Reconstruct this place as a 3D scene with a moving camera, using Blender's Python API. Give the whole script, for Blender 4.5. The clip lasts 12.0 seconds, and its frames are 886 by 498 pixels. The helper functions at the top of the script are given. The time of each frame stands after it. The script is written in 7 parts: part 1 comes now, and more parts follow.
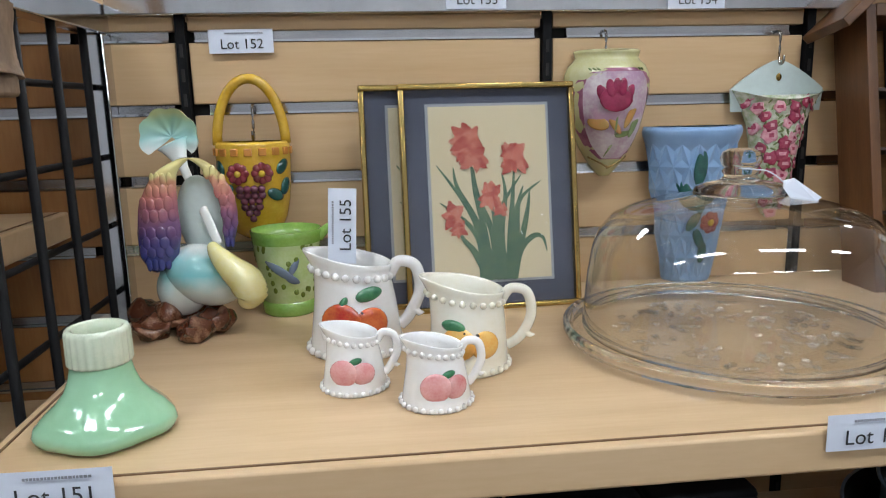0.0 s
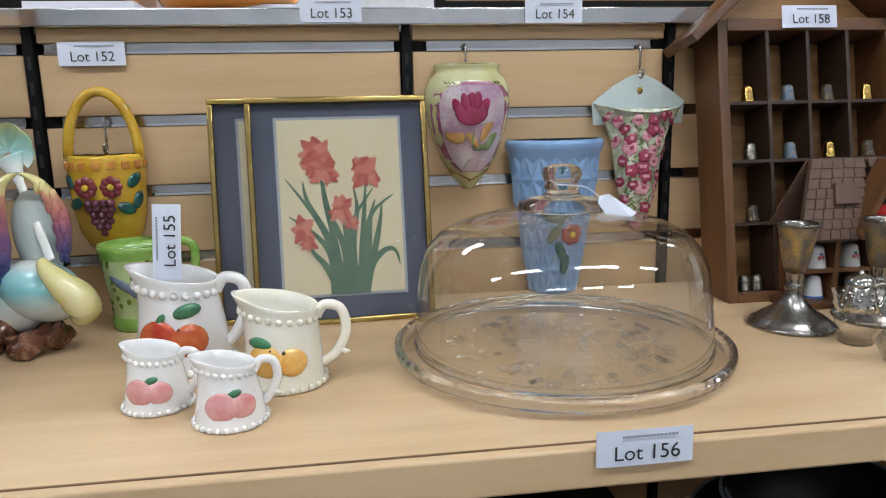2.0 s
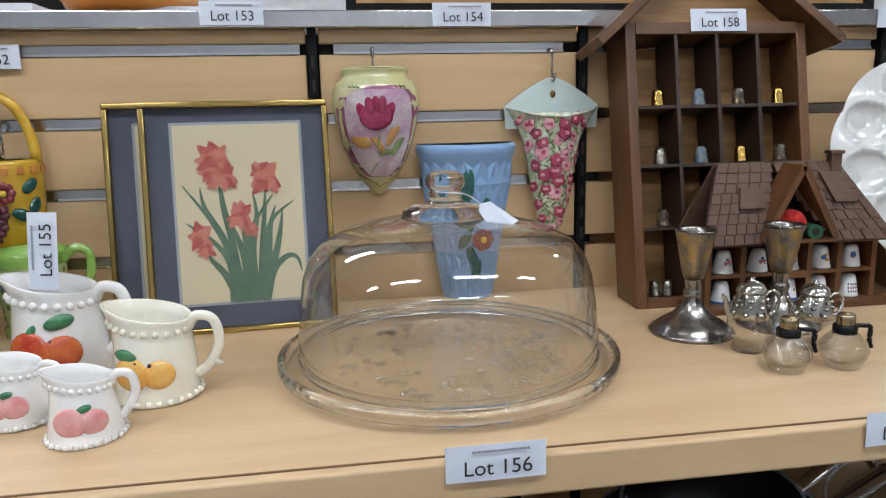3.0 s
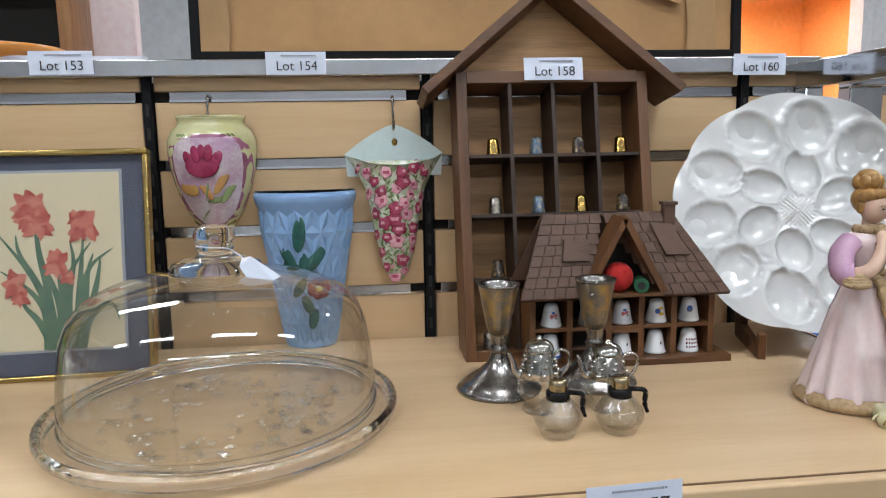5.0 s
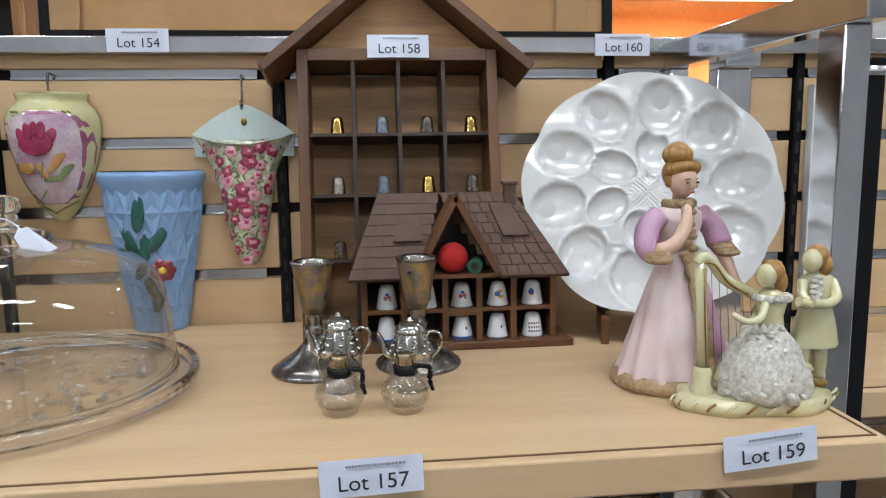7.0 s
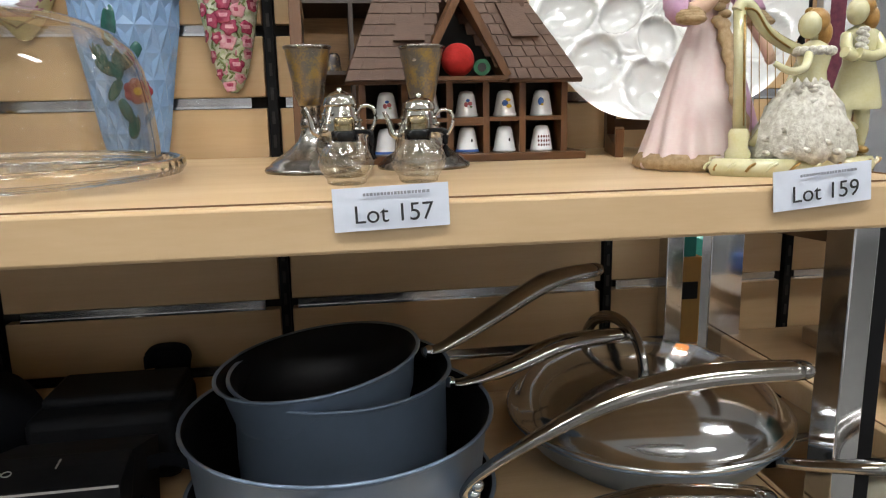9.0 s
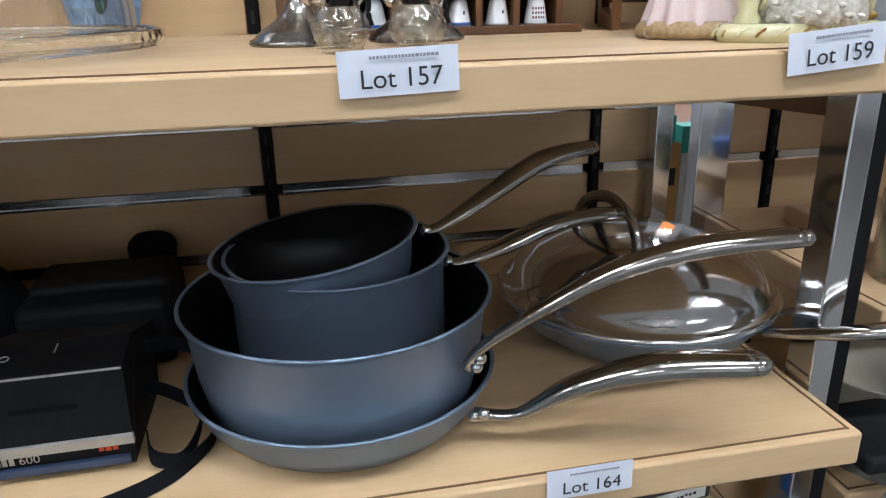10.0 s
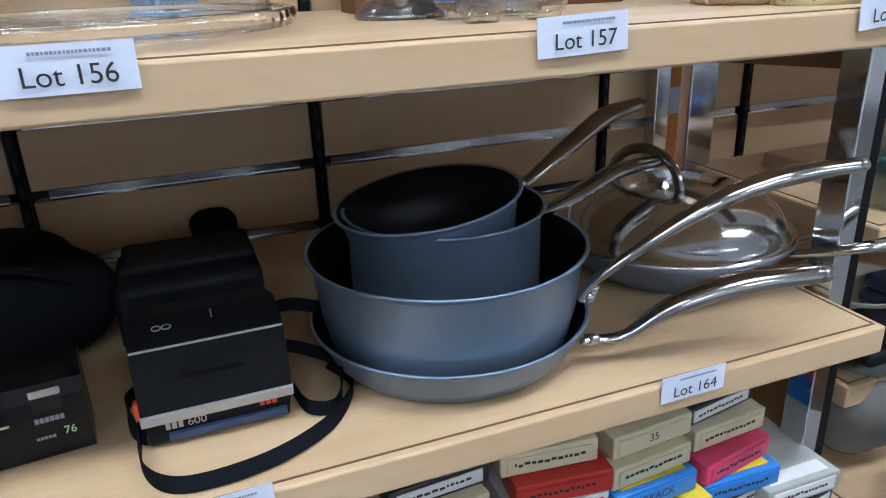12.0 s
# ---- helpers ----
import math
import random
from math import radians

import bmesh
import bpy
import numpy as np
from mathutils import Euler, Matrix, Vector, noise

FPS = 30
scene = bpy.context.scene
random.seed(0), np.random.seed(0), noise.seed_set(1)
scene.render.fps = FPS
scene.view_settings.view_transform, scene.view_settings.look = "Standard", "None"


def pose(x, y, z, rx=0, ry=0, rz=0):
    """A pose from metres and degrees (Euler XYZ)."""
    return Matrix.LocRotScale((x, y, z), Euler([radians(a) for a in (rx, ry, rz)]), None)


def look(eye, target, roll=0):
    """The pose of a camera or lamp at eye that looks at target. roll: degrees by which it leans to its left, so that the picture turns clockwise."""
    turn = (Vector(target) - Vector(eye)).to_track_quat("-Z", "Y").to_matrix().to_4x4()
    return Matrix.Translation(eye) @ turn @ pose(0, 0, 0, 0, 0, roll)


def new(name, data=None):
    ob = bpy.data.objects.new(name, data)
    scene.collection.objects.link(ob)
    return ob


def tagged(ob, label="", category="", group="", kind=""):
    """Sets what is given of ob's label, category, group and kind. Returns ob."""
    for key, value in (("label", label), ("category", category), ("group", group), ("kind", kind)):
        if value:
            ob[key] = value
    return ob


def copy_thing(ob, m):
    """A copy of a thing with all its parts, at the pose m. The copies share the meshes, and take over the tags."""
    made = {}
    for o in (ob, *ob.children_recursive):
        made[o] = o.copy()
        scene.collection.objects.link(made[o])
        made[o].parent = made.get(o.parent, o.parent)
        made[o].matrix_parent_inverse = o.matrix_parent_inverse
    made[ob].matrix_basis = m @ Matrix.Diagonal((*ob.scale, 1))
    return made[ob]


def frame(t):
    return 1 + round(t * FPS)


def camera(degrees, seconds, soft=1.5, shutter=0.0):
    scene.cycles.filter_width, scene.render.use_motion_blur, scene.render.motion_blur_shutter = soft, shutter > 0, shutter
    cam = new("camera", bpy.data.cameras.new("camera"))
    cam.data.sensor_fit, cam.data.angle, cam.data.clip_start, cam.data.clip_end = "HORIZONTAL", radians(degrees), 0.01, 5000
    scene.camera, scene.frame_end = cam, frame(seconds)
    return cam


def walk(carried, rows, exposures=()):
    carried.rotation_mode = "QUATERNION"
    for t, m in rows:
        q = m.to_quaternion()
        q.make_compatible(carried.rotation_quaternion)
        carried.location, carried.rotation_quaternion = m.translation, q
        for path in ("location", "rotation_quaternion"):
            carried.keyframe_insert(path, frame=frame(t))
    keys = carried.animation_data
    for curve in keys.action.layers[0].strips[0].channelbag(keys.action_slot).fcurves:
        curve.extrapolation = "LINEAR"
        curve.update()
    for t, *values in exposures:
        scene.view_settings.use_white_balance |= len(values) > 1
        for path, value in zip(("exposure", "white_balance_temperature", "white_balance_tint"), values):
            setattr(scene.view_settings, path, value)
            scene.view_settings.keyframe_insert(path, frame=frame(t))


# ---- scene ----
cam = camera(63.4, 12.0, soft=1.15)
PATH = [
    (0, (-0.366, -0.845, 1.467), (-0.163, 1.105, 1.076), -1.3),
    (0.5, (-0.339, -0.858, 1.469), (-0.122, 1.092, 1.082), -1.3),
    (1, (-0.31, -0.86, 1.471), (-0.076, 1.09, 1.091), -1.2),
    (1.5, (-0.269, -0.856, 1.472), (-0.023, 1.092, 1.092), -1.2),
    (2, (-0.228, -0.86, 1.474), (0.031, 1.086, 1.093), -1.2),
    (2.5, (-0.184, -0.855, 1.476), (0.091, 1.087, 1.087), -1.2),
    (3, (-0.133, -0.862, 1.479), (0.154, 1.079, 1.092), -1.2),
    (3.2, (-0.113, -0.866, 1.485), (0.181, 1.072, 1.09), -1.2),
    (4.8, (0.064, -0.876, 1.507), (0.301, 1.084, 1.188), -1.0),
    (5, (0.089, -0.876, 1.494), (0.309, 1.089, 1.192), -1.0),
    (5.5, (0.15, -0.877, 1.489), (0.353, 1.09, 1.191), -1.0),
    (6, (0.209, -0.878, 1.483), (0.408, 1.09, 1.186), -1.0),
    (6.5, (0.255, -0.882, 1.478), (0.463, 1.085, 1.182), -0.9),
    (6.7, (0.269, -0.882, 1.473), (0.477, 1.086, 1.185), -0.8),
    (8.3, (0.257, -0.854, 1.348), (0.503, 1.112, 1.074), -1.1),
    (8.5, (0.247, -0.851, 1.329), (0.513, 1.111, 1.046), -1.0),
    (9, (0.236, -0.85, 1.306), (0.522, 1.089, 0.909), -1.1),
    (9.5, (0.229, -0.844, 1.29), (0.538, 1.055, 0.742), -1.3),
    (10, (0.212, -0.84, 1.288), (0.568, 1.01, 0.615), -1.3),
    (10.5, (0.175, -0.845, 1.291), (0.587, 0.977, 0.577), -1.6),
    (11, (0.125, -0.843, 1.289), (0.62, 0.949, 0.552), -1.8),
    (11.5, (0.066, -0.845, 1.293), (0.65, 0.922, 0.561), -2.0),
    (12, (0.008, -0.854, 1.291), (0.658, 0.89, 0.56), -2.1),
]
walk(cam, [(t, look(eye, target, roll)) for t, eye, target, roll in PATH],
     [(0.0, 0.0, 6500, 10), (6.7, 0.05, 6500, 10), (8.5, 0.22, 6900, 10), (9.0, 0.36, 7200, 10), (9.5, 0.42, 7200, 10), (10.2, 0.43, 6050, 10), (10.6, 0.44, 5800, 10), (12.0, 0.46, 5800, 10)])

# ---- world and lights ----
world = bpy.data.worlds.new("world")
scene.world = world
world.use_nodes = True
world.node_tree.nodes["Background"].inputs[0].default_value = (0.55, 0.6, 0.7, 1)
world.node_tree.nodes["Background"].inputs[1].default_value = 0.05
LAMP = 34.0

# ---- materials ----


def mat(name, color, rough=0.5, metal=0.0, coat=0.0, second=None, scale=20.0, amount=0.5, bump=0.0, bump_scale=200.0,
        stretch=(1, 1, 1), bias=0.0, speck=0.06, rough_var=0.0, trans=0.0, ior=1.5, emit=0.0):
    m = bpy.data.materials.new(name)
    m.use_nodes = True
    nt = m.node_tree
    b = nt.nodes["Principled BSDF"]
    b.inputs["Roughness"].default_value = rough
    b.inputs["Metallic"].default_value = metal
    b.inputs["Coat Weight"].default_value = coat
    b.inputs["Coat Roughness"].default_value = 0.06
    b.inputs["Transmission Weight"].default_value = trans
    b.inputs["IOR"].default_value = ior
    if emit:
        b.inputs["Emission Color"].default_value = (*color, 1)
        b.inputs["Emission Strength"].default_value = emit
    second = second or tuple(min(1, c * (1 - speck * 2)) for c in color)
    tc = nt.nodes.new("ShaderNodeTexCoord")
    mp = nt.nodes.new("ShaderNodeMapping")
    mp.inputs["Scale"].default_value = stretch
    nt.links.new(tc.outputs["Object"], mp.inputs[0])
    n1 = nt.nodes.new("ShaderNodeTexNoise")
    n1.inputs["Scale"].default_value = scale
    n1.inputs["Detail"].default_value = 6
    nt.links.new(mp.outputs[0], n1.inputs["Vector"])
    n2 = nt.nodes.new("ShaderNodeTexNoise")
    n2.inputs["Scale"].default_value = scale * 9
    n2.inputs["Detail"].default_value = 3
    nt.links.new(mp.outputs[0], n2.inputs["Vector"])
    add = nt.nodes.new("ShaderNodeMath")
    add.operation = "MULTIPLY_ADD"
    add.inputs[1].default_value = 0.35
    nt.links.new(n2.outputs[0], add.inputs[0])
    nt.links.new(n1.outputs[0], add.inputs[2])
    ramp = nt.nodes.new("ShaderNodeValToRGB")
    mid = 0.5 + 0.175 + bias
    ramp.color_ramp.elements[0].position = mid - 0.05 - 0.25 * (1 - amount)
    ramp.color_ramp.elements[1].position = mid + 0.05 + 0.25 * (1 - amount)
    ramp.color_ramp.elements[0].color = (*color, 1)
    ramp.color_ramp.elements[1].color = (*second, 1)
    nt.links.new(add.outputs[0], ramp.inputs[0])
    nt.links.new(ramp.outputs[0], b.inputs["Base Color"])
    if rough_var:
        mr = nt.nodes.new("ShaderNodeMapRange")
        mr.inputs[3].default_value = max(0.02, rough - rough_var)
        mr.inputs[4].default_value = min(1, rough + rough_var)
        nt.links.new(n1.outputs[0], mr.inputs[0])
        nt.links.new(mr.outputs[0], b.inputs["Roughness"])
    if bump:
        nb = nt.nodes.new("ShaderNodeTexNoise")
        nb.inputs["Scale"].default_value = bump_scale
        nb.inputs["Detail"].default_value = 4
        nt.links.new(mp.outputs[0], nb.inputs["Vector"])
        bp = nt.nodes.new("ShaderNodeBump")
        bp.inputs["Strength"].default_value = bump
        bp.inputs["Distance"].default_value = 0.001
        nt.links.new(nb.outputs[0], bp.inputs["Height"])
        nt.links.new(bp.outputs[0], b.inputs["Normal"])
    return m


def clear_glass(name, tint=(0.97, 0.98, 0.97), low=0.05, high=0.75, power=4.0, relief=0.0):
    """Thin glass: light passes straight on, gloss grows towards the edges."""
    m = bpy.data.materials.new(name)
    m.use_nodes = True
    nt = m.node_tree
    nt.nodes.remove(nt.nodes["Principled BSDF"])
    tr = nt.nodes.new("ShaderNodeBsdfTransparent")
    tr.inputs[0].default_value = (*tint, 1)
    gl = nt.nodes.new("ShaderNodeBsdfGlossy")
    gl.inputs["Roughness"].default_value = 0.02
    if relief:
        tc = nt.nodes.new("ShaderNodeTexCoord")
        vo = nt.nodes.new("ShaderNodeTexVoronoi")
        vo.inputs["Scale"].default_value = 130
        bp = nt.nodes.new("ShaderNodeBump")
        bp.inputs["Strength"].default_value = relief
        bp.inputs["Distance"].default_value = 0.003
        nt.links.new(tc.outputs["Object"], vo.inputs["Vector"])
        nt.links.new(vo.outputs["Distance"], bp.inputs["Height"])
        nt.links.new(bp.outputs[0], gl.inputs["Normal"])
    lw = nt.nodes.new("ShaderNodeLayerWeight")
    lw.inputs[0].default_value = 0.5
    pw = nt.nodes.new("ShaderNodeMath")
    pw.operation = "POWER"
    pw.inputs[1].default_value = power
    mr = nt.nodes.new("ShaderNodeMapRange")
    mr.inputs[3].default_value, mr.inputs[4].default_value = low, high
    mx = nt.nodes.new("ShaderNodeMixShader")
    nt.links.new(lw.outputs["Facing"], pw.inputs[0])
    nt.links.new(pw.outputs[0], mr.inputs[0])
    nt.links.new(mr.outputs[0], mx.inputs[0])
    nt.links.new(tr.outputs[0], mx.inputs[1])
    nt.links.new(gl.outputs[0], mx.inputs[2])
    nt.links.new(mx.outputs[0], nt.nodes["Material Output"].inputs[0])
    return m


def shaded_glaze(name, stops, lo, hi):
    """A glaze whose painted colour runs through several hues up the piece."""
    m = mat(name, stops[0], 0.13, coat=0.5)
    nt = m.node_tree
    b = nt.nodes["Principled BSDF"]
    tc = nt.nodes.new("ShaderNodeTexCoord")
    sp = nt.nodes.new("ShaderNodeSeparateXYZ")
    nz = nt.nodes.new("ShaderNodeTexNoise")
    nz.inputs["Scale"].default_value = 60
    mr = nt.nodes.new("ShaderNodeMapRange")
    mr.inputs[1].default_value, mr.inputs[2].default_value = lo, hi
    jig = nt.nodes.new("ShaderNodeMath")
    jig.operation = "MULTIPLY_ADD"
    jig.inputs[1].default_value = 0.22
    ramp = nt.nodes.new("ShaderNodeValToRGB")
    while len(ramp.color_ramp.elements) < len(stops):
        ramp.color_ramp.elements.new(0.5)
    for i, c in enumerate(stops):
        ramp.color_ramp.elements[i].position = 0.11 + 0.98 * i / (len(stops) - 1)
        ramp.color_ramp.elements[i].color = (*c, 1)
    nt.links.new(tc.outputs["Object"], sp.inputs[0])
    nt.links.new(tc.outputs["Object"], nz.inputs["Vector"])
    nt.links.new(sp.outputs[2], mr.inputs[0])
    nt.links.new(nz.outputs[0], jig.inputs[0])
    nt.links.new(mr.outputs[0], jig.inputs[2])
    nt.links.new(jig.outputs[0], ramp.inputs[0])
    nt.links.new(ramp.outputs[0], b.inputs["Base Color"])
    return m


MAPLE = mat("maple_laminate", (0.60, 0.425, 0.255), 0.38, second=(0.53, 0.36, 0.20), scale=5, stretch=(0.7, 7, 5), amount=0.45, bump=0.04, bump_scale=60, rough_var=0.06)
MAPLE_WALL = mat("maple_slat_panel", (0.59, 0.41, 0.235), 0.45, second=(0.52, 0.345, 0.18), scale=4, stretch=(0.6, 3, 9), amount=0.3, bump=0.03, bump_scale=60, rough_var=0.06)
MAPLE_EDGE = mat("maple_edge", (0.55, 0.38, 0.22), 0.42, second=(0.48, 0.32, 0.17), scale=4, stretch=(0.5, 6, 9), amount=0.3)
GROOVE = mat("groove_dark_brown", (0.16, 0.085, 0.04), 0.6)
CHROME = mat("chrome", (0.72, 0.73, 0.75), 0.10, 1.0, second=(0.6, 0.61, 0.63), scale=12, rough_var=0.05)
CHROME_DULL = mat("dull_chrome_strip", (0.55, 0.55, 0.56), 0.22, 1.0, second=(0.40, 0.40, 0.42), scale=8, stretch=(0.4, 3, 3), rough_var=0.1)
BLACK_METAL = mat("black_painted_steel", (0.010, 0.010, 0.011), 0.5, rough_var=0.1, ior=1.18)
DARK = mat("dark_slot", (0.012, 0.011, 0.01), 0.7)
PAPER = mat("white_label_paper", (0.66, 0.70, 0.80), 0.7, speck=0.03, bump=0.05)
INK = mat("black_ink", (0.018, 0.018, 0.022), 0.6)
INK_GREY = mat("grey_ink", (0.25, 0.26, 0.30), 0.6)
WHITE_GLAZE = mat("white_glaze", (0.78, 0.775, 0.77), 0.12, coat=0.4, second=(0.73, 0.71, 0.69), scale=30)
PLATE_GLAZE = mat("egg_plate_white_glaze", (0.62, 0.62, 0.61), 0.14, coat=0.4, scale=15, speck=0.03)
CREAM_GLAZE = mat("cream_glaze", (0.76, 0.74, 0.66), 0.14, coat=0.4, second=(0.71, 0.67, 0.54), scale=25)
PINK = mat("pink_fruit_glaze", (0.60, 0.20, 0.21), 0.15, coat=0.4, second=(0.72, 0.42, 0.42), scale=70, amount=0.2)
RED_APPLE = mat("red_apple_glaze", (0.42, 0.025, 0.02), 0.15, coat=0.4, second=(0.60, 0.16, 0.04), scale=55, amount=0.3)
YELLOW_FRUIT = mat("yellow_fruit_glaze", (0.74, 0.50, 0.16), 0.15, coat=0.4, second=(0.70, 0.30, 0.05), scale=60, amount=0.3)
LEAF_GLAZE = mat("leaf_green_glaze", (0.02, 0.13, 0.06), 0.15, coat=0.4, second=(0.06, 0.22, 0.10), scale=90)
STEM_DARK = mat("dark_stem_glaze", (0.03, 0.02, 0.015), 0.2)
MINT = mat("mint_green_glaze", (0.33, 0.58, 0.38), 0.13, coat=0.5, second=(0.29, 0.53, 0.33), scale=18)
MINT_PALE = mat("pale_mint_glaze", (0.66, 0.70, 0.56), 0.2, coat=0.3, second=(0.55, 0.63, 0.48), scale=60)
YELLOW_GLAZE = mat("yellow_glaze", (0.66, 0.42, 0.05), 0.18, coat=0.4, second=(0.52, 0.29, 0.02), scale=35, amount=0.3)
ORANGE_GLAZE = mat("orange_window_glaze", (0.58, 0.24, 0.05), 0.2, coat=0.3)
MAROON = mat("maroon_glaze", (0.16, 0.018, 0.025), 0.16, coat=0.4, second=(0.25, 0.04, 0.05), scale=80)
PLUM = mat("plum_grape_glaze", (0.10, 0.025, 0.045), 0.15, coat=0.4, second=(0.16, 0.04, 0.06), scale=120)
TEAL_LEAF = mat("dark_teal_leaf_glaze", (0.010, 0.060, 0.052), 0.15, coat=0.4, second=(0.018, 0.10, 0.08), scale=90)
BLUE_GLAZE = mat("matte_blue_glaze", (0.18, 0.31, 0.52), 0.3, coat=0.15, second=(0.23, 0.37, 0.58), scale=45, amount=0.2)
GREEN_CUP = mat("lime_green_glaze", (0.16, 0.32, 0.05), 0.15, coat=0.4, second=(0.25, 0.42, 0.10), scale=40)
CUP_BODY = mat("pale_green_mottled_glaze", (0.50, 0.60, 0.33), 0.16, coat=0.4, second=(0.36, 0.48, 0.17), scale=45, amount=0.3)
OLIVE_SPOT = mat("olive_spot_glaze", (0.14, 0.20, 0.03), 0.2, coat=0.3)
SWALLOW = mat("slate_blue_bird_glaze", (0.13, 0.17, 0.23), 0.2, coat=0.3)
ROCK_GLAZE = mat("brown_rock_glaze", (0.10, 0.030, 0.015), 0.15, coat=0.5, second=(0.28, 0.14, 0.085), scale=70, amount=0.8, bias=0.08)
BIRD_YELLOW = mat("bird_yellow_glaze", (0.70, 0.62, 0.20), 0.13, coat=0.5, second=(0.72, 0.67, 0.38), scale=30, amount=0.4)
WING_GLAZE = shaded_glaze("shaded_wing_glaze", [(0.025, 0.035, 0.17), (0.035, 0.045, 0.20), (0.07, 0.055, 0.19), (0.16, 0.07, 0.17), (0.30, 0.11, 0.15), (0.50, 0.18, 0.16), (0.60, 0.30, 0.18), (0.72, 0.64, 0.28)], 0.066, 0.172)
BODY_GLAZE = shaded_glaze("shaded_breast_glaze", [(0.70, 0.72, 0.70), (0.62, 0.72, 0.70), (0.22, 0.56, 0.60), (0.34, 0.64, 0.66), (0.72, 0.75, 0.72)], 0.030, 0.095)
TAIL_GLAZE = shaded_glaze("shaded_tail_glaze", [(0.74, 0.75, 0.72), (0.70, 0.74, 0.72), (0.40, 0.68, 0.66), (0.42, 0.68, 0.50), (0.62, 0.70, 0.36)], 0.165, 0.222)
GREEN_TINT = mat("pale_green_tail_glaze", (0.45, 0.68, 0.48), 0.15, coat=0.5, second=(0.60, 0.70, 0.40), scale=60)
OLIVE_CREAM = mat("cream_green_vase_glaze", (0.56, 0.55, 0.34), 0.18, coat=0.4, second=(0.50, 0.47, 0.22), scale=40, amount=0.4)
PANEL_PINK = mat("pale_pink_panel_glaze", (0.66, 0.61, 0.61), 0.16, coat=0.4, second=(0.44, 0.27, 0.38), scale=28, amount=0.5, bias=-0.03)
MAUVE = mat("mauve_border_glaze", (0.24, 0.075, 0.14), 0.2, coat=0.4, second=(0.38, 0.17, 0.24), scale=60)
TULIP = mat("crimson_tulip_glaze", (0.22, 0.012, 0.05), 0.2, coat=0.4, second=(0.32, 0.03, 0.09), scale=90)
RUST_LEAF = mat("rust_leaf_glaze", (0.45, 0.20, 0.07), 0.25, coat=0.3, second=(0.35, 0.22, 0.06), scale=80)
SAGE = mat("sage_leaf_glaze", (0.20, 0.24, 0.10), 0.25, coat=0.3, second=(0.14, 0.20, 0.07), scale=80)
GOLD_LINE = mat("gold_line", (0.45, 0.32, 0.12), 0.25, 0.7, second=(0.3, 0.2, 0.06), scale=90)
CHINTZ = mat("chintz_white_glaze", (0.72, 0.72, 0.64), 0.15, coat=0.4, second=(0.34, 0.42, 0.22), scale=150, amount=0.5)
POCKET_INSIDE = mat("pocket_pale_aqua_glaze", (0.62, 0.72, 0.70), 0.15, coat=0.4)
ROSE_PINK = mat("chintz_pink_rose", (0.56, 0.20, 0.27), 0.2, coat=0.4, second=(0.68, 0.40, 0.42), scale=260, amount=0.6)
ROSE_DARK = mat("chintz_crimson_rose", (0.25, 0.02, 0.06), 0.2, coat=0.4, second=(0.38, 0.07, 0.12), scale=260, amount=0.6)
GOLD_FRAME = mat("gold_frame_metal", (0.55, 0.40, 0.15), 0.2, 1.0, second=(0.48, 0.33, 0.11), scale=30, rough_var=0.06)
MAT_BLUE = mat("slate_blue_mat_board", (0.075, 0.085, 0.125), 0.8, bump=0.1, bump_scale=900)
MAT_PALE = mat("pale_grey_mat_board", (0.36, 0.38, 0.42), 0.8)
CREAM_PAPER = mat("cream_print_paper", (0.66, 0.58, 0.40), 0.8, second=(0.62, 0.53, 0.35), scale=12)
IRIS_RED = mat("coral_red_print", (0.36, 0.055, 0.045), 0.8, second=(0.50, 0.14, 0.10), scale=120, amount=0.4)
IRIS_PINK = mat("coral_pink_print", (0.50, 0.13, 0.10), 0.8, second=(0.58, 0.24, 0.17), scale=120, amount=0.4)
PRINT_GREEN = mat("grey_green_print", (0.06, 0.13, 0.09), 0.8, second=(0.13, 0.20, 0.12), scale=110, amount=0.4)
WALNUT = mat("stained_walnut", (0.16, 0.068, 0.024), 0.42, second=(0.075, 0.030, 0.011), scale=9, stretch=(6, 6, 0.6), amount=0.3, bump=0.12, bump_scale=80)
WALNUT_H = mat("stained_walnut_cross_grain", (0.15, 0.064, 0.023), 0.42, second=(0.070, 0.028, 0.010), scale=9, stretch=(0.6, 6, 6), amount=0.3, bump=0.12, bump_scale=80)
# walnut darkened so that the cabinet cells' shade sits in the colour
WALNUT_SHADE = mat("walnut_shaded_divider", (0.036, 0.016, 0.008), 0.5, second=(0.022, 0.010, 0.005), scale=12)
OAK_PLY = mat("oak_veneer_back", (0.48, 0.26, 0.10), 0.5, second=(0.26, 0.13, 0.05), scale=14, stretch=(0.35, 4, 5), amount=0.5, bump=0.15, bump_scale=90)
SHINGLE = mat("brown_shingle_wood", (0.115, 0.06, 0.038), 0.65, second=(0.08, 0.04, 0.025), scale=40, stretch=(1, 1, 3), bump=0.25, bump_scale=300)
CAP_BRASS = mat("dull_cap_brass", (0.42, 0.36, 0.24), 0.25, 1.0, second=(0.3, 0.24, 0.14), scale=120)
BRASS = mat("brass", (0.55, 0.36, 0.11), 0.22, 1.0, second=(0.35, 0.2, 0.05), scale=150)
PEWTER = mat("pewter_thimble", (0.36, 0.33, 0.28), 0.28, 1.0, second=(0.10, 0.085, 0.07), scale=200, amount=0.5)
DARK_THIMBLE = mat("dark_enamel_thimble", (0.035, 0.028, 0.028), 0.25, 0.3, second=(0.22, 0.14, 0.05), scale=260, amount=0.8, bias=0.08)
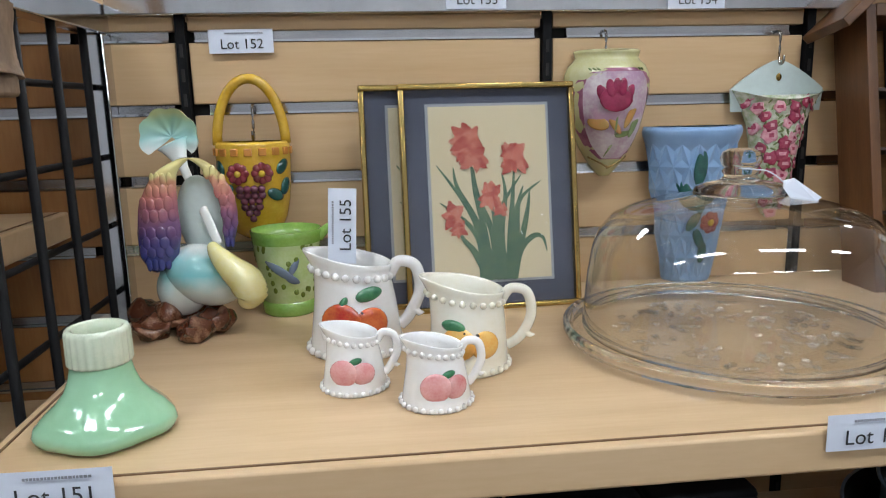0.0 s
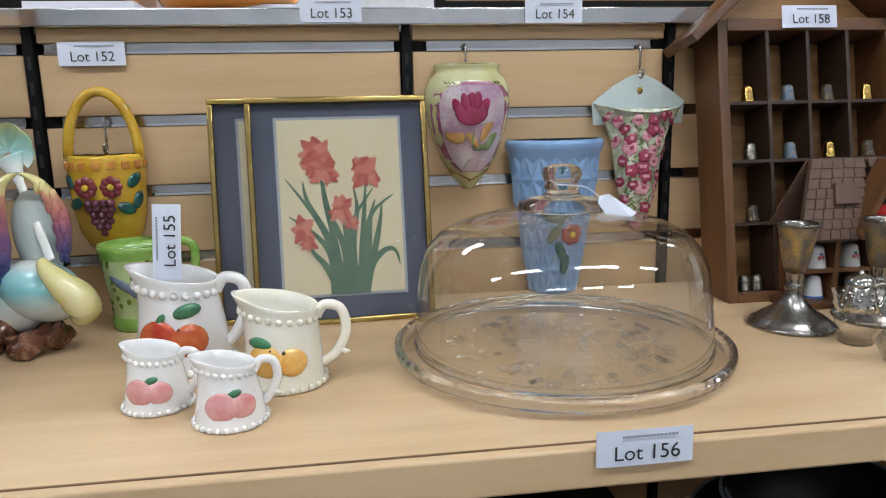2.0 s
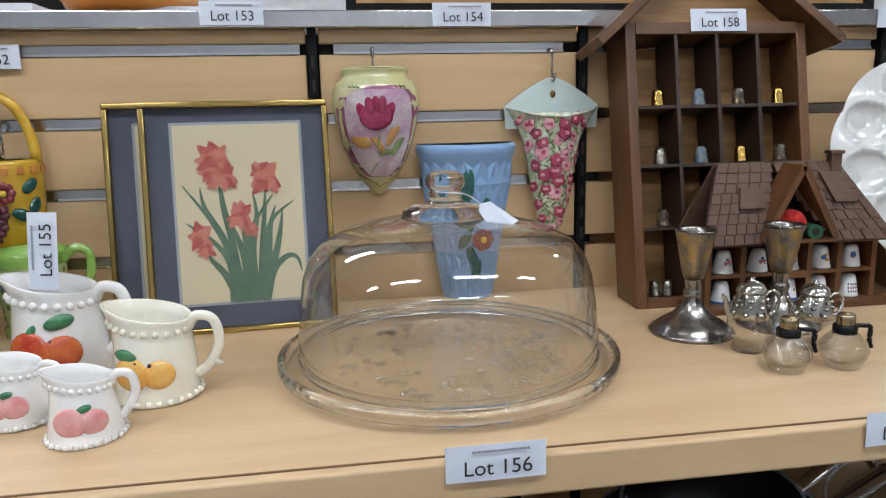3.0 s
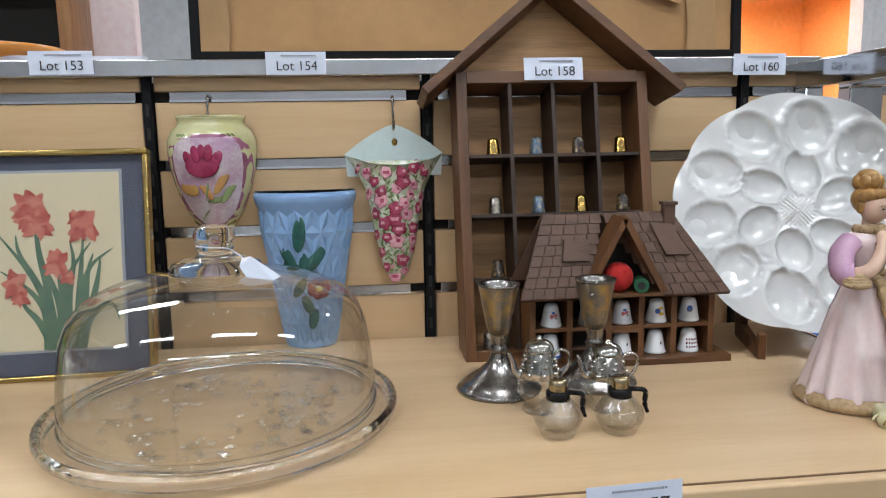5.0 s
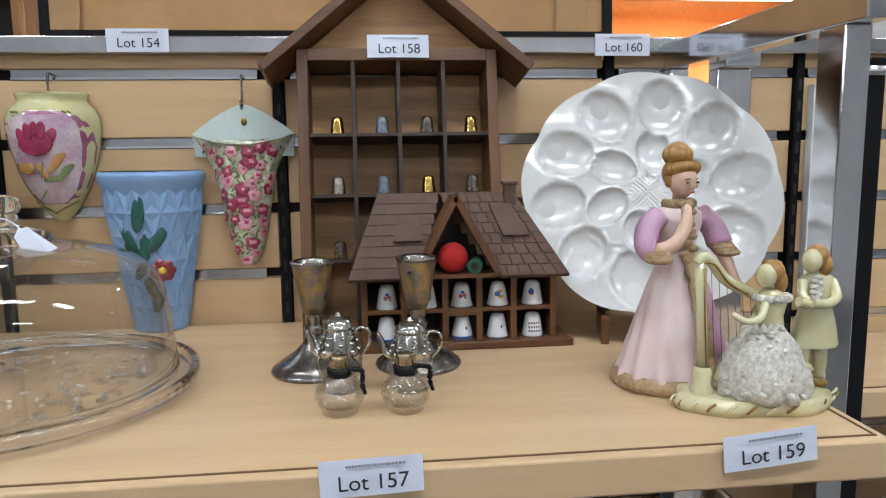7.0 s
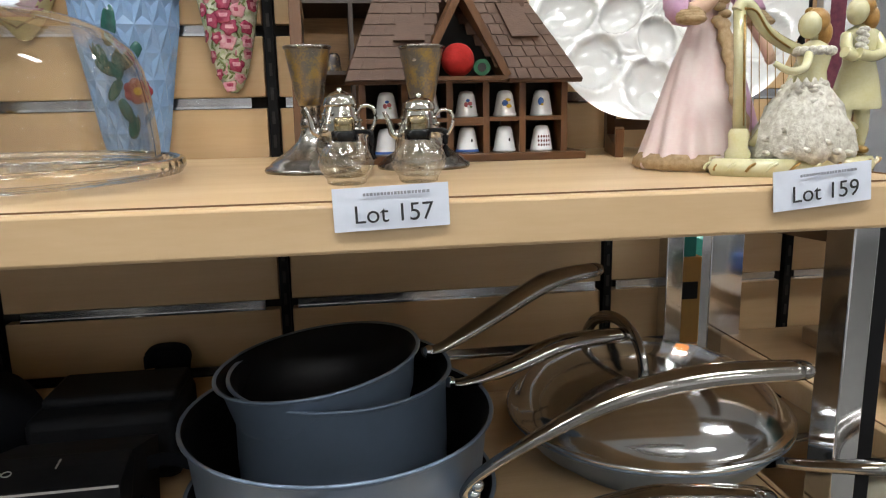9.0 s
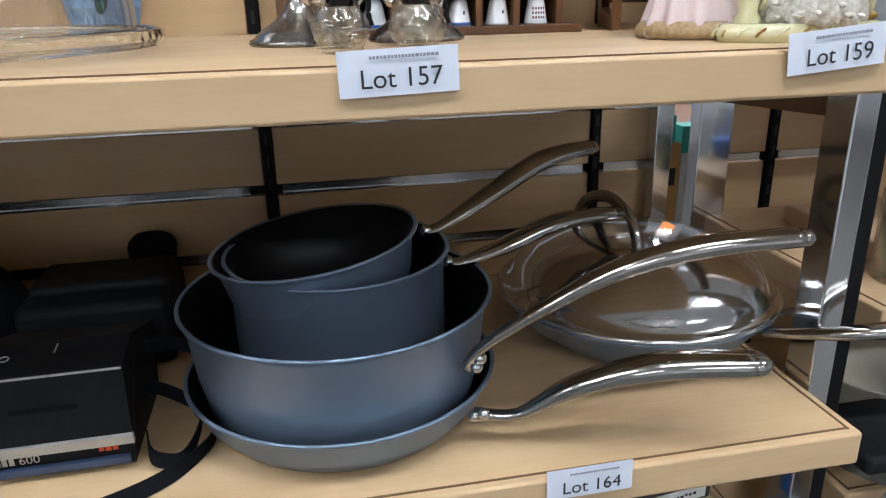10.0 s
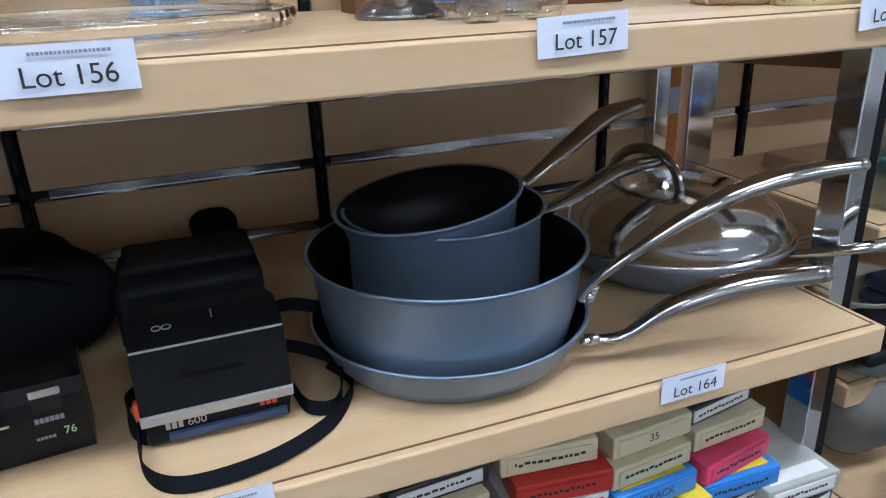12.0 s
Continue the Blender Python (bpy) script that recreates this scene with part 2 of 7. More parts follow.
BLUE_THIMBLE = mat("blue_enamel_thimble", (0.06, 0.11, 0.18), 0.25, 0.3, second=(0.24, 0.20, 0.12), scale=220, amount=0.7, bias=0.06)
PORCELAIN = mat("white_porcelain", (0.74, 0.75, 0.77), 0.15, coat=0.4, speck=0.02)
DEC_BLUE = mat("blue_decoration", (0.06, 0.14, 0.42), 0.25)
DEC_PINK = mat("pink_decoration", (0.55, 0.16, 0.18), 0.25)
DEC_YELLOW = mat("yellow_decoration", (0.65, 0.42, 0.05), 0.25)
DEC_BROWN = mat("brown_lettering", (0.14, 0.03, 0.025), 0.3)
RED_FELT = mat("red_felt", (0.42, 0.012, 0.01), 0.9, second=(0.34, 0.01, 0.008), scale=300, bump=0.5, bump_scale=900)
GREEN_THREAD = mat("green_thread", (0.01, 0.09, 0.04), 0.7)
SILVER_TARNISH = mat("tarnished_silver", (0.36, 0.345, 0.33), 0.26, 1.0, second=(0.13, 0.115, 0.10), scale=22, amount=0.45, rough_var=0.12, bump=0.05, bump_scale=150)
SILVER_WORN = mat("silver_worn_to_gilt", (0.22, 0.20, 0.18), 0.3, 0.9, second=(0.46, 0.32, 0.12), scale=60, amount=0.8, bias=0.06, rough_var=0.1)
SILVER = mat("silver_plate", (0.60, 0.59, 0.56), 0.16, 1.0, second=(0.34, 0.33, 0.30), scale=70, amount=0.35, rough_var=0.08, bump=0.25, bump_scale=170)
CRUET_GLASS = clear_glass("shaker_glass", (0.965, 0.96, 0.94), 0.08, 0.8, 2.4)
PLATE_GLASS = clear_glass("pressed_plate_glass", (0.995, 0.995, 0.99), 0.05, 0.42, 3.5)
RELIEF_GLASS = clear_glass("pressed_flower_glass", (0.995, 0.995, 0.99), 0.15, 0.75, 1.8, 0.8)
CLEAR_GLASS = mat("clear_pressed_glass", (0.98, 0.985, 0.98), 0.015, trans=1.0, ior=1.48, speck=0.0)
DOME_GLASS = clear_glass("dome_glass", (0.95, 0.955, 0.95), 0.07, 0.9, 2.7)
PANE_GLASS = clear_glass("picture_glass", (0.97, 0.97, 0.97), 0.025, 0.6, 5.0)
BLACK_PLASTIC = mat("black_plastic", (0.006, 0.007, 0.009), 0.62, rough_var=0.08, second=(0.012, 0.013, 0.016), bump=0.08, bump_scale=700, ior=1.25)
BLACK_SMOOTH = mat("black_gloss_plastic", (0.007, 0.007, 0.008), 0.22, ior=1.3)
BLUE_PLASTIC = mat("dark_blue_plastic", (0.035, 0.06, 0.12), 0.3)
SILVER_STRIPE = mat("silver_paint", (0.48, 0.48, 0.47), 0.35, 0.4)
WEBBING = mat("black_woven_webbing", (0.006, 0.007, 0.010), 0.8, ior=1.2, bump=0.6, bump_scale=1500)
RED_PLASTIC = mat("red_orange_plastic", (0.62, 0.07, 0.02), 0.4)
ANODISED = mat("hard_anodised_aluminium", (0.165, 0.220, 0.300), 0.32, 0.45, second=(0.18, 0.24, 0.33), scale=14, rough_var=0.07, bump=0.04, bump_scale=900)
NONSTICK = mat("black_nonstick", (0.005, 0.005, 0.006), 0.45, rough_var=0.08, bump=0.1, bump_scale=1200, ior=1.25)
STEEL = mat("polished_steel", (0.43, 0.41, 0.39), 0.13, 1.0, second=(0.35, 0.335, 0.32), scale=30, rough_var=0.05)
LID_STEEL = mat("lid_steel", (0.74, 0.755, 0.78), 0.12, 1.0, second=(0.66, 0.675, 0.70), scale=10, rough_var=0.04)
SKIN = mat("bisque_skin", (0.70, 0.47, 0.35), 0.5)
HAIR = mat("golden_brown_hair", (0.42, 0.23, 0.07), 0.35, second=(0.28, 0.135, 0.035), scale=200, bump=0.3, bump_scale=400)
DRESS_PINK = mat("pale_pink_bisque", (0.64, 0.47, 0.47), 0.38, second=(0.68, 0.57, 0.55), scale=35)
DRESS_LILAC = mat("lilac_bisque", (0.42, 0.22, 0.36), 0.45, second=(0.50, 0.31, 0.42), scale=40)
TRIM_TAN = mat("tan_ruffle_bisque", (0.42, 0.29, 0.16), 0.6, second=(0.28, 0.18, 0.085), scale=260, amount=0.5, bump=0.5, bump_scale=420)
IVORY_GLAZE = mat("ivory_glaze", (0.60, 0.57, 0.37), 0.14, coat=0.5, second=(0.54, 0.50, 0.28), scale=60)
LACE = mat("white_lace_porcelain", (0.66, 0.64, 0.58), 0.6, second=(0.42, 0.39, 0.33), scale=240, amount=0.6, bump=0.9, bump_scale=500)
GILT = mat("dull_gilt", (0.34, 0.20, 0.06), 0.3, 0.6, second=(0.2, 0.11, 0.03), scale=150)
KRAFT = mat("brown_kraft_paper", (0.42, 0.235, 0.095), 0.6, second=(0.33, 0.175, 0.065), scale=7, amount=0.4, bump=0.2, bump_scale=40)
KRAFT_TAPE = mat("kraft_tape", (0.30, 0.175, 0.07), 0.4, second=(0.36, 0.21, 0.09), scale=14, amount=0.4)
CARPET = mat("grey_carpet_floor", (0.17, 0.165, 0.16), 0.95, second=(0.13, 0.125, 0.12), scale=60, bump=0.5, bump_scale=500)
WALL_PAINT = mat("white_wall_paint", (0.72, 0.73, 0.75), 0.7, bump=0.08, bump_scale=120)
PEACH = mat("peach_wall_paint", (0.86, 0.42, 0.14), 0.7, bump=0.05, bump_scale=120)
TILE_CEIL = mat("ceiling_tile", (0.70, 0.70, 0.68), 0.85, bump=0.4, bump_scale=300)
WOOD_MID = mat("honey_wood_and_shaded_slat", (0.34, 0.16, 0.055), 0.45, second=(0.24, 0.10, 0.03), scale=7, stretch=(5, 5, 0.6))
DRIFTWOOD = mat("weathered_wood", (0.30, 0.20, 0.125), 0.7, second=(0.17, 0.11, 0.07), scale=18, stretch=(3, 3, 0.7), bump=0.6, bump_scale=90)
RUG = mat("beige_rug", (0.36, 0.28, 0.18), 0.95, second=(0.24, 0.16, 0.09), scale=60, bump=0.8, bump_scale=260)
BIN = mat("translucent_plastic_bin", (0.55, 0.60, 0.62), 0.3, trans=0.35, ior=1.2)
LAMP_MAT = mat("lit_diffuser", (0.918, 0.985, 1.05), 0.5, emit=LAMP, speck=0.0)

# ---- builders ----


class Shape:
    """A bmesh with material slots."""

    def __init__(self, *mats):
        self.bm = bmesh.new()
        self.mats = list(mats)

    def slot(self, m):
        if m not in self.mats:
            self.mats.append(m)
        return self.mats.index(m)

    def loft(self, rings, m, close=True, caps=(False, False), smooth=True):
        i = self.slot(m)
        vs = [[self.bm.verts.new(p) for p in r] for r in rings]
        n = len(vs[0])
        for a, b in zip(vs, vs[1:]):
            for k in range(n if close else n - 1):
                f = self.bm.faces.new((a[k], a[(k + 1) % n], b[(k + 1) % n], b[k]))
                f.material_index, f.smooth = i, smooth
        for cap, ring, flip in ((caps[0], vs[0], True), (caps[1], vs[-1], False)):
            if cap:
                f = self.bm.faces.new(ring[::-1] if flip else ring)
                f.material_index, f.smooth = i, False
        return vs

    def box(self, x, y, z, sx, sy, sz, m, turn=None, bevel=0.0):
        i = self.slot(m)
        mx = Matrix.Translation((x, y, z)) @ (turn or Matrix()) @ Matrix.Diagonal((sx, sy, sz, 1))
        made = bmesh.ops.create_cube(self.bm, size=1, matrix=mx)["verts"]
        faces = {f for v in made for f in v.link_faces}
        for f in faces:
            f.material_index = i
        if bevel:
            edges = {e for v in made for e in v.link_edges}
            r = bmesh.ops.bevel(self.bm, geom=list(edges), offset=bevel, segments=2, affect="EDGES", profile=0.5)
            for f in r["faces"]:
                f.material_index = i
                f.smooth = True
        return self

    def lathe(self, prof, m, n=40, at=(0, 0, 0), warp=None, caps=(False, False), mats=None):
        """prof: (radius, height); warp(angle, r, z) -> x, y, z."""
        rings = []
        for r, z in prof:
            ring = []
            for k in range(n):
                a = 2 * math.pi * k / n
                p = warp(a, r, z) if warp else (r * math.cos(a), r * math.sin(a), z)
                ring.append((p[0] + at[0], p[1] + at[1], p[2] + at[2]))
            rings.append(ring)
        self.loft(rings, m, True, caps)
        return self

    def tube(self, pts, radii, m, n=10, flat=1.0, up=(0, 0, 1), caps=(True, True)):
        """A swept tube; flat squashes it along its second axis."""
        pts = [Vector(p) for p in pts]
        if not isinstance(radii, (list, tuple)):
            radii = [radii] * len(pts)
        rings = []
        u = Vector(up)
        for k, p in enumerate(pts):
            d = (pts[min(k + 1, len(pts) - 1)] - pts[max(k - 1, 0)]).normalized()
            s = d.cross(u)
            if s.length < 1e-4:
                s = d.cross(Vector((1, 0.3, 0)))
            s.normalize()
            w = s.cross(d).normalized()
            rings.append([p + (s * math.cos(2 * math.pi * j / n) + w * flat * math.sin(2 * math.pi * j / n)) * radii[k] for j in range(n)])
        self.loft(rings, m, True, caps)
        return self

    def ball(self, c, r, m, turn=None, u=12, v=8):
        i = self.slot(m)
        r = (r, r, r) if isinstance(r, (int, float)) else r
        mx = Matrix.Translation(c) @ (turn or Matrix()) @ Matrix.Diagonal((*r, 1))
        made = bmesh.ops.create_uvsphere(self.bm, u_segments=u, v_segments=v, radius=1, matrix=mx)["verts"]
        for f in {f for q in made for f in q.link_faces}:
            f.material_index, f.smooth = i, True
        return self

    def poly(self, pts, m, thick=None):
        i = self.slot(m)
        f = self.bm.faces.new([self.bm.verts.new(p) for p in pts])
        f.material_index = i
        if thick is not None:
            r = bmesh.ops.extrude_face_region(self.bm, geom=[f])
            vs = [g for g in r["geom"] if isinstance(g, bmesh.types.BMVert)]
            bmesh.ops.translate(self.bm, verts=vs, vec=thick)
            for g in r["geom"]:
                if isinstance(g, bmesh.types.BMFace):
                    g.material_index = i
            for v in vs:
                for g in v.link_faces:
                    g.material_index = i
        return self

    def strip(self, line, widths, normal, m):
        """A flat ribbon along a line of points, lying across the normal."""
        line = [Vector(p) for p in line]
        nrm = Vector(normal)
        a, b = [], []
        for k, p in enumerate(line):
            d = (line[min(k + 1, len(line) - 1)] - line[max(k - 1, 0)]).normalized()
            s = d.cross(nrm).normalized() * widths[k]
            a.append(p + s)
            b.append(p - s)
        self.loft([a, b], m, False, smooth=True)
        return self

    def ob(self, name, parent=None, label=""):
        bmesh.ops.recalc_face_normals(self.bm, faces=self.bm.faces)
        me = bpy.data.meshes.new(name)
        self.bm.to_mesh(me)
        self.bm.free()
        for m in self.mats:
            me.materials.append(m)
        o = new(name, me)
        if parent:
            o.parent = parent
        if label:
            o["label"] = label
        return o


def thing(name, at, label, category, group="", rz=0, rx=0, ry=0):
    e = new(name)
    e.matrix_world = pose(*at, rx, ry, rz)
    e.empty_display_size = 0.02
    return tagged(e, label, category, group)


def curve(pts, steps=6):
    """Catmull-Rom through points."""
    pts = [Vector(p) for p in pts]
    out = []
    for i in range(len(pts) - 1):
        p0, p1, p2, p3 = pts[max(i - 1, 0)], pts[i], pts[i + 1], pts[min(i + 2, len(pts) - 1)]
        for s in range(steps):
            t = s / steps
            out.append(0.5 * ((2 * p1) + (p2 - p0) * t + (2 * p0 - 5 * p1 + 4 * p2 - p3) * t * t + (3 * p1 - p0 - 3 * p2 + p3) * t ** 3))
    out.append(pts[-1])
    return out


def mix(a, b, t):
    return a + (b - a) * t


def text_mesh(name, words, size, material, parent, at, rot=(90, 0, 0), wide=1.0, align="CENTER"):
    cu = bpy.data.curves.new(name, "FONT")
    cu.body, cu.size, cu.align_x, cu.align_y = words, size, align, "CENTER"
    cu.extrude = 0.00005
    tmp = bpy.data.objects.new(name, cu)
    scene.collection.objects.link(tmp)
    bpy.context.view_layer.update()
    me = bpy.data.meshes.new_from_object(tmp.evaluated_get(bpy.context.evaluated_depsgraph_get()))
    bpy.data.objects.remove(tmp)
    me.name = name
    me.materials.clear()
    me.materials.append(material)
    o = new(name, me)
    o.parent = parent
    o.matrix_local = pose(*at, *rot) @ Matrix.Diagonal((wide, 1, 1, 1))
    return o


# ---- large structure ----
Z1, Z2, Z3 = 1.25, 0.945, 0.70
XL, XR, YF, YF2 = -0.622, 0.637, -0.432, -0.418
THICK = 0.03
RAIL_LO, RAIL_HI = 1.5695, 1.5885
SLOT0, PITCH, SLOT_H = 1.5475, 0.0789, 0.0125
STANDARDS = (-1.30, -0.96, -0.655, -0.562, -0.152, 0.170, 0.571, 0.820, 1.22, 1.60)

floor = Shape()
floor.box(0, 0.5, -0.05, 12, 13, 0.1, CARPET)
tagged(floor.ob("floor"), "grey low-pile carpet floor of the sale room", "floor", kind="structure")
ceil = Shape()
ceil.box(0, 0.5, 3.55, 12, 13, 0.1, TILE_CEIL)
tagged(ceil.ob("ceiling"), "white acoustic tile ceiling", "ceiling", kind="structure")
for nm, (x, y, sx, sy) in {"wall_west": (-6.05, 0.5, 0.1, 13), "wall_east": (6.05, 0.5, 0.1, 13), "wall_south": (0, -6.05, 12, 0.1)}.items():
    w = Shape()
    w.box(x, y, 1.75, sx, sy, 3.5, WALL_PAINT)
    tagged(w.ob(nm), "plain white painted wall", "wall", kind="structure")
# north wall with a wide opening into a peach-coloured room
YB, OX0, OX1, OZ = 5.0, 0.9, 4.30, 2.76
w = Shape()
w.box((-6 + OX0) / 2, YB, 1.75, OX0 + 6, 0.14, 3.5, WALL_PAINT)
w.box((6 + OX1) / 2, YB, 1.75, 6 - OX1, 0.14, 3.5, WALL_PAINT)
w.box((OX0 + OX1) / 2, YB, (OZ + 3.5) / 2, OX1 - OX0, 0.14, 3.5 - OZ, WALL_PAINT)
tagged(w.ob("wall_north"), "white painted wall with a wide opening", "wall", kind="structure")
trim = Shape()
trim.box(OX0 - 0.05, YB - 0.085, OZ / 2, 0.1, 0.03, OZ, WALL_PAINT, bevel=0.004)
trim.box(OX1 + 0.05, YB - 0.085, OZ / 2, 0.1, 0.03, OZ, WALL_PAINT, bevel=0.004)
trim.box((OX0 + OX1) / 2, YB - 0.085, OZ + 0.06, OX1 - OX0 + 0.2, 0.03, 0.12, WALL_PAINT, bevel=0.004)
trim.box((OX0 + OX1) / 2, YB - 0.11, OZ + 0.13, OX1 - OX0 + 0.24, 0.06, 0.025, WALL_PAINT, bevel=0.004)
tagged(trim.ob("trim"), "white painted door casing round the opening", "trim", kind="structure")
room = Shape()
room.box(2.2, 7.05, 1.6, 6, 0.1, 3.2, PEACH)
room.box(-0.75, 6.05, 1.5, 0.1, 1.9, 3, PEACH)
room.box(5.15, 6.05, 1.5, 0.1, 1.9, 3, PEACH)
tagged(room.ob("wall_back_room"), "peach painted walls of the back room", "wall", kind="structure")
rc = Shape()
rc.box(2.2, 6.05, 3.06, 6, 1.9, 0.08, PEACH)
tagged(rc.ob("ceiling_back_room"), "peach ceiling of the back room", "ceiling", kind="structure")


def troffer(x, y, z, sx=1.2, sy=0.32):
    e = thing("ceiling_light", (x, y, z), "lit white rectangular ceiling light panel", "ceiling light", "ceiling lights")
    d = Shape()
    d.box(0, 0, -0.012, sx - 0.05, sy - 0.05, 0.012, LAMP_MAT)
    d.ob("diffuser", e)
    f = Shape()
    for s in (-1, 1):
        f.box(s * (sx / 2 - 0.0125), 0, -0.01, 0.025, sy, 0.02, WALL_PAINT)
        f.box(0, s * (sy / 2 - 0.0125), -0.01, sx - 0.05, 0.025, 0.02, WALL_PAINT)
    f.ob("frame", e)
    return e


lamp_a = troffer(-1.5, -1.3, 3.499)
# the pair at y 3.7 is added, unseen, to brighten the north wall
for x, y in ((0.55, -1.3), (2.6, -1.3), (-1.5, 1.6), (0.55, 1.6), (2.6, 1.6), (-3.5, -1.3), (0.9, 3.7), (3.2, 3.7), (-1.5, -4.0), (0.55, -4.0), (2.6, -4.0)):
    copy_thing(lamp_a, pose(x, y, 3.499))
# back room: one known panel, the extra ones added to brighten its peach ceiling
copy_thing(lamp_a, pose(2.05, 5.9, 2.86))
copy_thing(lamp_a, pose(3.9, 5.9, 2.86))
copy_thing(lamp_a, pose(0.4, 5.9, 2.86))

# ---- the display stand ----
core = Shape()
core.box(-0.32, 0.022, 0.93, 1.96, 0.012, 1.27, DARK)
core.box(1.165, 0.022, 0.93, 0.87, 0.012, 1.27, DARK)
tagged(core.ob("wall_slat_core"), "dark backing board behind the slat panels", "slat wall", kind="structure")
slatwall = thing("wall_slat", (0, 0, 0), "maple slat wall panel with chrome slot strips", "slat wall")
slatwall["kind"] = "structure"


def deck(name, xl, xr, yf, z, label):
    """A shelf board with a dark inlaid line near its front and ends."""
    e = thing(name, ((xl + xr) / 2, 0, z), label, "shelf")
    w = xr - xl
    d = Shape()
    d.box(0, (yf - 0.006) / 2, -THICK / 2, w, -yf - 0.006, THICK, MAPLE, bevel=0.0025)
    d.ob("board", e)
    g = Shape()
    for yy, s in ((yf + 0.0085, 1),):
        g.box(0, yy, 0.0004, w - 0.016, 0.0016, 0.0012, GROOVE)
    g.box(w / 2 - 0.0085, (yf - 0.006) / 2, 0.0004, 0.0016, -yf - 0.02, 0.0012, GROOVE)
    g.box(-w / 2 + 0.0085, (yf - 0.006) / 2, 0.0004, 0.0016, -yf - 0.02, 0.0012, GROOVE)
    g.ob("inlay_line", e, "dark brown inlaid line")
    return e


deck("shelf", XL, XR, YF, Z1, "pale maple shelf board with a dark inlaid line")
deck("shelf", XL, XR, YF2, Z2, "pale maple lower shelf board with a dark inlaid line")
deck("shelf", XL, XR, YF2, Z3, "pale maple bottom shelf board stacked with tapes")
deck("shelf", 0.72, 1.62, -0.33, 1.005, "maple shelf board of the neighbouring bay")
deck("shelf", -1.5, -0.70, -0.33, 1.14, "maple shelf board beyond the wire grid panel")
deck("shelf", -1.5, -0.70, -0.33, 1.36, "maple shelf board holding a folded rug")
# added board above the view, only to keep lamp light off the left bay
deck("shelf", -1.5, -0.70, -0.40, 1.625, "unseen maple board added to shade the bay beyond the wire grid")

rail = thing("top_rail", (0, 0, RAIL_LO), "chrome rectangular rail along the slat wall top", "rail")
r = Shape()
r.box((-0.636 + 0.664) / 2, -0.004, (RAIL_HI - RAIL_LO) / 2, 1.30, 0.024, RAIL_HI - RAIL_LO, CHROME, bevel=0.0015)
r.ob("tube", rail)
r = Shape()
r.box(1.2, -0.004, (RAIL_HI - RAIL_LO) / 2, 0.95, 0.024, RAIL_HI - RAIL_LO, CHROME, bevel=0.0015)
r.ob("tube", rail)
ledge = Shape()
ledge.box(0.15, 0.10, 1.585, 2.9, 0.17, 0.012, MAPLE)
tagged(ledge.ob("top_ledge"), "narrow ledge behind the top rail", "ledge", kind="structure")


def end_frame(xl, xr, front, name):
    e = thing(name, ((xl + xr) / 2, 0, 0), "chrome rectangular end frame of the display stand", "stand frame")
    w = xr - xl
    a = Shape()
    a.box(0, -0.012, 0.775, w, 0.024, 1.55, CHROME, bevel=0.0015)
    a.ob("back_post", e)
    a = Shape()
    a.box(0, front / 2 - 0.012, 1.566, w, -front + 0.024, 0.032, CHROME, bevel=0.0015)
    a.ob("top_arm", e)
    return e


RIGHT = end_frame(0.641, 0.664, -0.345, "end_frame")
a = Shape()
a.box(0, -0.328, 0.775, 0.023, 0.034, 1.55, CHROME, bevel=0.0015)
a.ob("front_post", RIGHT)
a = Shape()
a.box(0.0195, -0.328, 0.775, 0.014, 0.03, 1.5, BLACK_METAL, bevel=0.001)
a.ob("black_channel", RIGHT, "black steel channel")
a = Shape()
a.tube([(0.0, -0.340, 1.515), (0.05, -0.340, 1.515)], 0.005, CHROME)
a.ob("peg", RIGHT)
NEXT = end_frame(0.70, 0.745, -0.02, "end_frame")
LEFT = end_frame(-0.660, -0.637, -0.36, "end_frame")

grid = thing("wire_grid_panel", (-0.648, 0, 0.3), "black welded wire grid panel at the stand's end", "grid panel")
for i in range(7):
    g = Shape()
    y = -0.050 - i * 0.076
    g.tube([(0, y, 0.0), (0, y, 1.25)], 0.0042, BLACK_METAL, 8)
    g.ob("upright_wire", grid)
for i in range(9):
    g = Shape()
    z = 1.195 - i * 0.076
    g.tube([(-0.006, -0.03, z), (-0.006, -0.52, z)], 0.0034, BLACK_METAL, 8)
    g.ob("cross_wire", grid)

# ---- print frames ----


def iris(s, x, y, z, k, m1, m2):
    """A painted iris: ruffled standards above and drooping falls."""
    rng = random.Random(int(abs(x) * 90000 + z * 1000))
    petals = [(95, 1.0, 0.34, m1), (68, 0.95, 0.30, m2), (125, 1.05, 0.32, m1), (150, 0.8, 0.26, m1), (35, 0.75, 0.26, m2), (195, 0.95, 0.30, m2), (230, 1.05, 0.28, m1), (-15, 0.9, 0.30, m1), (-50, 1.0, 0.26, m2), (268, 0.9, 0.22, m1), (80, 0.5, 0.3, m2), (215, 0.5, 0.22, m1)]
    for a, l, w, m in petals:
        a += rng.uniform(-14, 14)
        bend = rng.uniform(-35, 35)
        n = 11
        p = Vector((x + rng.uniform(-0.1, 0.1) * k, y, z + rng.uniform(-0.12, 0.12) * k))
        line = []
        for i in range(n):
            line.append(p.copy())
            t = radians(a + bend * i / n)
            p += Vector((math.cos(t), 0, math.sin(t))) * k * l * 0.92 / n
        wid = [k * w * 0.92 * (math.sin(math.pi * (0.06 + 0.9 * (i / (n - 1)) ** 0.8)) * rng.uniform(0.72, 1.12)) for i in range(n)]
        s.strip(line, wid, (0, 1, 0), m)
        y -= 0.00008


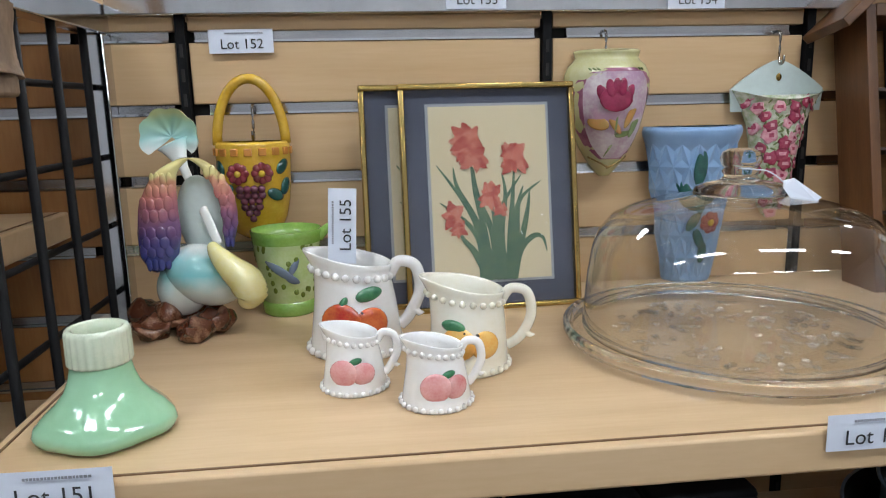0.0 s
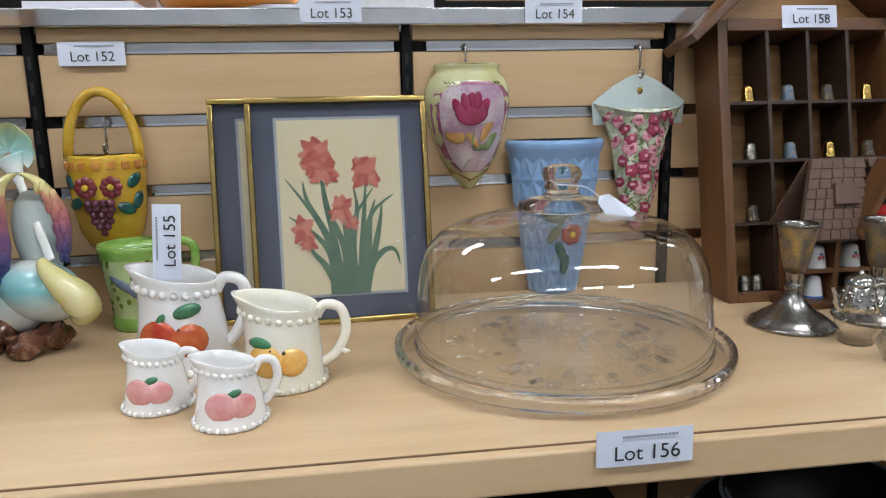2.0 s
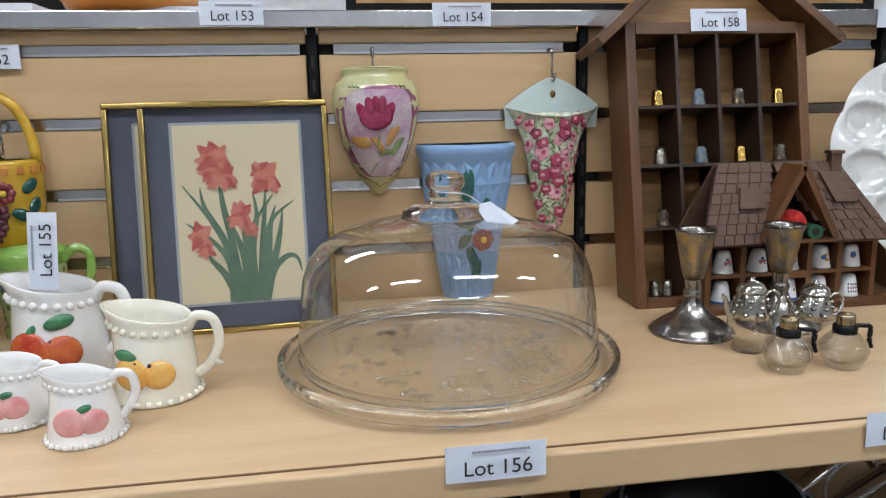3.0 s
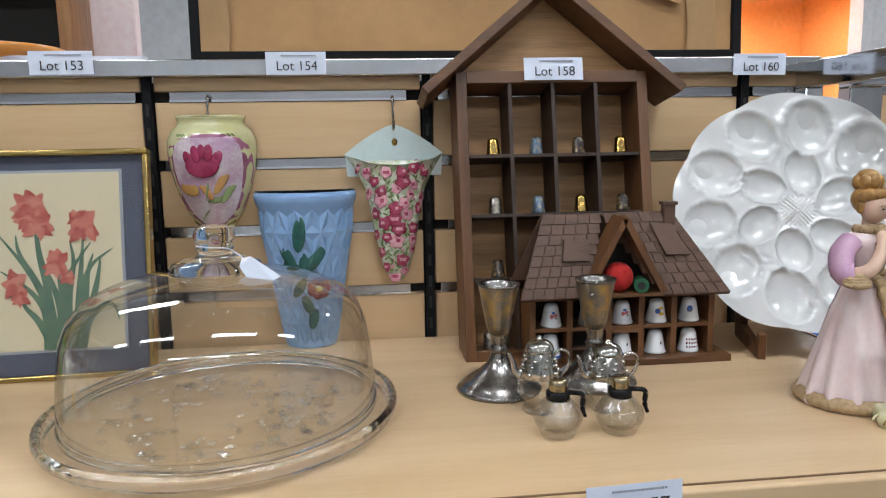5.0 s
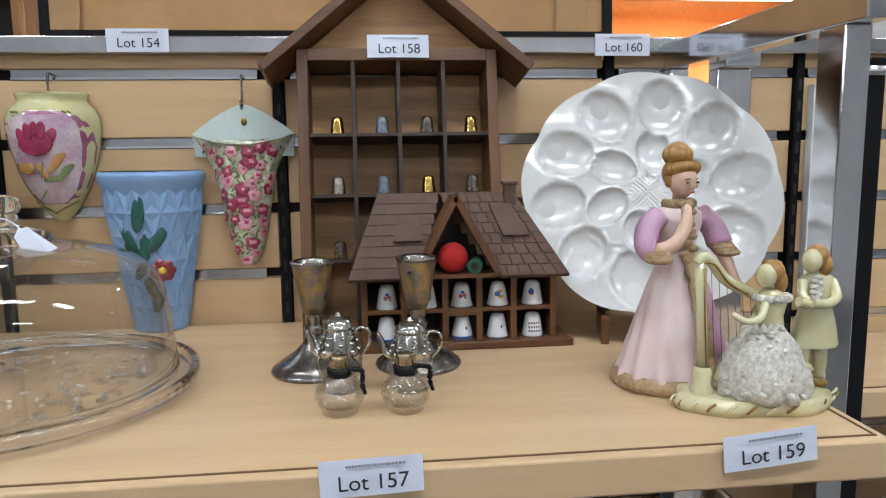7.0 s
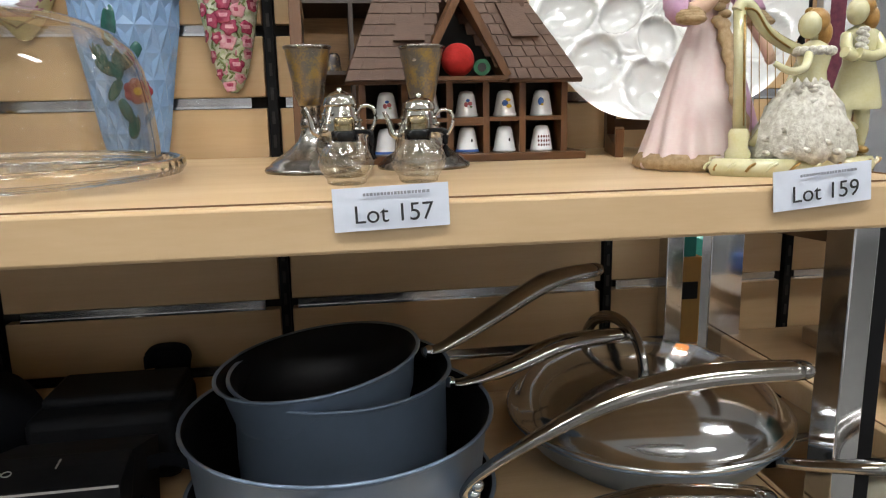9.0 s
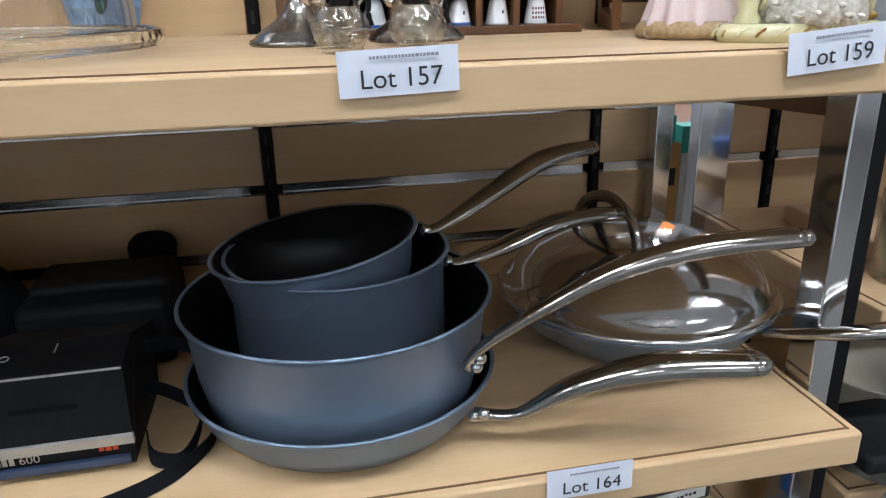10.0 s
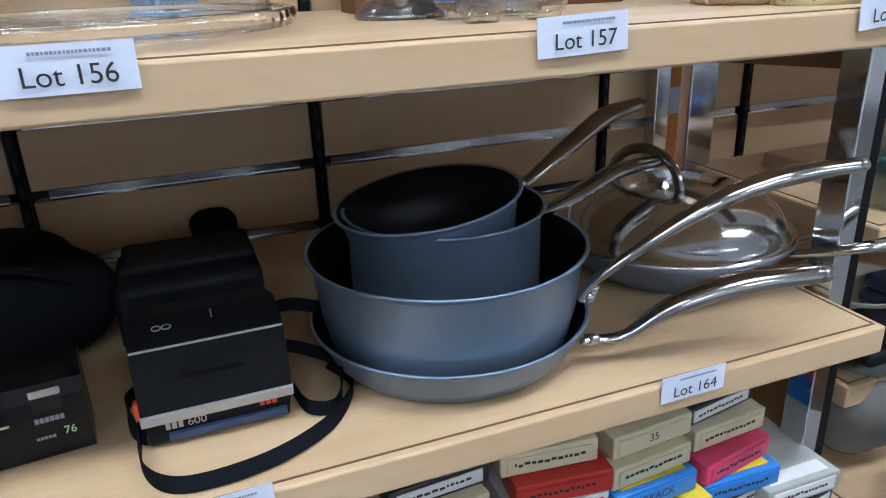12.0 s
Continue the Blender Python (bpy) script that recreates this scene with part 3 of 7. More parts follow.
def framed_print(at, lean, label):
    W, H = 0.192, 0.243
    e = thing("framed_print", at, label, "picture frame", "framed iris prints", rx=-lean, rz=3)
    prof = 0.0062
    for nm, (x, z, sx, sz) in {"frame_bottom": (0, prof / 2, W, prof), "frame_top": (0, H - prof / 2, W, prof), "frame_left": (-W / 2 + prof / 2, H / 2, prof, H - 2 * prof), "frame_right": (W / 2 - prof / 2, H / 2, prof, H - 2 * prof)}.items():
        f = Shape()
        f.box(x, 0.006, z, sx, 0.016, sz, GOLD_FRAME, bevel=0.0018)
        f.ob("frame_" + ("rail" if "t" in nm[6:7] or "b" in nm[6:7] else "stile"), e)
    b = Shape()
    b.box(0, 0.008, H / 2, W - 0.008, 0.004, H - 0.008, MAT_BLUE)
    b.ob("backing", e)
    mw, mh, mz = 0.129, 0.187, H / 2 + 0.004
    b = Shape()
    b.box(0, 0.0055, mz, mw + 0.006, 0.001, mh + 0.006, MAT_PALE)
    b.ob("inner_mat", e, "pale grey inner mat")
    b = Shape()
    b.box(0, 0.0047, mz, mw, 0.0008, mh, CREAM_PAPER)
    b.ob("paper", e, "cream print paper")
    s = Shape()
    y0 = 0.0041
    zb, zt = mz - mh / 2, mz + mh / 2
    leaves = [((-0.008, 0.0), (-0.014, 0.05), (-0.030, 0.085), (-0.058, 0.125)), ((0.0, 0.0), (-0.016, 0.06), (-0.036, 0.10), (-0.040, 0.122)), ((0.004, 0.0), (0.0, 0.05), (-0.014, 0.09), (-0.018, 0.12)),
              ((0.012, 0.0), (0.010, 0.05), (0.016, 0.09), (0.013, 0.115)), ((0.018, 0.0), (0.022, 0.05), (0.032, 0.085), (0.056, 0.105)), ((0.022, 0.0), (0.03, 0.03), (0.045, 0.045), (0.056, 0.043), (0.060, 0.028)),
              ((0.022, 0.0), (0.026, 0.04), (0.03, 0.08), (0.036, 0.10)), ((-0.012, 0.0), (-0.014, 0.04), (-0.030, 0.065), (-0.056, 0.085)), ((0.008, 0.0), (-0.004, 0.03), (-0.014, 0.045), (-0.024, 0.055)),
              ((-0.002, 0.0), (-0.010, 0.06), (-0.018, 0.10), (-0.021, 0.135)), ((0.016, 0.0), (0.020, 0.05), (0.024, 0.09), (0.027, 0.122)), ((0.010, 0.0), (0.006, 0.04), (0.002, 0.07), (0.0, 0.088)), ((-0.006, 0.0), (-0.020, 0.03), (-0.032, 0.045), (-0.040, 0.062)), ((0.020, 0.0), (0.034, 0.05), (0.040, 0.075), (0.043, 0.095)), ((0.014, 0.0), (0.004, 0.05), (0.012, 0.08), (0.034, 0.112))]
    for i, lf in enumerate(leaves):
        line = curve([(p[0], y0 - i * 0.00006, zb + p[1]) for p in lf], 6)
        n = len(line)
        s.strip(line, [0.0036 * (1 - (j / (n - 1)) ** 1.6) + 0.0005 for j in range(n)], (0, 1, 0), PRINT_GREEN)
    s.ob("painted_leaves", e, "painted grey-green iris leaves")
    s = Shape()
    for x, dz, k, m1, m2 in ((-0.023, 0.036, 0.024, IRIS_RED, IRIS_PINK), (-0.017, 0.054, 0.022, IRIS_PINK, IRIS_RED), (-0.028, 0.050, 0.016, IRIS_RED, IRIS_PINK), (0.028, 0.058, 0.024, IRIS_RED, IRIS_PINK), (0.022, 0.050, 0.013, IRIS_PINK, IRIS_RED), (0.000, 0.098, 0.019, IRIS_PINK, IRIS_RED), (0.010, 0.112, 0.012, IRIS_RED, IRIS_PINK), (-0.041, 0.118, 0.019, IRIS_RED, IRIS_PINK), (-0.036, 0.130, 0.013, IRIS_PINK, IRIS_RED)):
        iris(s, x, y0 - 0.0008, zt - dz, k, m1, m2)
    s.ob("painted_irises", e, "painted coral-red irises")
    g = Shape()
    g.box(0, 0.0015, H / 2, W - 0.010, 0.0012, H - 0.010, PANE_GLASS)
    g.ob("glass", e)
    return e


framed_print((-0.2325, -0.1085, Z1 + 0.0005), 9.0, "gold metal framed print of red irises, leaning on the slat wall")
framed_print((-0.2740, -0.0880, Z1 + 0.0005), 9.0, "gold metal framed print in a slate mat, mostly hidden behind another")

# ---- glass cake dome ----
dome = thing("cake_dome", (-0.0385, -0.2440, Z1 + 0.0012), "clear pressed glass cake plate with a domed lid and knob", "cake dome")
p = Shape()
R = 0.152
prof = [(R - 0.006, 0.015), (0.142, 0.0105), (0.128, 0.0085), (0.108, 0.0075), (0.0, 0.0075)]


def scallop(a, r, z):
    q = r * (1 + (0.004 * math.cos(a * 60) if r > 0.12 and z < 0.012 else 0))
    return q * math.cos(a), q * math.sin(a), z


p.lathe(prof, PLATE_GLASS, 180, warp=scallop)
rng = random.Random(4)
for i in range(190):
    a, r = rng.uniform(0, 6.28), 0.02 + 0.085 * math.sqrt(rng.random())
    p.ball((r * math.cos(a), r * math.sin(a), 0.0075), (rng.uniform(0.003, 0.006), rng.uniform(0.002, 0.004), 0.0016), RELIEF_GLASS, Matrix.Rotation(rng.uniform(0, 3), 4, "Z"), 8, 5)
p.ob("plate", dome, "pressed glass plate with a raised flower pattern")
p = Shape()
p.lathe([(0.1445, 0.0035), (0.1505, 0.0045), (0.1530, 0.0095), (0.1525, 0.0150), (0.1490, 0.0165), (0.1455, 0.0140), (0.1435, 0.0080), (0.1445, 0.0035)], CLEAR_GLASS, 180, warp=lambda a, r, z: (r * (1 + 0.0022 * math.cos(a * 72)) * math.cos(a), r * (1 + 0.0022 * math.cos(a * 72)) * math.sin(a), z))
p.ob("plate_rim", dome, "thick ribbed glass rim")
p = Shape()
out = [(0.134, 0.0105), (0.1335, 0.03), (0.131, 0.06), (0.127, 0.085), (0.121, 0.100), (0.110, 0.113), (0.092, 0.122), (0.070, 0.1285), (0.050, 0.132), (0.040, 0.134)]
p.lathe(out, DOME_GLASS, 96)
p.ob("lid", dome, "domed glass lid")
p = Shape()
p.lathe([(0.1340, 0.0165), (0.1352, 0.0150), (0.1350, 0.0112), (0.1325, 0.0105), (0.1300, 0.0120), (0.1300, 0.0160), (0.1340, 0.0165)], CLEAR_GLASS, 120)
p.ob("lid_edge", dome, "thick glass lid edge")
p = Shape()
p.lathe([(0.0, 0.1345), (0.040, 0.134), (0.0375, 0.140), (0.028, 0.144), (0.0175, 0.1460), (0.0135, 0.150), (0.0160, 0.154), (0.0135, 0.1565), (0.0165, 0.160), (0.0180, 0.165), (0.0160, 0.1705), (0.010, 0.1735), (0.0, 0.1742)], CLEAR_GLASS, 48)
p.ob("knob", dome)
p = Shape()
p.tube(curve([(-0.012, -0.018, 0.158), (0.0, -0.023, 0.157), (0.014, -0.018, 0.155), (0.024, -0.02, 0.149), (0.03, -0.022, 0.142)], 5), 0.0006, PAPER, 5)
p.ob("string", dome)
p = Shape()
p.poly([(0.026, -0.024, 0.147), (0.034, -0.026, 0.149), (0.058, -0.03, 0.132), (0.052, -0.032, 0.129), (0.030, -0.030, 0.132), (0.024, -0.027, 0.141)], PAPER, (0, -0.0004, 0))
p.ob("price_tag", dome, "blank white string tag")

# ---- pans ----


def pan_body(e, at, R, rb, h, tilt=None, name="body"):
    m = Matrix.Translation(at) @ (tilt or Matrix())
    s = Shape()
    t = 0.003
    s.lathe([(0.0, 0.0), (rb - 0.012, 0.0), (rb - 0.004, 0.002), (rb + 0.002, 0.009), (mix(rb, R, 0.55), h * 0.45), (R - 0.003, h - 0.006), (R, h - 0.003), (R + 0.0025, h - 0.001), (R + 0.002, h + 0.001), (R - 0.001, h)], ANODISED, 72)
    s.bm.transform(m)
    s.ob(name, e, "dark grey hard-anodised wall")
    s = Shape()
    s.lathe([(R - 0.001, h), (R - t - 0.003, h - 0.007), (mix(rb, R, 0.55) - t, h * 0.45), (rb - 0.004, 0.011), (rb - 0.014, t + 0.001), (0.0, t + 0.001)], NONSTICK, 72)
    s.bm.transform(m)
    s.ob("lining", e, "black non-stick lining")


def pan_handle(e, pts, radii, flat=0.55, rivets=()):
    s = Shape()
    line = curve(pts, 8)
    n = len(line)
    rr = []
    for i in range(n):
        q = i / (n - 1) * (len(radii) - 1)
        k = min(int(q), len(radii) - 2)
        rr.append(mix(radii[k], radii[k + 1], q - k))
    rr = [q * 1.10 for q in rr]
    flat = 0.66
    s.tube(line, rr, STEEL, 14, flat)
    s.ball(line[-1], (rr[-1], rr[-1], rr[-1] * flat), STEEL)
    s.ob("handle", e, "polished steel handle")
    for c in rivets:
        s = Shape()
        s.ball(c, 0.0052, CHROME)
        s.ob("rivet", e)


C = (0.2295, -0.2690)
skillet = thing("skillet", (*C, Z2), "dark grey anodised skillet, lowest of the nested pans", "pan", "nested pans")
pan_body(skillet, (0, 0, 0), 0.131, 0.112, 0.042)
pan_handle(skillet, [(0.098, -0.088, 0.026), (0.13, -0.103, 0.030), (0.17, -0.118, 0.058), (0.225, -0.138, 0.078), (0.290, -0.160, 0.084)], [0.006, 0.006, 0.011, 0.0135, 0.012], 0.5, [(0.0975, -0.0905, 0.0245), (0.104, -0.096, 0.0290)])
saute = thing("saute_pan", (C[0], C[1], Z2 + 0.0075), "deep dark grey anodised saute pan, nested in a skillet", "pan", "nested pans")
pan_body(saute, (0, 0, 0), 0.129, 0.111, 0.101)
pan_handle(saute, [(0.094, -0.087, 0.060), (0.103, -0.095, 0.080), (0.145, -0.116, 0.118), (0.195, -0.133, 0.150), (0.25, -0.148, 0.167), (0.312, -0.161, 0.172)], [0.007, 0.006, 0.007, 0.010, 0.011, 0.009], 0.55, [(0.1010, -0.0955, 0.0715), (0.0985, -0.0935, 0.0630)])
pot = thing("saucepan", (0.2325, -0.2570, Z2 + 0.0155), "dark grey anodised saucepan, stacked inside the saute pan", "pan", "nested pans")
pan_body(pot, (0, 0, 0), 0.0930, 0.087, 0.125)
pan_handle(pot, [(0.091, 0.000, 0.104), (0.110, 0.005, 0.100), (0.153, 0.016, 0.108), (0.210, 0.030, 0.122), (0.272, 0.045, 0.121)], [0.006, 0.006, 0.010, 0.011, 0.009], 0.55, [(0.0945, -0.006, 0.106)])
small = thing("saucepan", (0.2215, -0.2660, 1.0670), "small dark grey anodised saucepan tilted on top of the stack", "pan", "nested pans")
TILT_S = Matrix.Rotation(radians(-7.2), 4, "Y")
pan_body(small, (0, 0, -0.03), 0.0845, 0.066, 0.062, TILT_S)
pan_handle(small, [(0.083, 0.004, 0.028), (0.103, 0.012, 0.030), (0.148, 0.026, 0.050), (0.204, 0.042, 0.075), (0.254, 0.055, 0.081)], [0.006, 0.006, 0.010, 0.012, 0.009], 0.55, [(0.086, -0.002, 0.031)])

wok = thing("covered_pan", (0.5403, -0.1940, Z2), "dark anodised pan with a shiny domed steel lid", "pan")
pan_body(wok, (0, 0, 0), 0.139, 0.095, 0.050)
s = Shape()
s.lathe([(0.142, 0.052), (0.1425, 0.0545), (0.138, 0.056), (0.134, 0.0575), (0.1295, 0.067), (0.119, 0.080), (0.100, 0.0925), (0.072, 0.102), (0.040, 0.107), (0.0, 0.109)], LID_STEEL, 96)
s.lathe([(0.142, 0.052), (0.126, 0.064), (0.07, 0.097), (0.0, 0.104)], LID_STEEL, 96)
s.ob("lid", wok, "polished domed steel lid")
s = Shape()
s.tube(curve([(-0.025, -0.042, 0.096), (-0.024, -0.046, 0.112), (-0.026, -0.030, 0.136), (-0.033, 0.004, 0.1465), (-0.042, 0.036, 0.136), (-0.047, 0.052, 0.112), (-0.047, 0.048, 0.096)], 6), 0.0062, STEEL, 12, 0.7, up=(1, 0.2, 0))
s.ob("lid_handle", wok, "polished steel loop handle")
pan_handle(wok, [(0.075, -0.117, 0.042), (0.092, -0.146, 0.052), (0.125, -0.180, 0.066), (0.19, -0.200, 0.076), (0.27, -0.215, 0.070)], [0.006, 0.007, 0.009, 0.011, 0.010], 0.55)

# ---- lot labels ----


def lot_tag(number, at, rz=0.0, roll=0.0, lean=0.0, w=0.068, h=0.0255, on="the shelf edge", upright=False):
    e = thing("lot_label", at, "white paper lot label reading Lot %s, stuck on %s" % (number, on), "label", "lot labels")
    e.matrix_world = pose(*at) @ pose(0, 0, 0, lean, 0, rz) @ pose(0, 0, 0, 0, roll, 0)
    s = Shape()
    n = 9
    rng = random.Random(int(number))
    a, b, k = [], [], rng.uniform(0.0005, 0.0013)
    for i in range(n):
        q = i / (n - 1)
        bow = -k * math.sin(math.pi * q) - 0.0008 * abs(q - 0.5)
        a.append((-w / 2 + w * q, bow, -h / 2))
        b.append((-w / 2 + w * q, bow * 0.6, h / 2))
    s.loft([a, b], PAPER, False)
    s.loft([[(x, y + 0.0004, z) for x, y, z in a], [(x, y + 0.0004, z) for x, y, z in b]], PAPER, False)
    s.ob("paper", e)
    text_mesh("lettering", "Lot " + number, 0.0150, INK, e, (0.001, -0.0019, -0.0036), wide=1.0)
    s = Shape()
    rng = random.Random(7)
    x = -w * 0.24
    while x < w * 0.33:
        q = rng.uniform(0.0012, 0.0022)
        s.box(x + q / 2, -0.0017, h * 0.33, q, 0.0002, 0.0017, INK_GREY)
        x += q + 0.0005
    s.ob("printed_line", e, "small grey printed line")
    return e


lot_tag("151", (-0.5575, YF - 0.002, 1.2495), roll=0.5)
lot_tag("152", (-0.4975, -0.004, 1.5420), roll=-0.3, w=0.070, on="the slat wall")
lot_tag("153", (-0.2365, -0.0180, 1.5850), on="the chrome rail")
lot_tag("154", (0.0192, -0.0180, 1.5832), on="the chrome rail")
lot_tag("156", (-0.0372, YF - 0.002, 1.2492), roll=-0.2)
lot_tag("157", (0.2675, YF - 0.002, 1.2473), roll=-1.8)
lot_tag("159", (0.5425, YF - 0.003, 1.2500), roll=-5.0)
lot_tag("160", (0.5818, -0.0180, 1.5790), on="the chrome rail")
lot_tag("163", (0.0000, YF2 - 0.002, 0.9415), roll=-1.0)
lot_tag("164", (0.4012, YF2 - 0.002, 0.9413), roll=-0.5)

# ---- pitchers with fruit ----


def pitcher(at, rb, rt, h, glaze, fruit, label, group, rz=0, leaf=0.0):
    e = thing("pitcher", at, label, "pitcher", group, rz=rz)
    rise = 0.20 * rt

    def warp_fn(off):
        def f(a, r, z):
            t = max(0.0, min(1, z / h))
            sp = max(0.0, math.cos(a - math.pi)) ** 5 * max(0, (t - 0.62) / 0.38) ** 1.5
            q = r * (1 + 0.34 * sp)
            return q * math.cos(a), q * math.sin(a) * (1 - 0.25 * sp), z + (-math.cos(a) * rise + 0.3 * rise * sp) * t ** 3
        return f

    prof = [(0.0, 0.002), (rb * 0.92, 0.002), (rb * 0.99, 0.0), (rb * 1.02, h * 0.03), (rb * 0.985, h * 0.10), (mix(rb, rt, 0.30), h * 0.30), (mix(rb, rt, 0.62), h * 0.55), (mix(rb, rt, 0.95), h * 0.75), (rt * 0.965, h * 0.84), (rt * 1.0, h * 0.93), (rt * 1.03, h * 0.985), (rt * 1.01, h),
            (rt * 0.95, h * 0.985), (rt * 0.90, h * 0.85), (mix(rb, rt, 0.8) * 0.9, h * 0.5), (rb * 0.85, h * 0.1), (0.0, h * 0.07)]
    s = Shape()
    s.lathe(prof, glaze, 56, warp=warp_fn(0))
    s.ob("body", e)
    for zz, rr, k in ((h * 0.055, rb * 1.02, 26), (h * 0.845, rt * 1.0, 22)):
        shared = None
        for i in range(k):
            a = 2 * math.pi * i / k
            if zz > h * 0.5 and (a < 0.28 or a > 6.0):
                continue
            p = warp_fn(0)(a, rr, zz)
            if shared is None:
                s = Shape()
                s.ball((0, 0, 0), rb * 0.085, glaze, u=8, v=6)
                bead = s.ob("bead", e)
                shared = bead.data
            else:
                bead = new("bead", shared)
                bead.parent = e
            bead.location = p
    s = Shape()
    hx = rt * 0.98
    s.tube(curve([(hx * 0.97, 0, h * 0.80), (hx * 1.22, 0, h * 0.93), (hx * 1.68, 0, h * 0.88), (hx * 1.80, 0, h * 0.62), (hx * 1.50, 0, h * 0.36), (mix(rb, rt, 0.3) * 1.0, 0, h * 0.24)], 6), [rb * 0.13] * 31, glaze, 10, 0.75, up=(0, 1, 0))
    s.tube([(hx * 1.60, 0, h * 0.42), (hx * 1.78, 0, h * 0.36), (hx * 1.90, 0, h * 0.37)], [rb * 0.10, rb * 0.07, rb * 0.02], glaze, 8)
    s.ob("handle", e)

    def on(adeg, z, out=0.0):
        a = radians(adeg)
        for (r0, z0), (r1, z1) in zip(prof[3:9], prof[4:10]):
            if z0 <= z <= z1:
                r = mix(r0, r1, (z - z0) / (z1 - z0))
                return Vector((r * math.cos(a), r * math.sin(a), z)) * 1 + Vector((math.cos(a), math.sin(a), 0)) * out
        return Vector((rb * math.cos(a), rb * math.sin(a), z))
    k = rb
    for ad, zf, rr in ((-104, 0.40, 0.44), (-66, 0.38, 0.37)):
        s = Shape()
        c = on(ad, h * zf)
        s.ball(c, (k * rr, k * 0.11, k * rr * 0.95), fruit, Matrix.Rotation(radians(ad + 90), 4, "Z"), 16, 10)
        s.ob("moulded_fruit", e, "moulded painted fruit")
    for ad, zf, ln, tw in (leaf or ((-80, 0.59, 0.21, 15),)):
        s = Shape()
        s.ball(on(ad, h * zf, 0.0005), (k * ln, k * 0.09, k * ln * 0.5), LEAF_GLAZE, Matrix.Rotation(radians(ad + 90), 4, "Z") @ Matrix.Rotation(radians(-tw), 4, "Y"), 10, 8)
        s.ob("moulded_leaf", e, "moulded green leaf")
    for ad, zf in ((-95, 0.53), (-77, 0.50)):
        s = Shape()
        s.ball(on(ad, h * zf, k * 0.05), k * 0.055, STEM_DARK)
        s.ob("stem", e)
    return e


G = "fruit pitchers"
pitcher((-0.3808, -0.2068, Z1), 0.0425, 0.0335, 0.086, WHITE_GLAZE, RED_APPLE, "large white glazed pitcher with moulded red apples, holding a label", G, -4, ((-66, 0.68, 0.30, 12), (-102, 0.60, 0.16, 60)))
pitcher((-0.2862, -0.2695, Z1), 0.0335, 0.0300, 0.072, CREAM_GLAZE, YELLOW_FRUIT, "cream glazed pitcher with moulded golden plums", G, -8, ((-112, 0.60, 0.32, -8),))
pitcher((-0.3820, -0.3015, Z1), 0.0255, 0.0195, 0.0475, WHITE_GLAZE, PINK, "small white glazed creamer with moulded pink peaches", G, -6)
pitcher((-0.3208, -0.3405, Z1), 0.0262, 0.0200, 0.0480, WHITE_GLAZE, PINK, "small white glazed creamer with moulded pink peaches", G, 8)
tag155 = lot_tag("155", (-0.3935, -0.176, 1.3545), on="a pitcher's mouth")
tag155.matrix_world = pose(-0.3898, -0.1985, 1.3625) @ pose(0, 0, 0, -6, 0, -6) @ pose(0, 0, 0, 0, -88, 0)

# ---- mint vase ----
e = thing("vase", (-0.5520, -0.3563, Z1), "squat mint green glazed vase with a ribbed pale collar", "vase")
s = Shape()


def hexed(a, r, z):
    t = max(0, 1 - z / 0.05)
    q = r * (1 + 0.035 * math.cos(5 * a + 0.6) * (0.3 + t))
    return q * math.cos(a) * (1 + 0.03 * t), q * math.sin(a), z


s.lathe([(0.0, 0.001), (0.036, 0.0), (0.0425, 0.003), (0.0445, 0.0075), (0.0430, 0.0125), (0.037, 0.0190), (0.0295, 0.026), (0.0240, 0.034), (0.0208, 0.043), (0.0196, 0.050), (0.0196, 0.0535)], MINT, 64, warp=hexed)
s.ob("body", e)
s = Shape()
s.lathe([(0.0175, 0.050), (0.0206, 0.0515), (0.0210, 0.053), (0.0207, 0.0725), (0.0201, 0.0755), (0.0182, 0.0765), (0.0156, 0.0755), (0.0151, 0.070), (0.0146, 0.02)], MINT_PALE, 96,
        warp=lambda a, r, z: (r * (1 + (0.022 * math.cos(a * 24) if r > 0.0203 else 0)) * math.cos(a), r * (1 + (0.022 * math.cos(a * 24) if r > 0.0203 else 0)) * math.sin(a), z))
s.ob("collar", e, "ribbed pale collar")

# ---- bird planter ----
e = thing("bird_planter", (-0.540, -0.120, Z1), "glazed pastel bird planter with a scalloped tail on brown rocks", "planter")
s = Shape()
rng = random.Random(11)
for c, r in (((-0.040, -0.022, 0.010), (0.026, 0.022, 0.012)), ((0.004, -0.030, 0.010), (0.032, 0.018, 0.011)), ((-0.050, 0.012, 0.013), (0.022, 0.020, 0.015)), ((0.018, -0.012, 0.012), (0.024, 0.018, 0.013)), ((-0.015, 0.01, 0.012), (0.036, 0.026, 0.013)), ((-0.028, -0.012, 0.022), (0.016, 0.014, 0.010)), ((0.026, -0.024, 0.016), (0.012, 0.012, 0.009))):
    s.ball(c, r, ROCK_GLAZE, Matrix.Rotation(rng.uniform(0, 3), 4, "Z"), 26, 18)
for v in s.bm.verts:
    v.co += Vector((noise.noise(v.co * 60 + Vector((3, 0, 0))), noise.noise(v.co * 60 + Vector((0, 7, 0))), noise.noise(v.co * 75))) * 0.0085
    v.co.z = max(v.co.z, 0.0)
s.ob("rock_base", e, "mottled brown rock base")
s = Shape()
s.ball((0.012, -0.010, 0.058), (0.040, 0.028, 0.030), BODY_GLAZE, Matrix.Rotation(radians(22), 4, "Y"), 28, 18)
s.ball((-0.012, -0.004, 0.046), (0.026, 0.024, 0.030), BODY_GLAZE, Matrix.Rotation(radians(8), 4, "Y"), 20, 14)
s.ob("body", e, "white and aqua breast")
s = Shape()
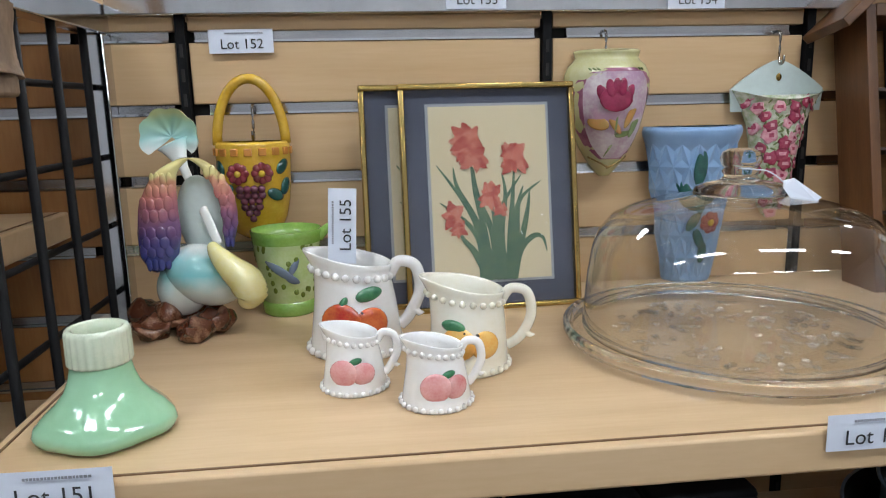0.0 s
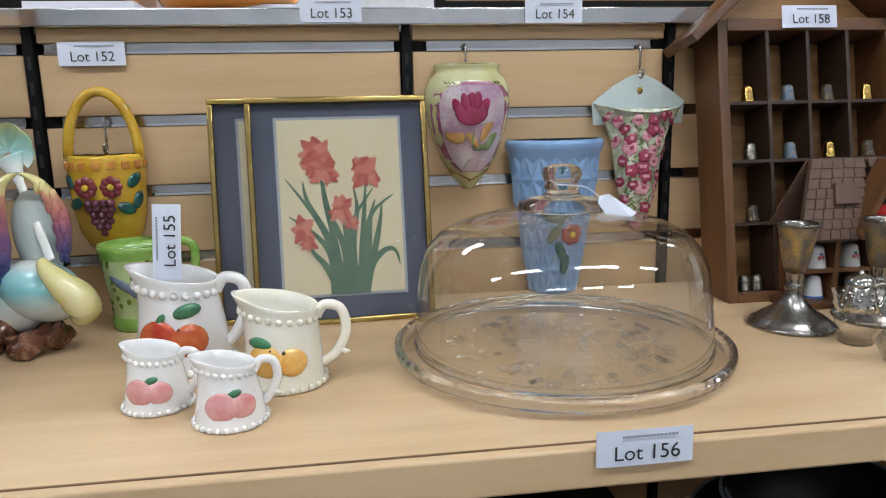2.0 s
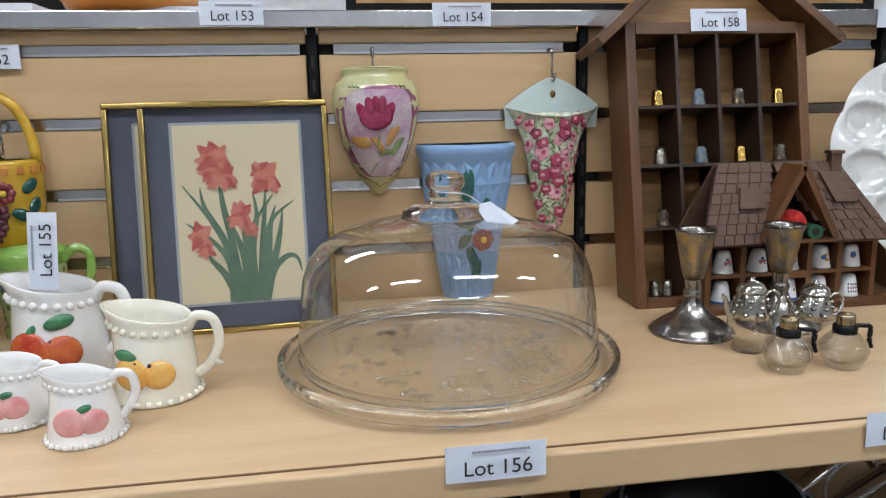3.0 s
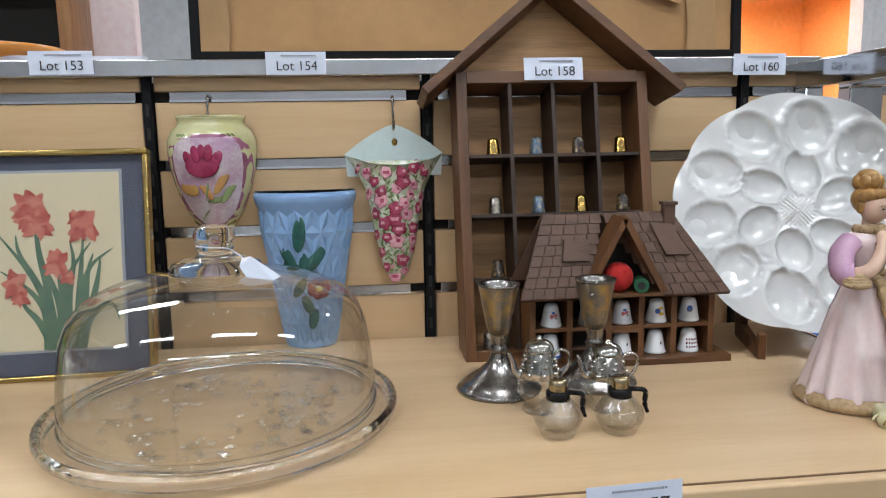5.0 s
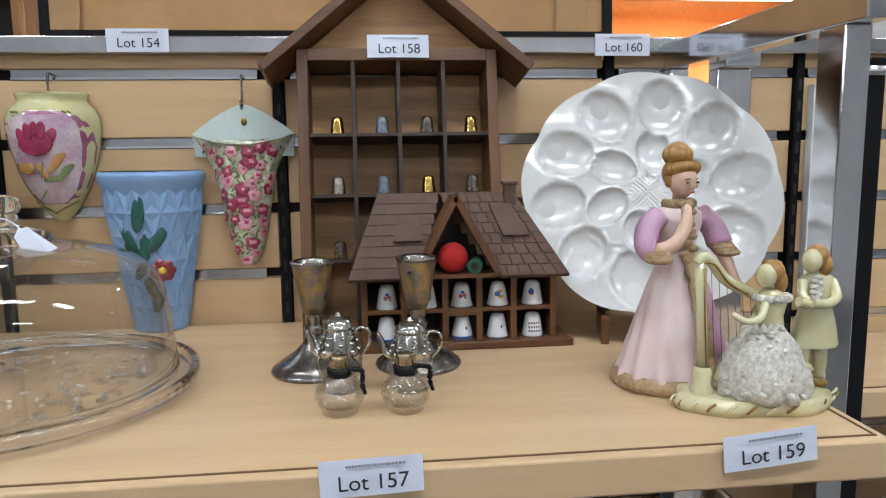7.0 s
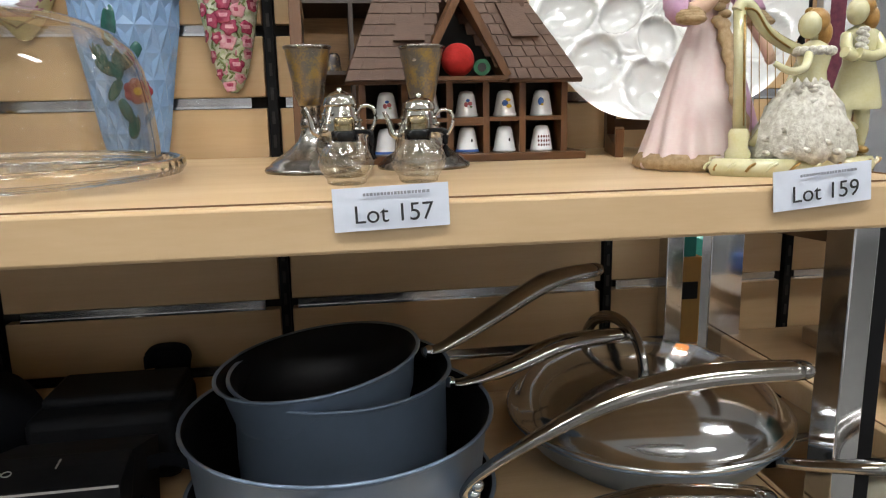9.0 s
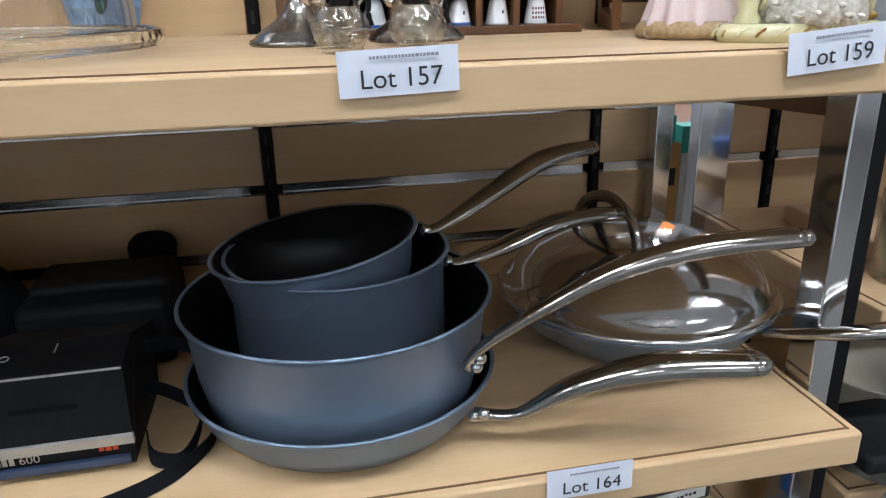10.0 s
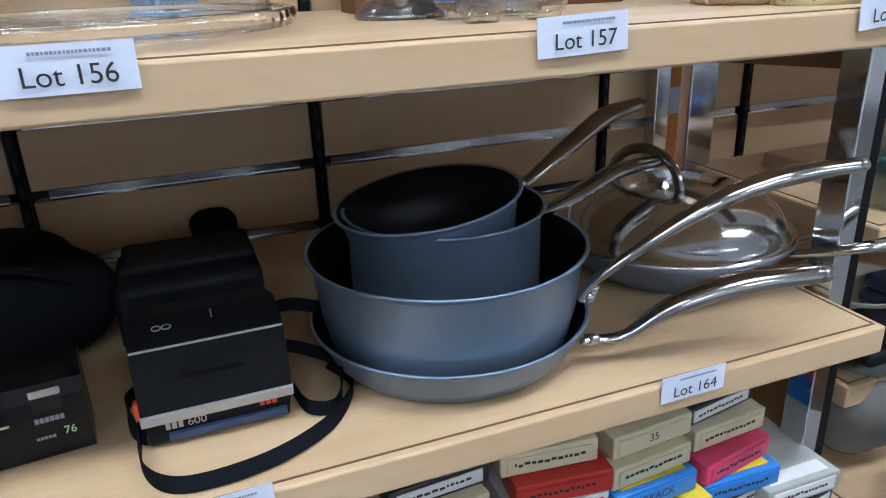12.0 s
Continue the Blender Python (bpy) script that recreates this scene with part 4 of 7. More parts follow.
neck = curve([(0.024, -0.034, 0.094), (0.030, -0.038, 0.084), (0.042, -0.040, 0.070), (0.054, -0.039, 0.057), (0.058, -0.036, 0.044), (0.050, -0.033, 0.031)], 6)
s.tube(neck, [mix(0.003, 0.0165, min(1, (i / 18) ** 0.8)) * (1 if i < 24 else 1 - (i - 24) * 0.10) for i in range(len(neck))], BIRD_YELLOW, 18)
s.ob("head", e, "yellow bowed head")
s = Shape()
fan = []
N = 41
for ring in range(7):
    q = ring / 6
    row = []
    for i in range(N):
        u = i / (N - 1)
        a = radians(mix(218, -38, u))
        r = 0.0265 * q * (1 + 0.09 * abs(math.sin(u * math.pi * 6)) * q)
        row.append((-0.0195 + r * math.cos(a), 0.030 - 0.012 * q * q + 0.0012 * math.cos(u * math.pi * 12) * q, 0.1925 + r * math.sin(a) * 1.02))
    fan.append(row)
s.loft(fan, TAIL_GLAZE, False)
s.loft([[(x, y + 0.004, z) for x, y, z in row] for row in fan], TAIL_GLAZE, False)
s.loft([fan[-1], [(x, y + 0.004, z) for x, y, z in fan[-1]]], TAIL_GLAZE, False)
stem = curve([(-0.018, 0.028, 0.186), (-0.011, 0.022, 0.170), (0.003, 0.006, 0.142), (0.018, -0.012, 0.114), (0.029, -0.024, 0.090)], 6)
s.tube(stem, [max(0.0046, 0.017 - 0.0016 * i) for i in range(len(stem))], TAIL_GLAZE, 14, 0.4, up=(0, 1, 0))
s.ob("tail", e, "scalloped pale green and white tail")
s = Shape()
s.ball((0.010, 0.004, 0.112), (0.024, 0.012, 0.044), POCKET_INSIDE, Matrix.Rotation(radians(-6), 4, "Y"), 20, 14)
s.ob("planter_well", e, "pale hollow well")
LW = ([(0.006, -0.012, 0.174), (-0.002, -0.014, 0.1715), (-0.0165, -0.018, 0.159), (-0.0240, -0.022, 0.132), (-0.0250, -0.024, 0.105), (-0.0270, -0.024, 0.083), (-0.0300, -0.022, 0.066)], [0.0055, 0.0060, 0.0110, 0.0180, 0.0205, 0.0185, 0.0050])
RW = ([(0.000, -0.011, 0.174), (0.010, -0.011, 0.1725), (0.0224, -0.011, 0.163), (0.0350, -0.012, 0.142), (0.0395, -0.013, 0.1205), (0.0385, -0.013, 0.099), (0.0360, -0.012, 0.086)], [0.0055, 0.0058, 0.0066, 0.0082, 0.0080, 0.0064, 0.0030])
for pts, half_w in (LW, RW):
    line = curve(pts, 5)
    n = len(line)
    wide = [half_w[min(int(i / 5), 5)] + (half_w[min(int(i / 5) + 1, 6)] - half_w[min(int(i / 5), 5)]) * (i / 5 - min(int(i / 5), 5)) for i in range(n)]
    rings = []
    for p, w in zip(line, wide):
        rings.append([(p.x + w * math.cos(t), p.y + min(0.0095, w) * math.sin(t), p.z) for t in [2 * math.pi * m / 22 for m in range(22)]])
    s = Shape()
    s.loft(rings, WING_GLAZE, True, (True, True))
    s.ob("wing", e, "wing shaded from yellow through rose to blue")
    rng = random.Random(int(pts[3][0] * 1000) + 77)
    for row in range(8):
        k = int(mix(11, n - 4, row / 7))
        p, w = line[k], wide[k]
        cols = 4 if w > 0.012 else 2
        f = Shape()
        for c in range(cols):
            u = max(-0.84, min(0.84, ((c + 0.5 + (0.3 if row % 2 else -0.1)) / cols * 2 - 1) * 0.86))
            f.ball((p.x + w * u, p.y - min(0.0095, w) * math.sqrt(1 - u * u) + 0.0002, p.z), (w / cols * 0.98, 0.0016, 0.0068 * rng.uniform(0.9, 1.15)), WING_GLAZE, Matrix.Rotation(u * 0.7, 4, "Z"), 10, 6)
        f.ob("feather_row", e, "row of moulded feathers")

# ---- basket wall pocket ----
e = thing("wall_pocket", (-0.4920, -0.010, 1.3215), "yellow glazed basket wall pocket with maroon flowers and grapes", "wall pocket", "wall pockets")
s = Shape()


def half(depth):
    def f(a, r, z):
        y = r * math.sin(a)
        return r * math.cos(a), (y * depth if y < 0 else 0.0) , z
    return f


bprof = [(0.0, 0.0), (0.014, 0.002), (0.026, 0.010), (0.034, 0.026), (0.038, 0.045), (0.0405, 0.07), (0.0415, 0.095), (0.0415, 0.108), (0.040, 0.112), (0.037, 0.110), (0.036, 0.09), (0.03, 0.04), (0.0, 0.01)]
s.lathe(bprof, YELLOW_GLAZE, 56, warp=half(0.95))
s.ob("body", e)
s = Shape()
arch = [(0.0375 * math.cos(radians(a)) * (1 if abs(math.cos(radians(a))) < 0.9 else 1), -0.006, 0.108 + 0.072 * math.sin(radians(a))) for a in range(0, 181, 9)]
s.tube(arch, 0.0056, YELLOW_GLAZE, 12, 0.9, up=(0, 1, 0))
s.ob("handle", e)
s = Shape()
for i in range(9):
    a = radians(-90 + (i - 4) * 21)
    s.box(0.0418 * math.cos(a), 0.0418 * math.sin(a) * 0.95, 0.101, 0.0085, 0.004, 0.0085, ORANGE_GLAZE, Matrix.Rotation(a + math.pi / 2, 4, "Z"), bevel=0.001)
s.ob("lattice_window", e, "orange square lattice openings")
for x in (-0.0125, 0.0135):
    s = Shape()
    for i in range(8):
        a = 2 * math.pi * i / 8
        s.ball((x + 0.0075 * math.cos(a), -0.0392, 0.078 + 0.0075 * math.sin(a)), (0.0048, 0.003, 0.0048), MAROON, u=8, v=6)
    s.ball((x, -0.042, 0.078), (0.0036, 0.0026, 0.0036), DEC_YELLOW, u=8, v=6)
    s.ob("moulded_flower", e, "maroon flower with a yellow eye")
for row, k in enumerate((4, 4, 3, 3, 2, 1)):
    for i in range(k):
        s = Shape()
        s.ball(((i - (k - 1) / 2) * 0.0078, -0.0395 + row * 0.0018, 0.061 - row * 0.0066), 0.0046, PLUM, u=10, v=7)
        s.ob("moulded_grape", e)
for x, z, t in ((-0.034, 0.084, 40), (0.034, 0.084, -40), (-0.027, 0.060, -20), (0.026, 0.054, 25), (0.036, 0.062, -60)):
    s = Shape()
    s.ball((x * 0.98, -math.sqrt(max(0.0001, 0.041 ** 2 - x * x)) * 0.95 - 0.001, z), (0.011, 0.003, 0.0065), TEAL_LEAF, Matrix.Rotation(math.asin(max(-0.99, min(0.99, x / 0.041))), 4, "Z") @ Matrix.Rotation(radians(t), 4, "Y"), 10, 7)
    s.ob("moulded_leaf", e, "dark teal leaf")


def hook(x, z, name="slat_hook"):
    h = thing(name, (x, 0, z), "small steel slat wall hook", "hook", "slat hooks")
    s = Shape()
    s.tube(curve([(0, 0.004, 0.010), (0, -0.006, 0.010), (0, -0.010, 0.004), (0, -0.010, -0.02), (0, -0.013, -0.028), (0, -0.019, -0.026), (0, -0.020, -0.018)], 4), 0.0016, STEEL, 8)
    s.ob("wire", h)


hook(-0.4900, 1.4625)
hook(-0.0840, 1.538)
hook(0.1290, 1.535)

# ---- green cup ----
e = thing("cup", (-0.4547, -0.0690, Z1), "green glazed cup with olive spots and a slate swallow", "cup")
s = Shape()
s.lathe([(0.0, 0.001), (0.0275, 0.0), (0.0297, 0.003), (0.0297, 0.012), (0.0272, 0.015)], GREEN_CUP, 48)
s.ob("foot", e, "bright green foot")
s = Shape()
s.lathe([(0.0272, 0.0145), (0.0285, 0.024), (0.0325, 0.05), (0.0360, 0.078)], CUP_BODY, 48)
s.ob("body", e)
s = Shape()
s.lathe([(0.0365, 0.078), (0.0372, 0.085), (0.0385, 0.091), (0.037, 0.092), (0.034, 0.078), (0.031, 0.05), (0.027, 0.02), (0.0, 0.015)], GREEN_CUP, 48)
s.tube(curve([(0.034, -0.004, 0.080), (0.046, -0.004, 0.092), (0.060, -0.004, 0.088), (0.062, -0.004, 0.070), (0.056, -0.004, 0.055), (0.036, -0.004, 0.045)], 5), 0.0048, GREEN_CUP, 10, 0.8, up=(0, 1, 0))
s.ob("rim_and_handle", e, "green rim and loop handle")
rng = random.Random(5)
s = Shape()
for i in range(34):
    a, z = radians(rng.uniform(-175, -5)), rng.uniform(0.02, 0.078)
    r = mix(0.0280, 0.0362, (z - 0.02) / 0.058)
    s.ball((r * math.cos(a), r * math.sin(a), z), (0.0026, 0.0008, 0.0034), OLIVE_SPOT, Matrix.Rotation(a + math.pi / 2, 4, "Z"), 8, 6)
s.ob("painted_spots", e, "olive painted spots")
s = Shape()
for x0, z0, x1, z1, w in ((-0.020, 0.062, 0.012, 0.040, 0.0045), (0.004, 0.046, 0.014, 0.064, 0.0035), (0.0, 0.046, 0.014, 0.038, 0.004)):
    line = [Vector((mix(x0, x1, i / 5), -math.sqrt(0.0332 ** 2 - mix(x0, x1, i / 5) ** 2) - 0.001, mix(z0, z1, i / 5))) for i in range(6)]
    s.tube(line, [w * v for v in (0.3, 0.8, 1, 1, 0.8, 0.3)], SWALLOW, 8, 0.3, up=(0, 1, 0))
s.ob("moulded_swallow", e, "moulded slate-blue swallow")

# ---- painted vase wall pocket ----
e = thing("wall_pocket", (-0.0820, -0.004, 1.3795), "cream green vase-shaped wall pocket painted with a crimson tulip", "wall pocket", "wall pockets")
vprof = [(0.0, 0.0), (0.0065, 0.001), (0.0109, 0.006), (0.0196, 0.016), (0.0316, 0.035), (0.0418, 0.060), (0.0478, 0.085), (0.0508, 0.105), (0.0500, 0.119), (0.0455, 0.129), (0.0395, 0.1345), (0.0372, 0.138), (0.0385, 0.142), (0.0395, 0.1452), (0.0375, 0.1465), (0.034, 0.142), (0.030, 0.12), (0.0, 0.10)]
s = Shape()
s.lathe(vprof, OLIVE_CREAM, 60, warp=half(0.98))
s.ob("body", e)
s = Shape()
s.lathe([(0.0375, 0.1428), (0.0388, 0.1448), (0.0375, 0.1462)], GOLD_LINE, 60, warp=half(1.0))
s.ob("rim_line", e, "worn brown rim line")


def vrad(z, prof):
    for (r0, z0), (r1, z1) in zip(prof, prof[1:]):
        if z0 <= z <= z1:
            return mix(r0, r1, (z - z0) / (z1 - z0))
    return prof[0][0]


def dab(s, prof, depth, x, z, rx, rz, m, turn=0.0, out=0.0004, thin=0.0012):
    r = vrad(z, prof)
    x = max(-r * 0.96, min(r * 0.96, x))
    a = math.acos(x / r)
    y = -r * math.sin(a) * depth - out
    s.ball((x, y, z), (rx, thin, rz), m, Matrix.Rotation(math.pi / 2 - a, 4, "Z") @ Matrix.Rotation(radians(turn), 4, "Y"), 12, 7)


def panel(s, prof, depth, outline, m, out):
    """A thin painted patch that follows the turned surface."""
    rows = []
    for z, x0, x1 in outline:
        r = vrad(z, prof)
        row = []
        for i in range(13):
            x = max(-r * 0.985, min(r * 0.985, mix(x0, x1, i / 12)))
            row.append((x * (1 + out / r), -math.sqrt(max(0, r * r - x * x)) * depth - out, z))
        rows.append(row)
    s.loft(rows, m, False)


out1 = [(0.022, -0.012, 0.014), (0.030, -0.021, 0.025), (0.040, -0.030, 0.033), (0.055, -0.038, 0.040), (0.070, -0.042, 0.044), (0.085, -0.045, 0.047), (0.100, -0.046, 0.047), (0.112, -0.042, 0.044), (0.120, -0.030, 0.036), (0.125, -0.014, 0.020)]
s = Shape()
panel(s, vprof, 0.98, out1, MAUVE, 0.0004)
panel(s, vprof, 0.98, [(z + 0.001, x0 * 0.80, x1 * 0.80) for z, x0, x1 in out1[:-1]], PANEL_PINK, 0.0008)
s.ob("painted_panel", e, "pale pink panel edged in mauve")
s = Shape()
for x, z, rx, rz, t in ((-0.003, 0.091, 0.0190, 0.0145, 0), (-0.018, 0.097, 0.006, 0.011, -25), (0.012, 0.097, 0.006, 0.011, 25), (-0.010, 0.103, 0.0052, 0.010, -10), (0.004, 0.104, 0.0052, 0.010, 6), (-0.003, 0.106, 0.0045, 0.008, 0)):
    dab(s, vprof, 0.98, x, z, rx, rz, TULIP, t, 0.001)
s.ob("painted_tulip", e, "crimson tulip head")
s = Shape()
for x, z, rx, rz, t, m in ((0.017, 0.074, 0.005, 0.019, 32, RUST_LEAF), (0.023, 0.062, 0.0045, 0.018, 36, SAGE), (-0.020, 0.064, 0.013, 0.0075, 15, RUST_LEAF), (-0.002, 0.062, 0.004, 0.013, -35, RUST_LEAF), (0.010, 0.052, 0.012, 0.004, -12, SAGE), (0.0, 0.066, 0.0012, 0.016, 8, SAGE), (-0.004, 0.036, 0.001, 0.013, 35, SAGE)):
    dab(s, vprof, 0.98, x, z, rx, rz, m, t, 0.001)
s.ob("painted_leaves", e, "rust and sage leaves")
s = Shape()
for i in range(15):
    q = i / 14
    z = mix(0.028, 0.004, math.sin(math.pi * q))
    dab(s, vprof, 0.98, mix(-0.022, 0.022, q), 0.012 + 0.012 * abs(q - 0.5) * 2, 0.003, 0.0012, GOLD_LINE, 30 if q < 0.5 else -30, 0.0006)
for x in (-0.03, -0.026, -0.022, 0.03, 0.026):
    dab(s, vprof, 0.98, x, 0.124, 0.003, 0.001, SAGE, 30, 0.0006)
s.ob("painted_scroll", e, "brown scroll ornament")["kind"] = "stuff"

# ---- blue wall pocket ----
e = thing("wall_pocket", (0.0225, -0.010, Z1), "matte blue faceted pottery pocket with green leaves, standing on the shelf", "wall pocket", "wall pockets")
e.scale.z = 0.958
fprof = [(0.0, 0.0), (0.029, 0.0), (0.031, 0.004), (0.034, 0.03), (0.040, 0.075), (0.047, 0.12), (0.0535, 0.16), (0.0565, 0.178), (0.0595, 0.184), (0.0605, 0.190), (0.0585, 0.1955), (0.054, 0.193), (0.050, 0.17), (0.03, 0.05), (0.0, 0.03)]


s = Shape()
NF, LEV = 9, 7
lat = []
for i in range(LEV):
    z = mix(0.004, 0.176, i / (LEV - 1))
    r = vrad(z, fprof)
    row = []
    for k in range(NF + 1):
        t = min(1, max(0, (k + (0.5 if i % 2 else 0)) / NF))
        a = math.pi + math.pi * t
        q = r * (1.06 if 0 < i < LEV - 1 else 1.0)
        row.append(s.bm.verts.new((q * math.cos(a), q * math.sin(a) * 0.85, z)))
    lat.append(row)
mid_v = {}
idx = s.slot(BLUE_GLAZE)
for i in range(LEV - 1):
    for k in range(NF):
        a, b, c, d = lat[i][k], lat[i][k + 1], lat[i + 1][k + 1], lat[i + 1][k]
        tris = ((a, b, d), (b, c, d)) if i % 2 == 0 else ((a, b, c), (a, c, d))
        for tri in tris:
            ctr = (tri[0].co + tri[1].co + tri[2].co) / 3
            m3 = s.bm.verts.new(ctr * 1.0 - Vector((ctr.x, ctr.y, 0)).normalized() * 0.0022)
            for p0, p1 in ((0, 1), (1, 2), (2, 0)):
                if (tri[p0].co - tri[p1].co).length > 1e-6:
                    f = s.bm.faces.new((tri[p0], tri[p1], m3))
                    f.material_index = idx
s.lathe([(0.0, 0.0), (0.029, 0.0), (0.0305, 0.002), (0.0305, 0.005)], BLUE_GLAZE, 40, warp=lambda a, r, z: (r * math.cos(a), r * math.sin(a) * 0.85 if math.sin(a) < 0 else 0, z))
s.lathe(fprof[7:], BLUE_GLAZE, 72, warp=lambda a, r, z: (r * (1 + 0.008 * math.sin(a * 40)) * math.cos(a), r * math.sin(a) * 0.85 if math.sin(a) < 0 else 0, z))
s.lathe([(0.0535, 0.170), (0.0570, 0.177), (0.0580, 0.180)], BLUE_GLAZE, 72, warp=lambda a, r, z: (r * math.cos(a), r * math.sin(a) * 0.85 if math.sin(a) < 0 else 0, z))
s.ob("body", e)
for x, z, rx, rz, t, m in ((-0.006, 0.146, 0.0078, 0.022, 6, TEAL_LEAF), (-0.020, 0.118, 0.0072, 0.018, -32, TEAL_LEAF), (0.012, 0.116, 0.0072, 0.019, 34, TEAL_LEAF), (-0.002, 0.108, 0.0062, 0.019, 0, TEAL_LEAF), (-0.014, 0.104, 0.0078, 0.015, -55, TEAL_LEAF)):
    s = Shape()
    dab(s, fprof, 0.85, x, z, rx, rz, m, t, 0.0018, 0.002)
    s.ob("moulded_leaf", e, "dark green leaf")
s = Shape()
for i in range(7):
    a = 2 * math.pi * i / 7
    dab(s, fprof, 0.85, 0.014 + 0.0085 * math.cos(a), 0.078 + 0.0085 * math.sin(a), 0.006, 0.006, MAROON, 0, 0.0018, 0.0022)
dab(s, fprof, 0.85, 0.014, 0.078, 0.0045, 0.0045, DEC_YELLOW, 0, 0.0035, 0.002)
s.ob("moulded_flower", e, "plum pink flower with a yellow eye")
s = Shape()
for x, z, t in ((-0.008, 0.080, 30), (0.0, 0.058, -20), (0.006, 0.04, 10)):
    dab(s, fprof, 0.85, x, z, 0.006, 0.014, TEAL_LEAF, t, 0.0018, 0.002)
s.ob("moulded_leaf", e, "dark green leaf")

# ---- rose chintz cone pocket ----
e = thing("wall_pocket", (0.1290, -0.006, 1.3220), "white chintz cone wall pocket covered in pink and crimson roses", "wall pocket", "wall pockets")
cprof = [(0.003, 0.0), (0.010, 0.006), (0.0165, 0.020), (0.0225, 0.045), (0.0275, 0.070), (0.0315, 0.095), (0.0360, 0.115), (0.0445, 0.134), (0.054, 0.149), (0.0585, 0.156)]


def flute(a, r, z):
    q = r * (1 + 0.03 * math.cos(a * 9) * min(1, z / 0.12))
    y = q * math.sin(a)
    return q * math.cos(a), (y * (0.95 - 0.35 * max(0, (z - 0.09) / 0.066)) if y < 0 else 0), z - (0.012 * max(0, -math.sin(a)) ** 2 if z > 0.15 else 0)


s = Shape()
s.lathe(cprof, CHINTZ, 72, warp=flute)
s.ob("body", e)
s = Shape()
top = []
for i in range(21):
    x = mix(-0.0585, 0.0585, i / 20)
    top.append((x, -0.001, 0.1565 + 0.034 * (1 - abs(x / 0.0585) ** 1.4)))
low = [(mix(-0.0585, 0.0585, i / 20) * 0.96, -0.001, 0.13) for i in range(21)]
s.loft([low, top], POCKET_INSIDE, False)
s.loft([[(x, y - 0.003, z) for x, y, z in low], [(x, y - 0.003, z) for x, y, z in top]], POCKET_INSIDE, False)
s.loft([top, [(x, y - 0.003, z) for x, y, z in top]], POCKET_INSIDE, False)
s.ball((0.001, -0.0045, 0.170), (0.0035, 0.0015, 0.0045), BRASS)
s.ob("back_plate", e, "pale aqua back plate with a hanging hole")
rng = random.Random(21)
roses, sprigs = [], []
tries = 0
while len(roses) < 34 and tries < 2000:
    tries += 1
    z = rng.uniform(0.008, 0.142)
    r = vrad(z, cprof)
    x = rng.uniform(-0.93, 0.93) * r
    if all((x - p[0]) ** 2 + (z - p[1]) ** 2 > 0.0115 ** 2 for p in roses):
        roses.append((x, z))
for x, z in roses:
    s = Shape()
    big = rng.uniform(0.0058, 0.0098)
    m = ROSE_PINK if rng.random() < 0.42 else ROSE_DARK
    r = vrad(z, cprof)
    dep = 0.95 - 0.35 * max(0, (z - 0.09) / 0.066)
    dab(s, cprof, dep, x, z, big, big, m, 0, 0.0006, 0.0012)
    ctr = sum((v.co for v in s.bm.verts), Vector()) / len(s.bm.verts)
    for v in s.bm.verts:
        d = v.co - ctr
        th = math.atan2(d.z, d.x)
        k = 1 + 0.16 * math.cos(5 * th + x * 900)
        v.co = ctr + Vector((d.x * k, d.y, d.z * k))
    hub = s.slot(ROSE_DARK if m is ROSE_PINK else ROSE_PINK)
    for f in s.bm.faces:
        d = f.calc_center_median() - ctr
        if math.hypot(d.x, d.z) < big * 0.42 and d.x * math.cos(x * 700) + d.z * math.sin(x * 700) > -big * 0.1:
            f.material_index = hub
    s.ob("painted_rose", e)
s = Shape()
for i in range(150):
    z = rng.uniform(0.005, 0.145)
    r = vrad(z, cprof)
    x = rng.uniform(-0.95, 0.95) * r
    if all((x - p[0]) ** 2 + (z - p[1]) ** 2 > 0.005 ** 2 for p in roses):
        dab(s, cprof, 0.95 - 0.35 * max(0, (z - 0.09) / 0.066), x, z, 0.0012, 0.0036, SAGE if rng.random() < 0.8 else ROSE_PINK, rng.uniform(-80, 80), 0.0003, 0.0007)
s.ob("painted_sprig", e, "small green painted sprigs")["kind"] = "stuff"

# ---- tall thimble cabinet ----


def thimble(at, m, group, label, h=0.021, r0=0.0085, r1=0.0062, deco=None, band=None):
    e = thing("thimble", at, label, "thimble", group)
    s = Shape()
    s.lathe([(r0 * 0.8, 0.0), (r0, 0.0), (r0 * 1.05, 0.0012), (r0, 0.0025), (mix(r0, r1, 0.5), h * 0.5), (r1 * 1.03, h * 0.82), (r1 * 0.8, h * 0.96), (r1 * 0.3, h), (0.0, h)], m, 24)
    s.ob("body", e)
    if band:
        s = Shape()
        s.lathe([(r0 * 1.06, 0.0008), (r0 * 1.08, 0.0016), (r0 * 1.02, 0.0034)], band, 24)
        s.ob("band", e)
    if deco:
        s = Shape()
        for x, z, rx, rz, dm in deco:
            r = mix(r0, r1, z / h) + 0.0002
            s.ball((x, -math.sqrt(max(1e-6, r * r - x * x)), z), (rx, 0.0005, rz), dm, Matrix.Rotation(math.asin(x / r), 4, "Z"), 8, 6)
        s.ob("decoration", e, "small painted decoration")
    return e


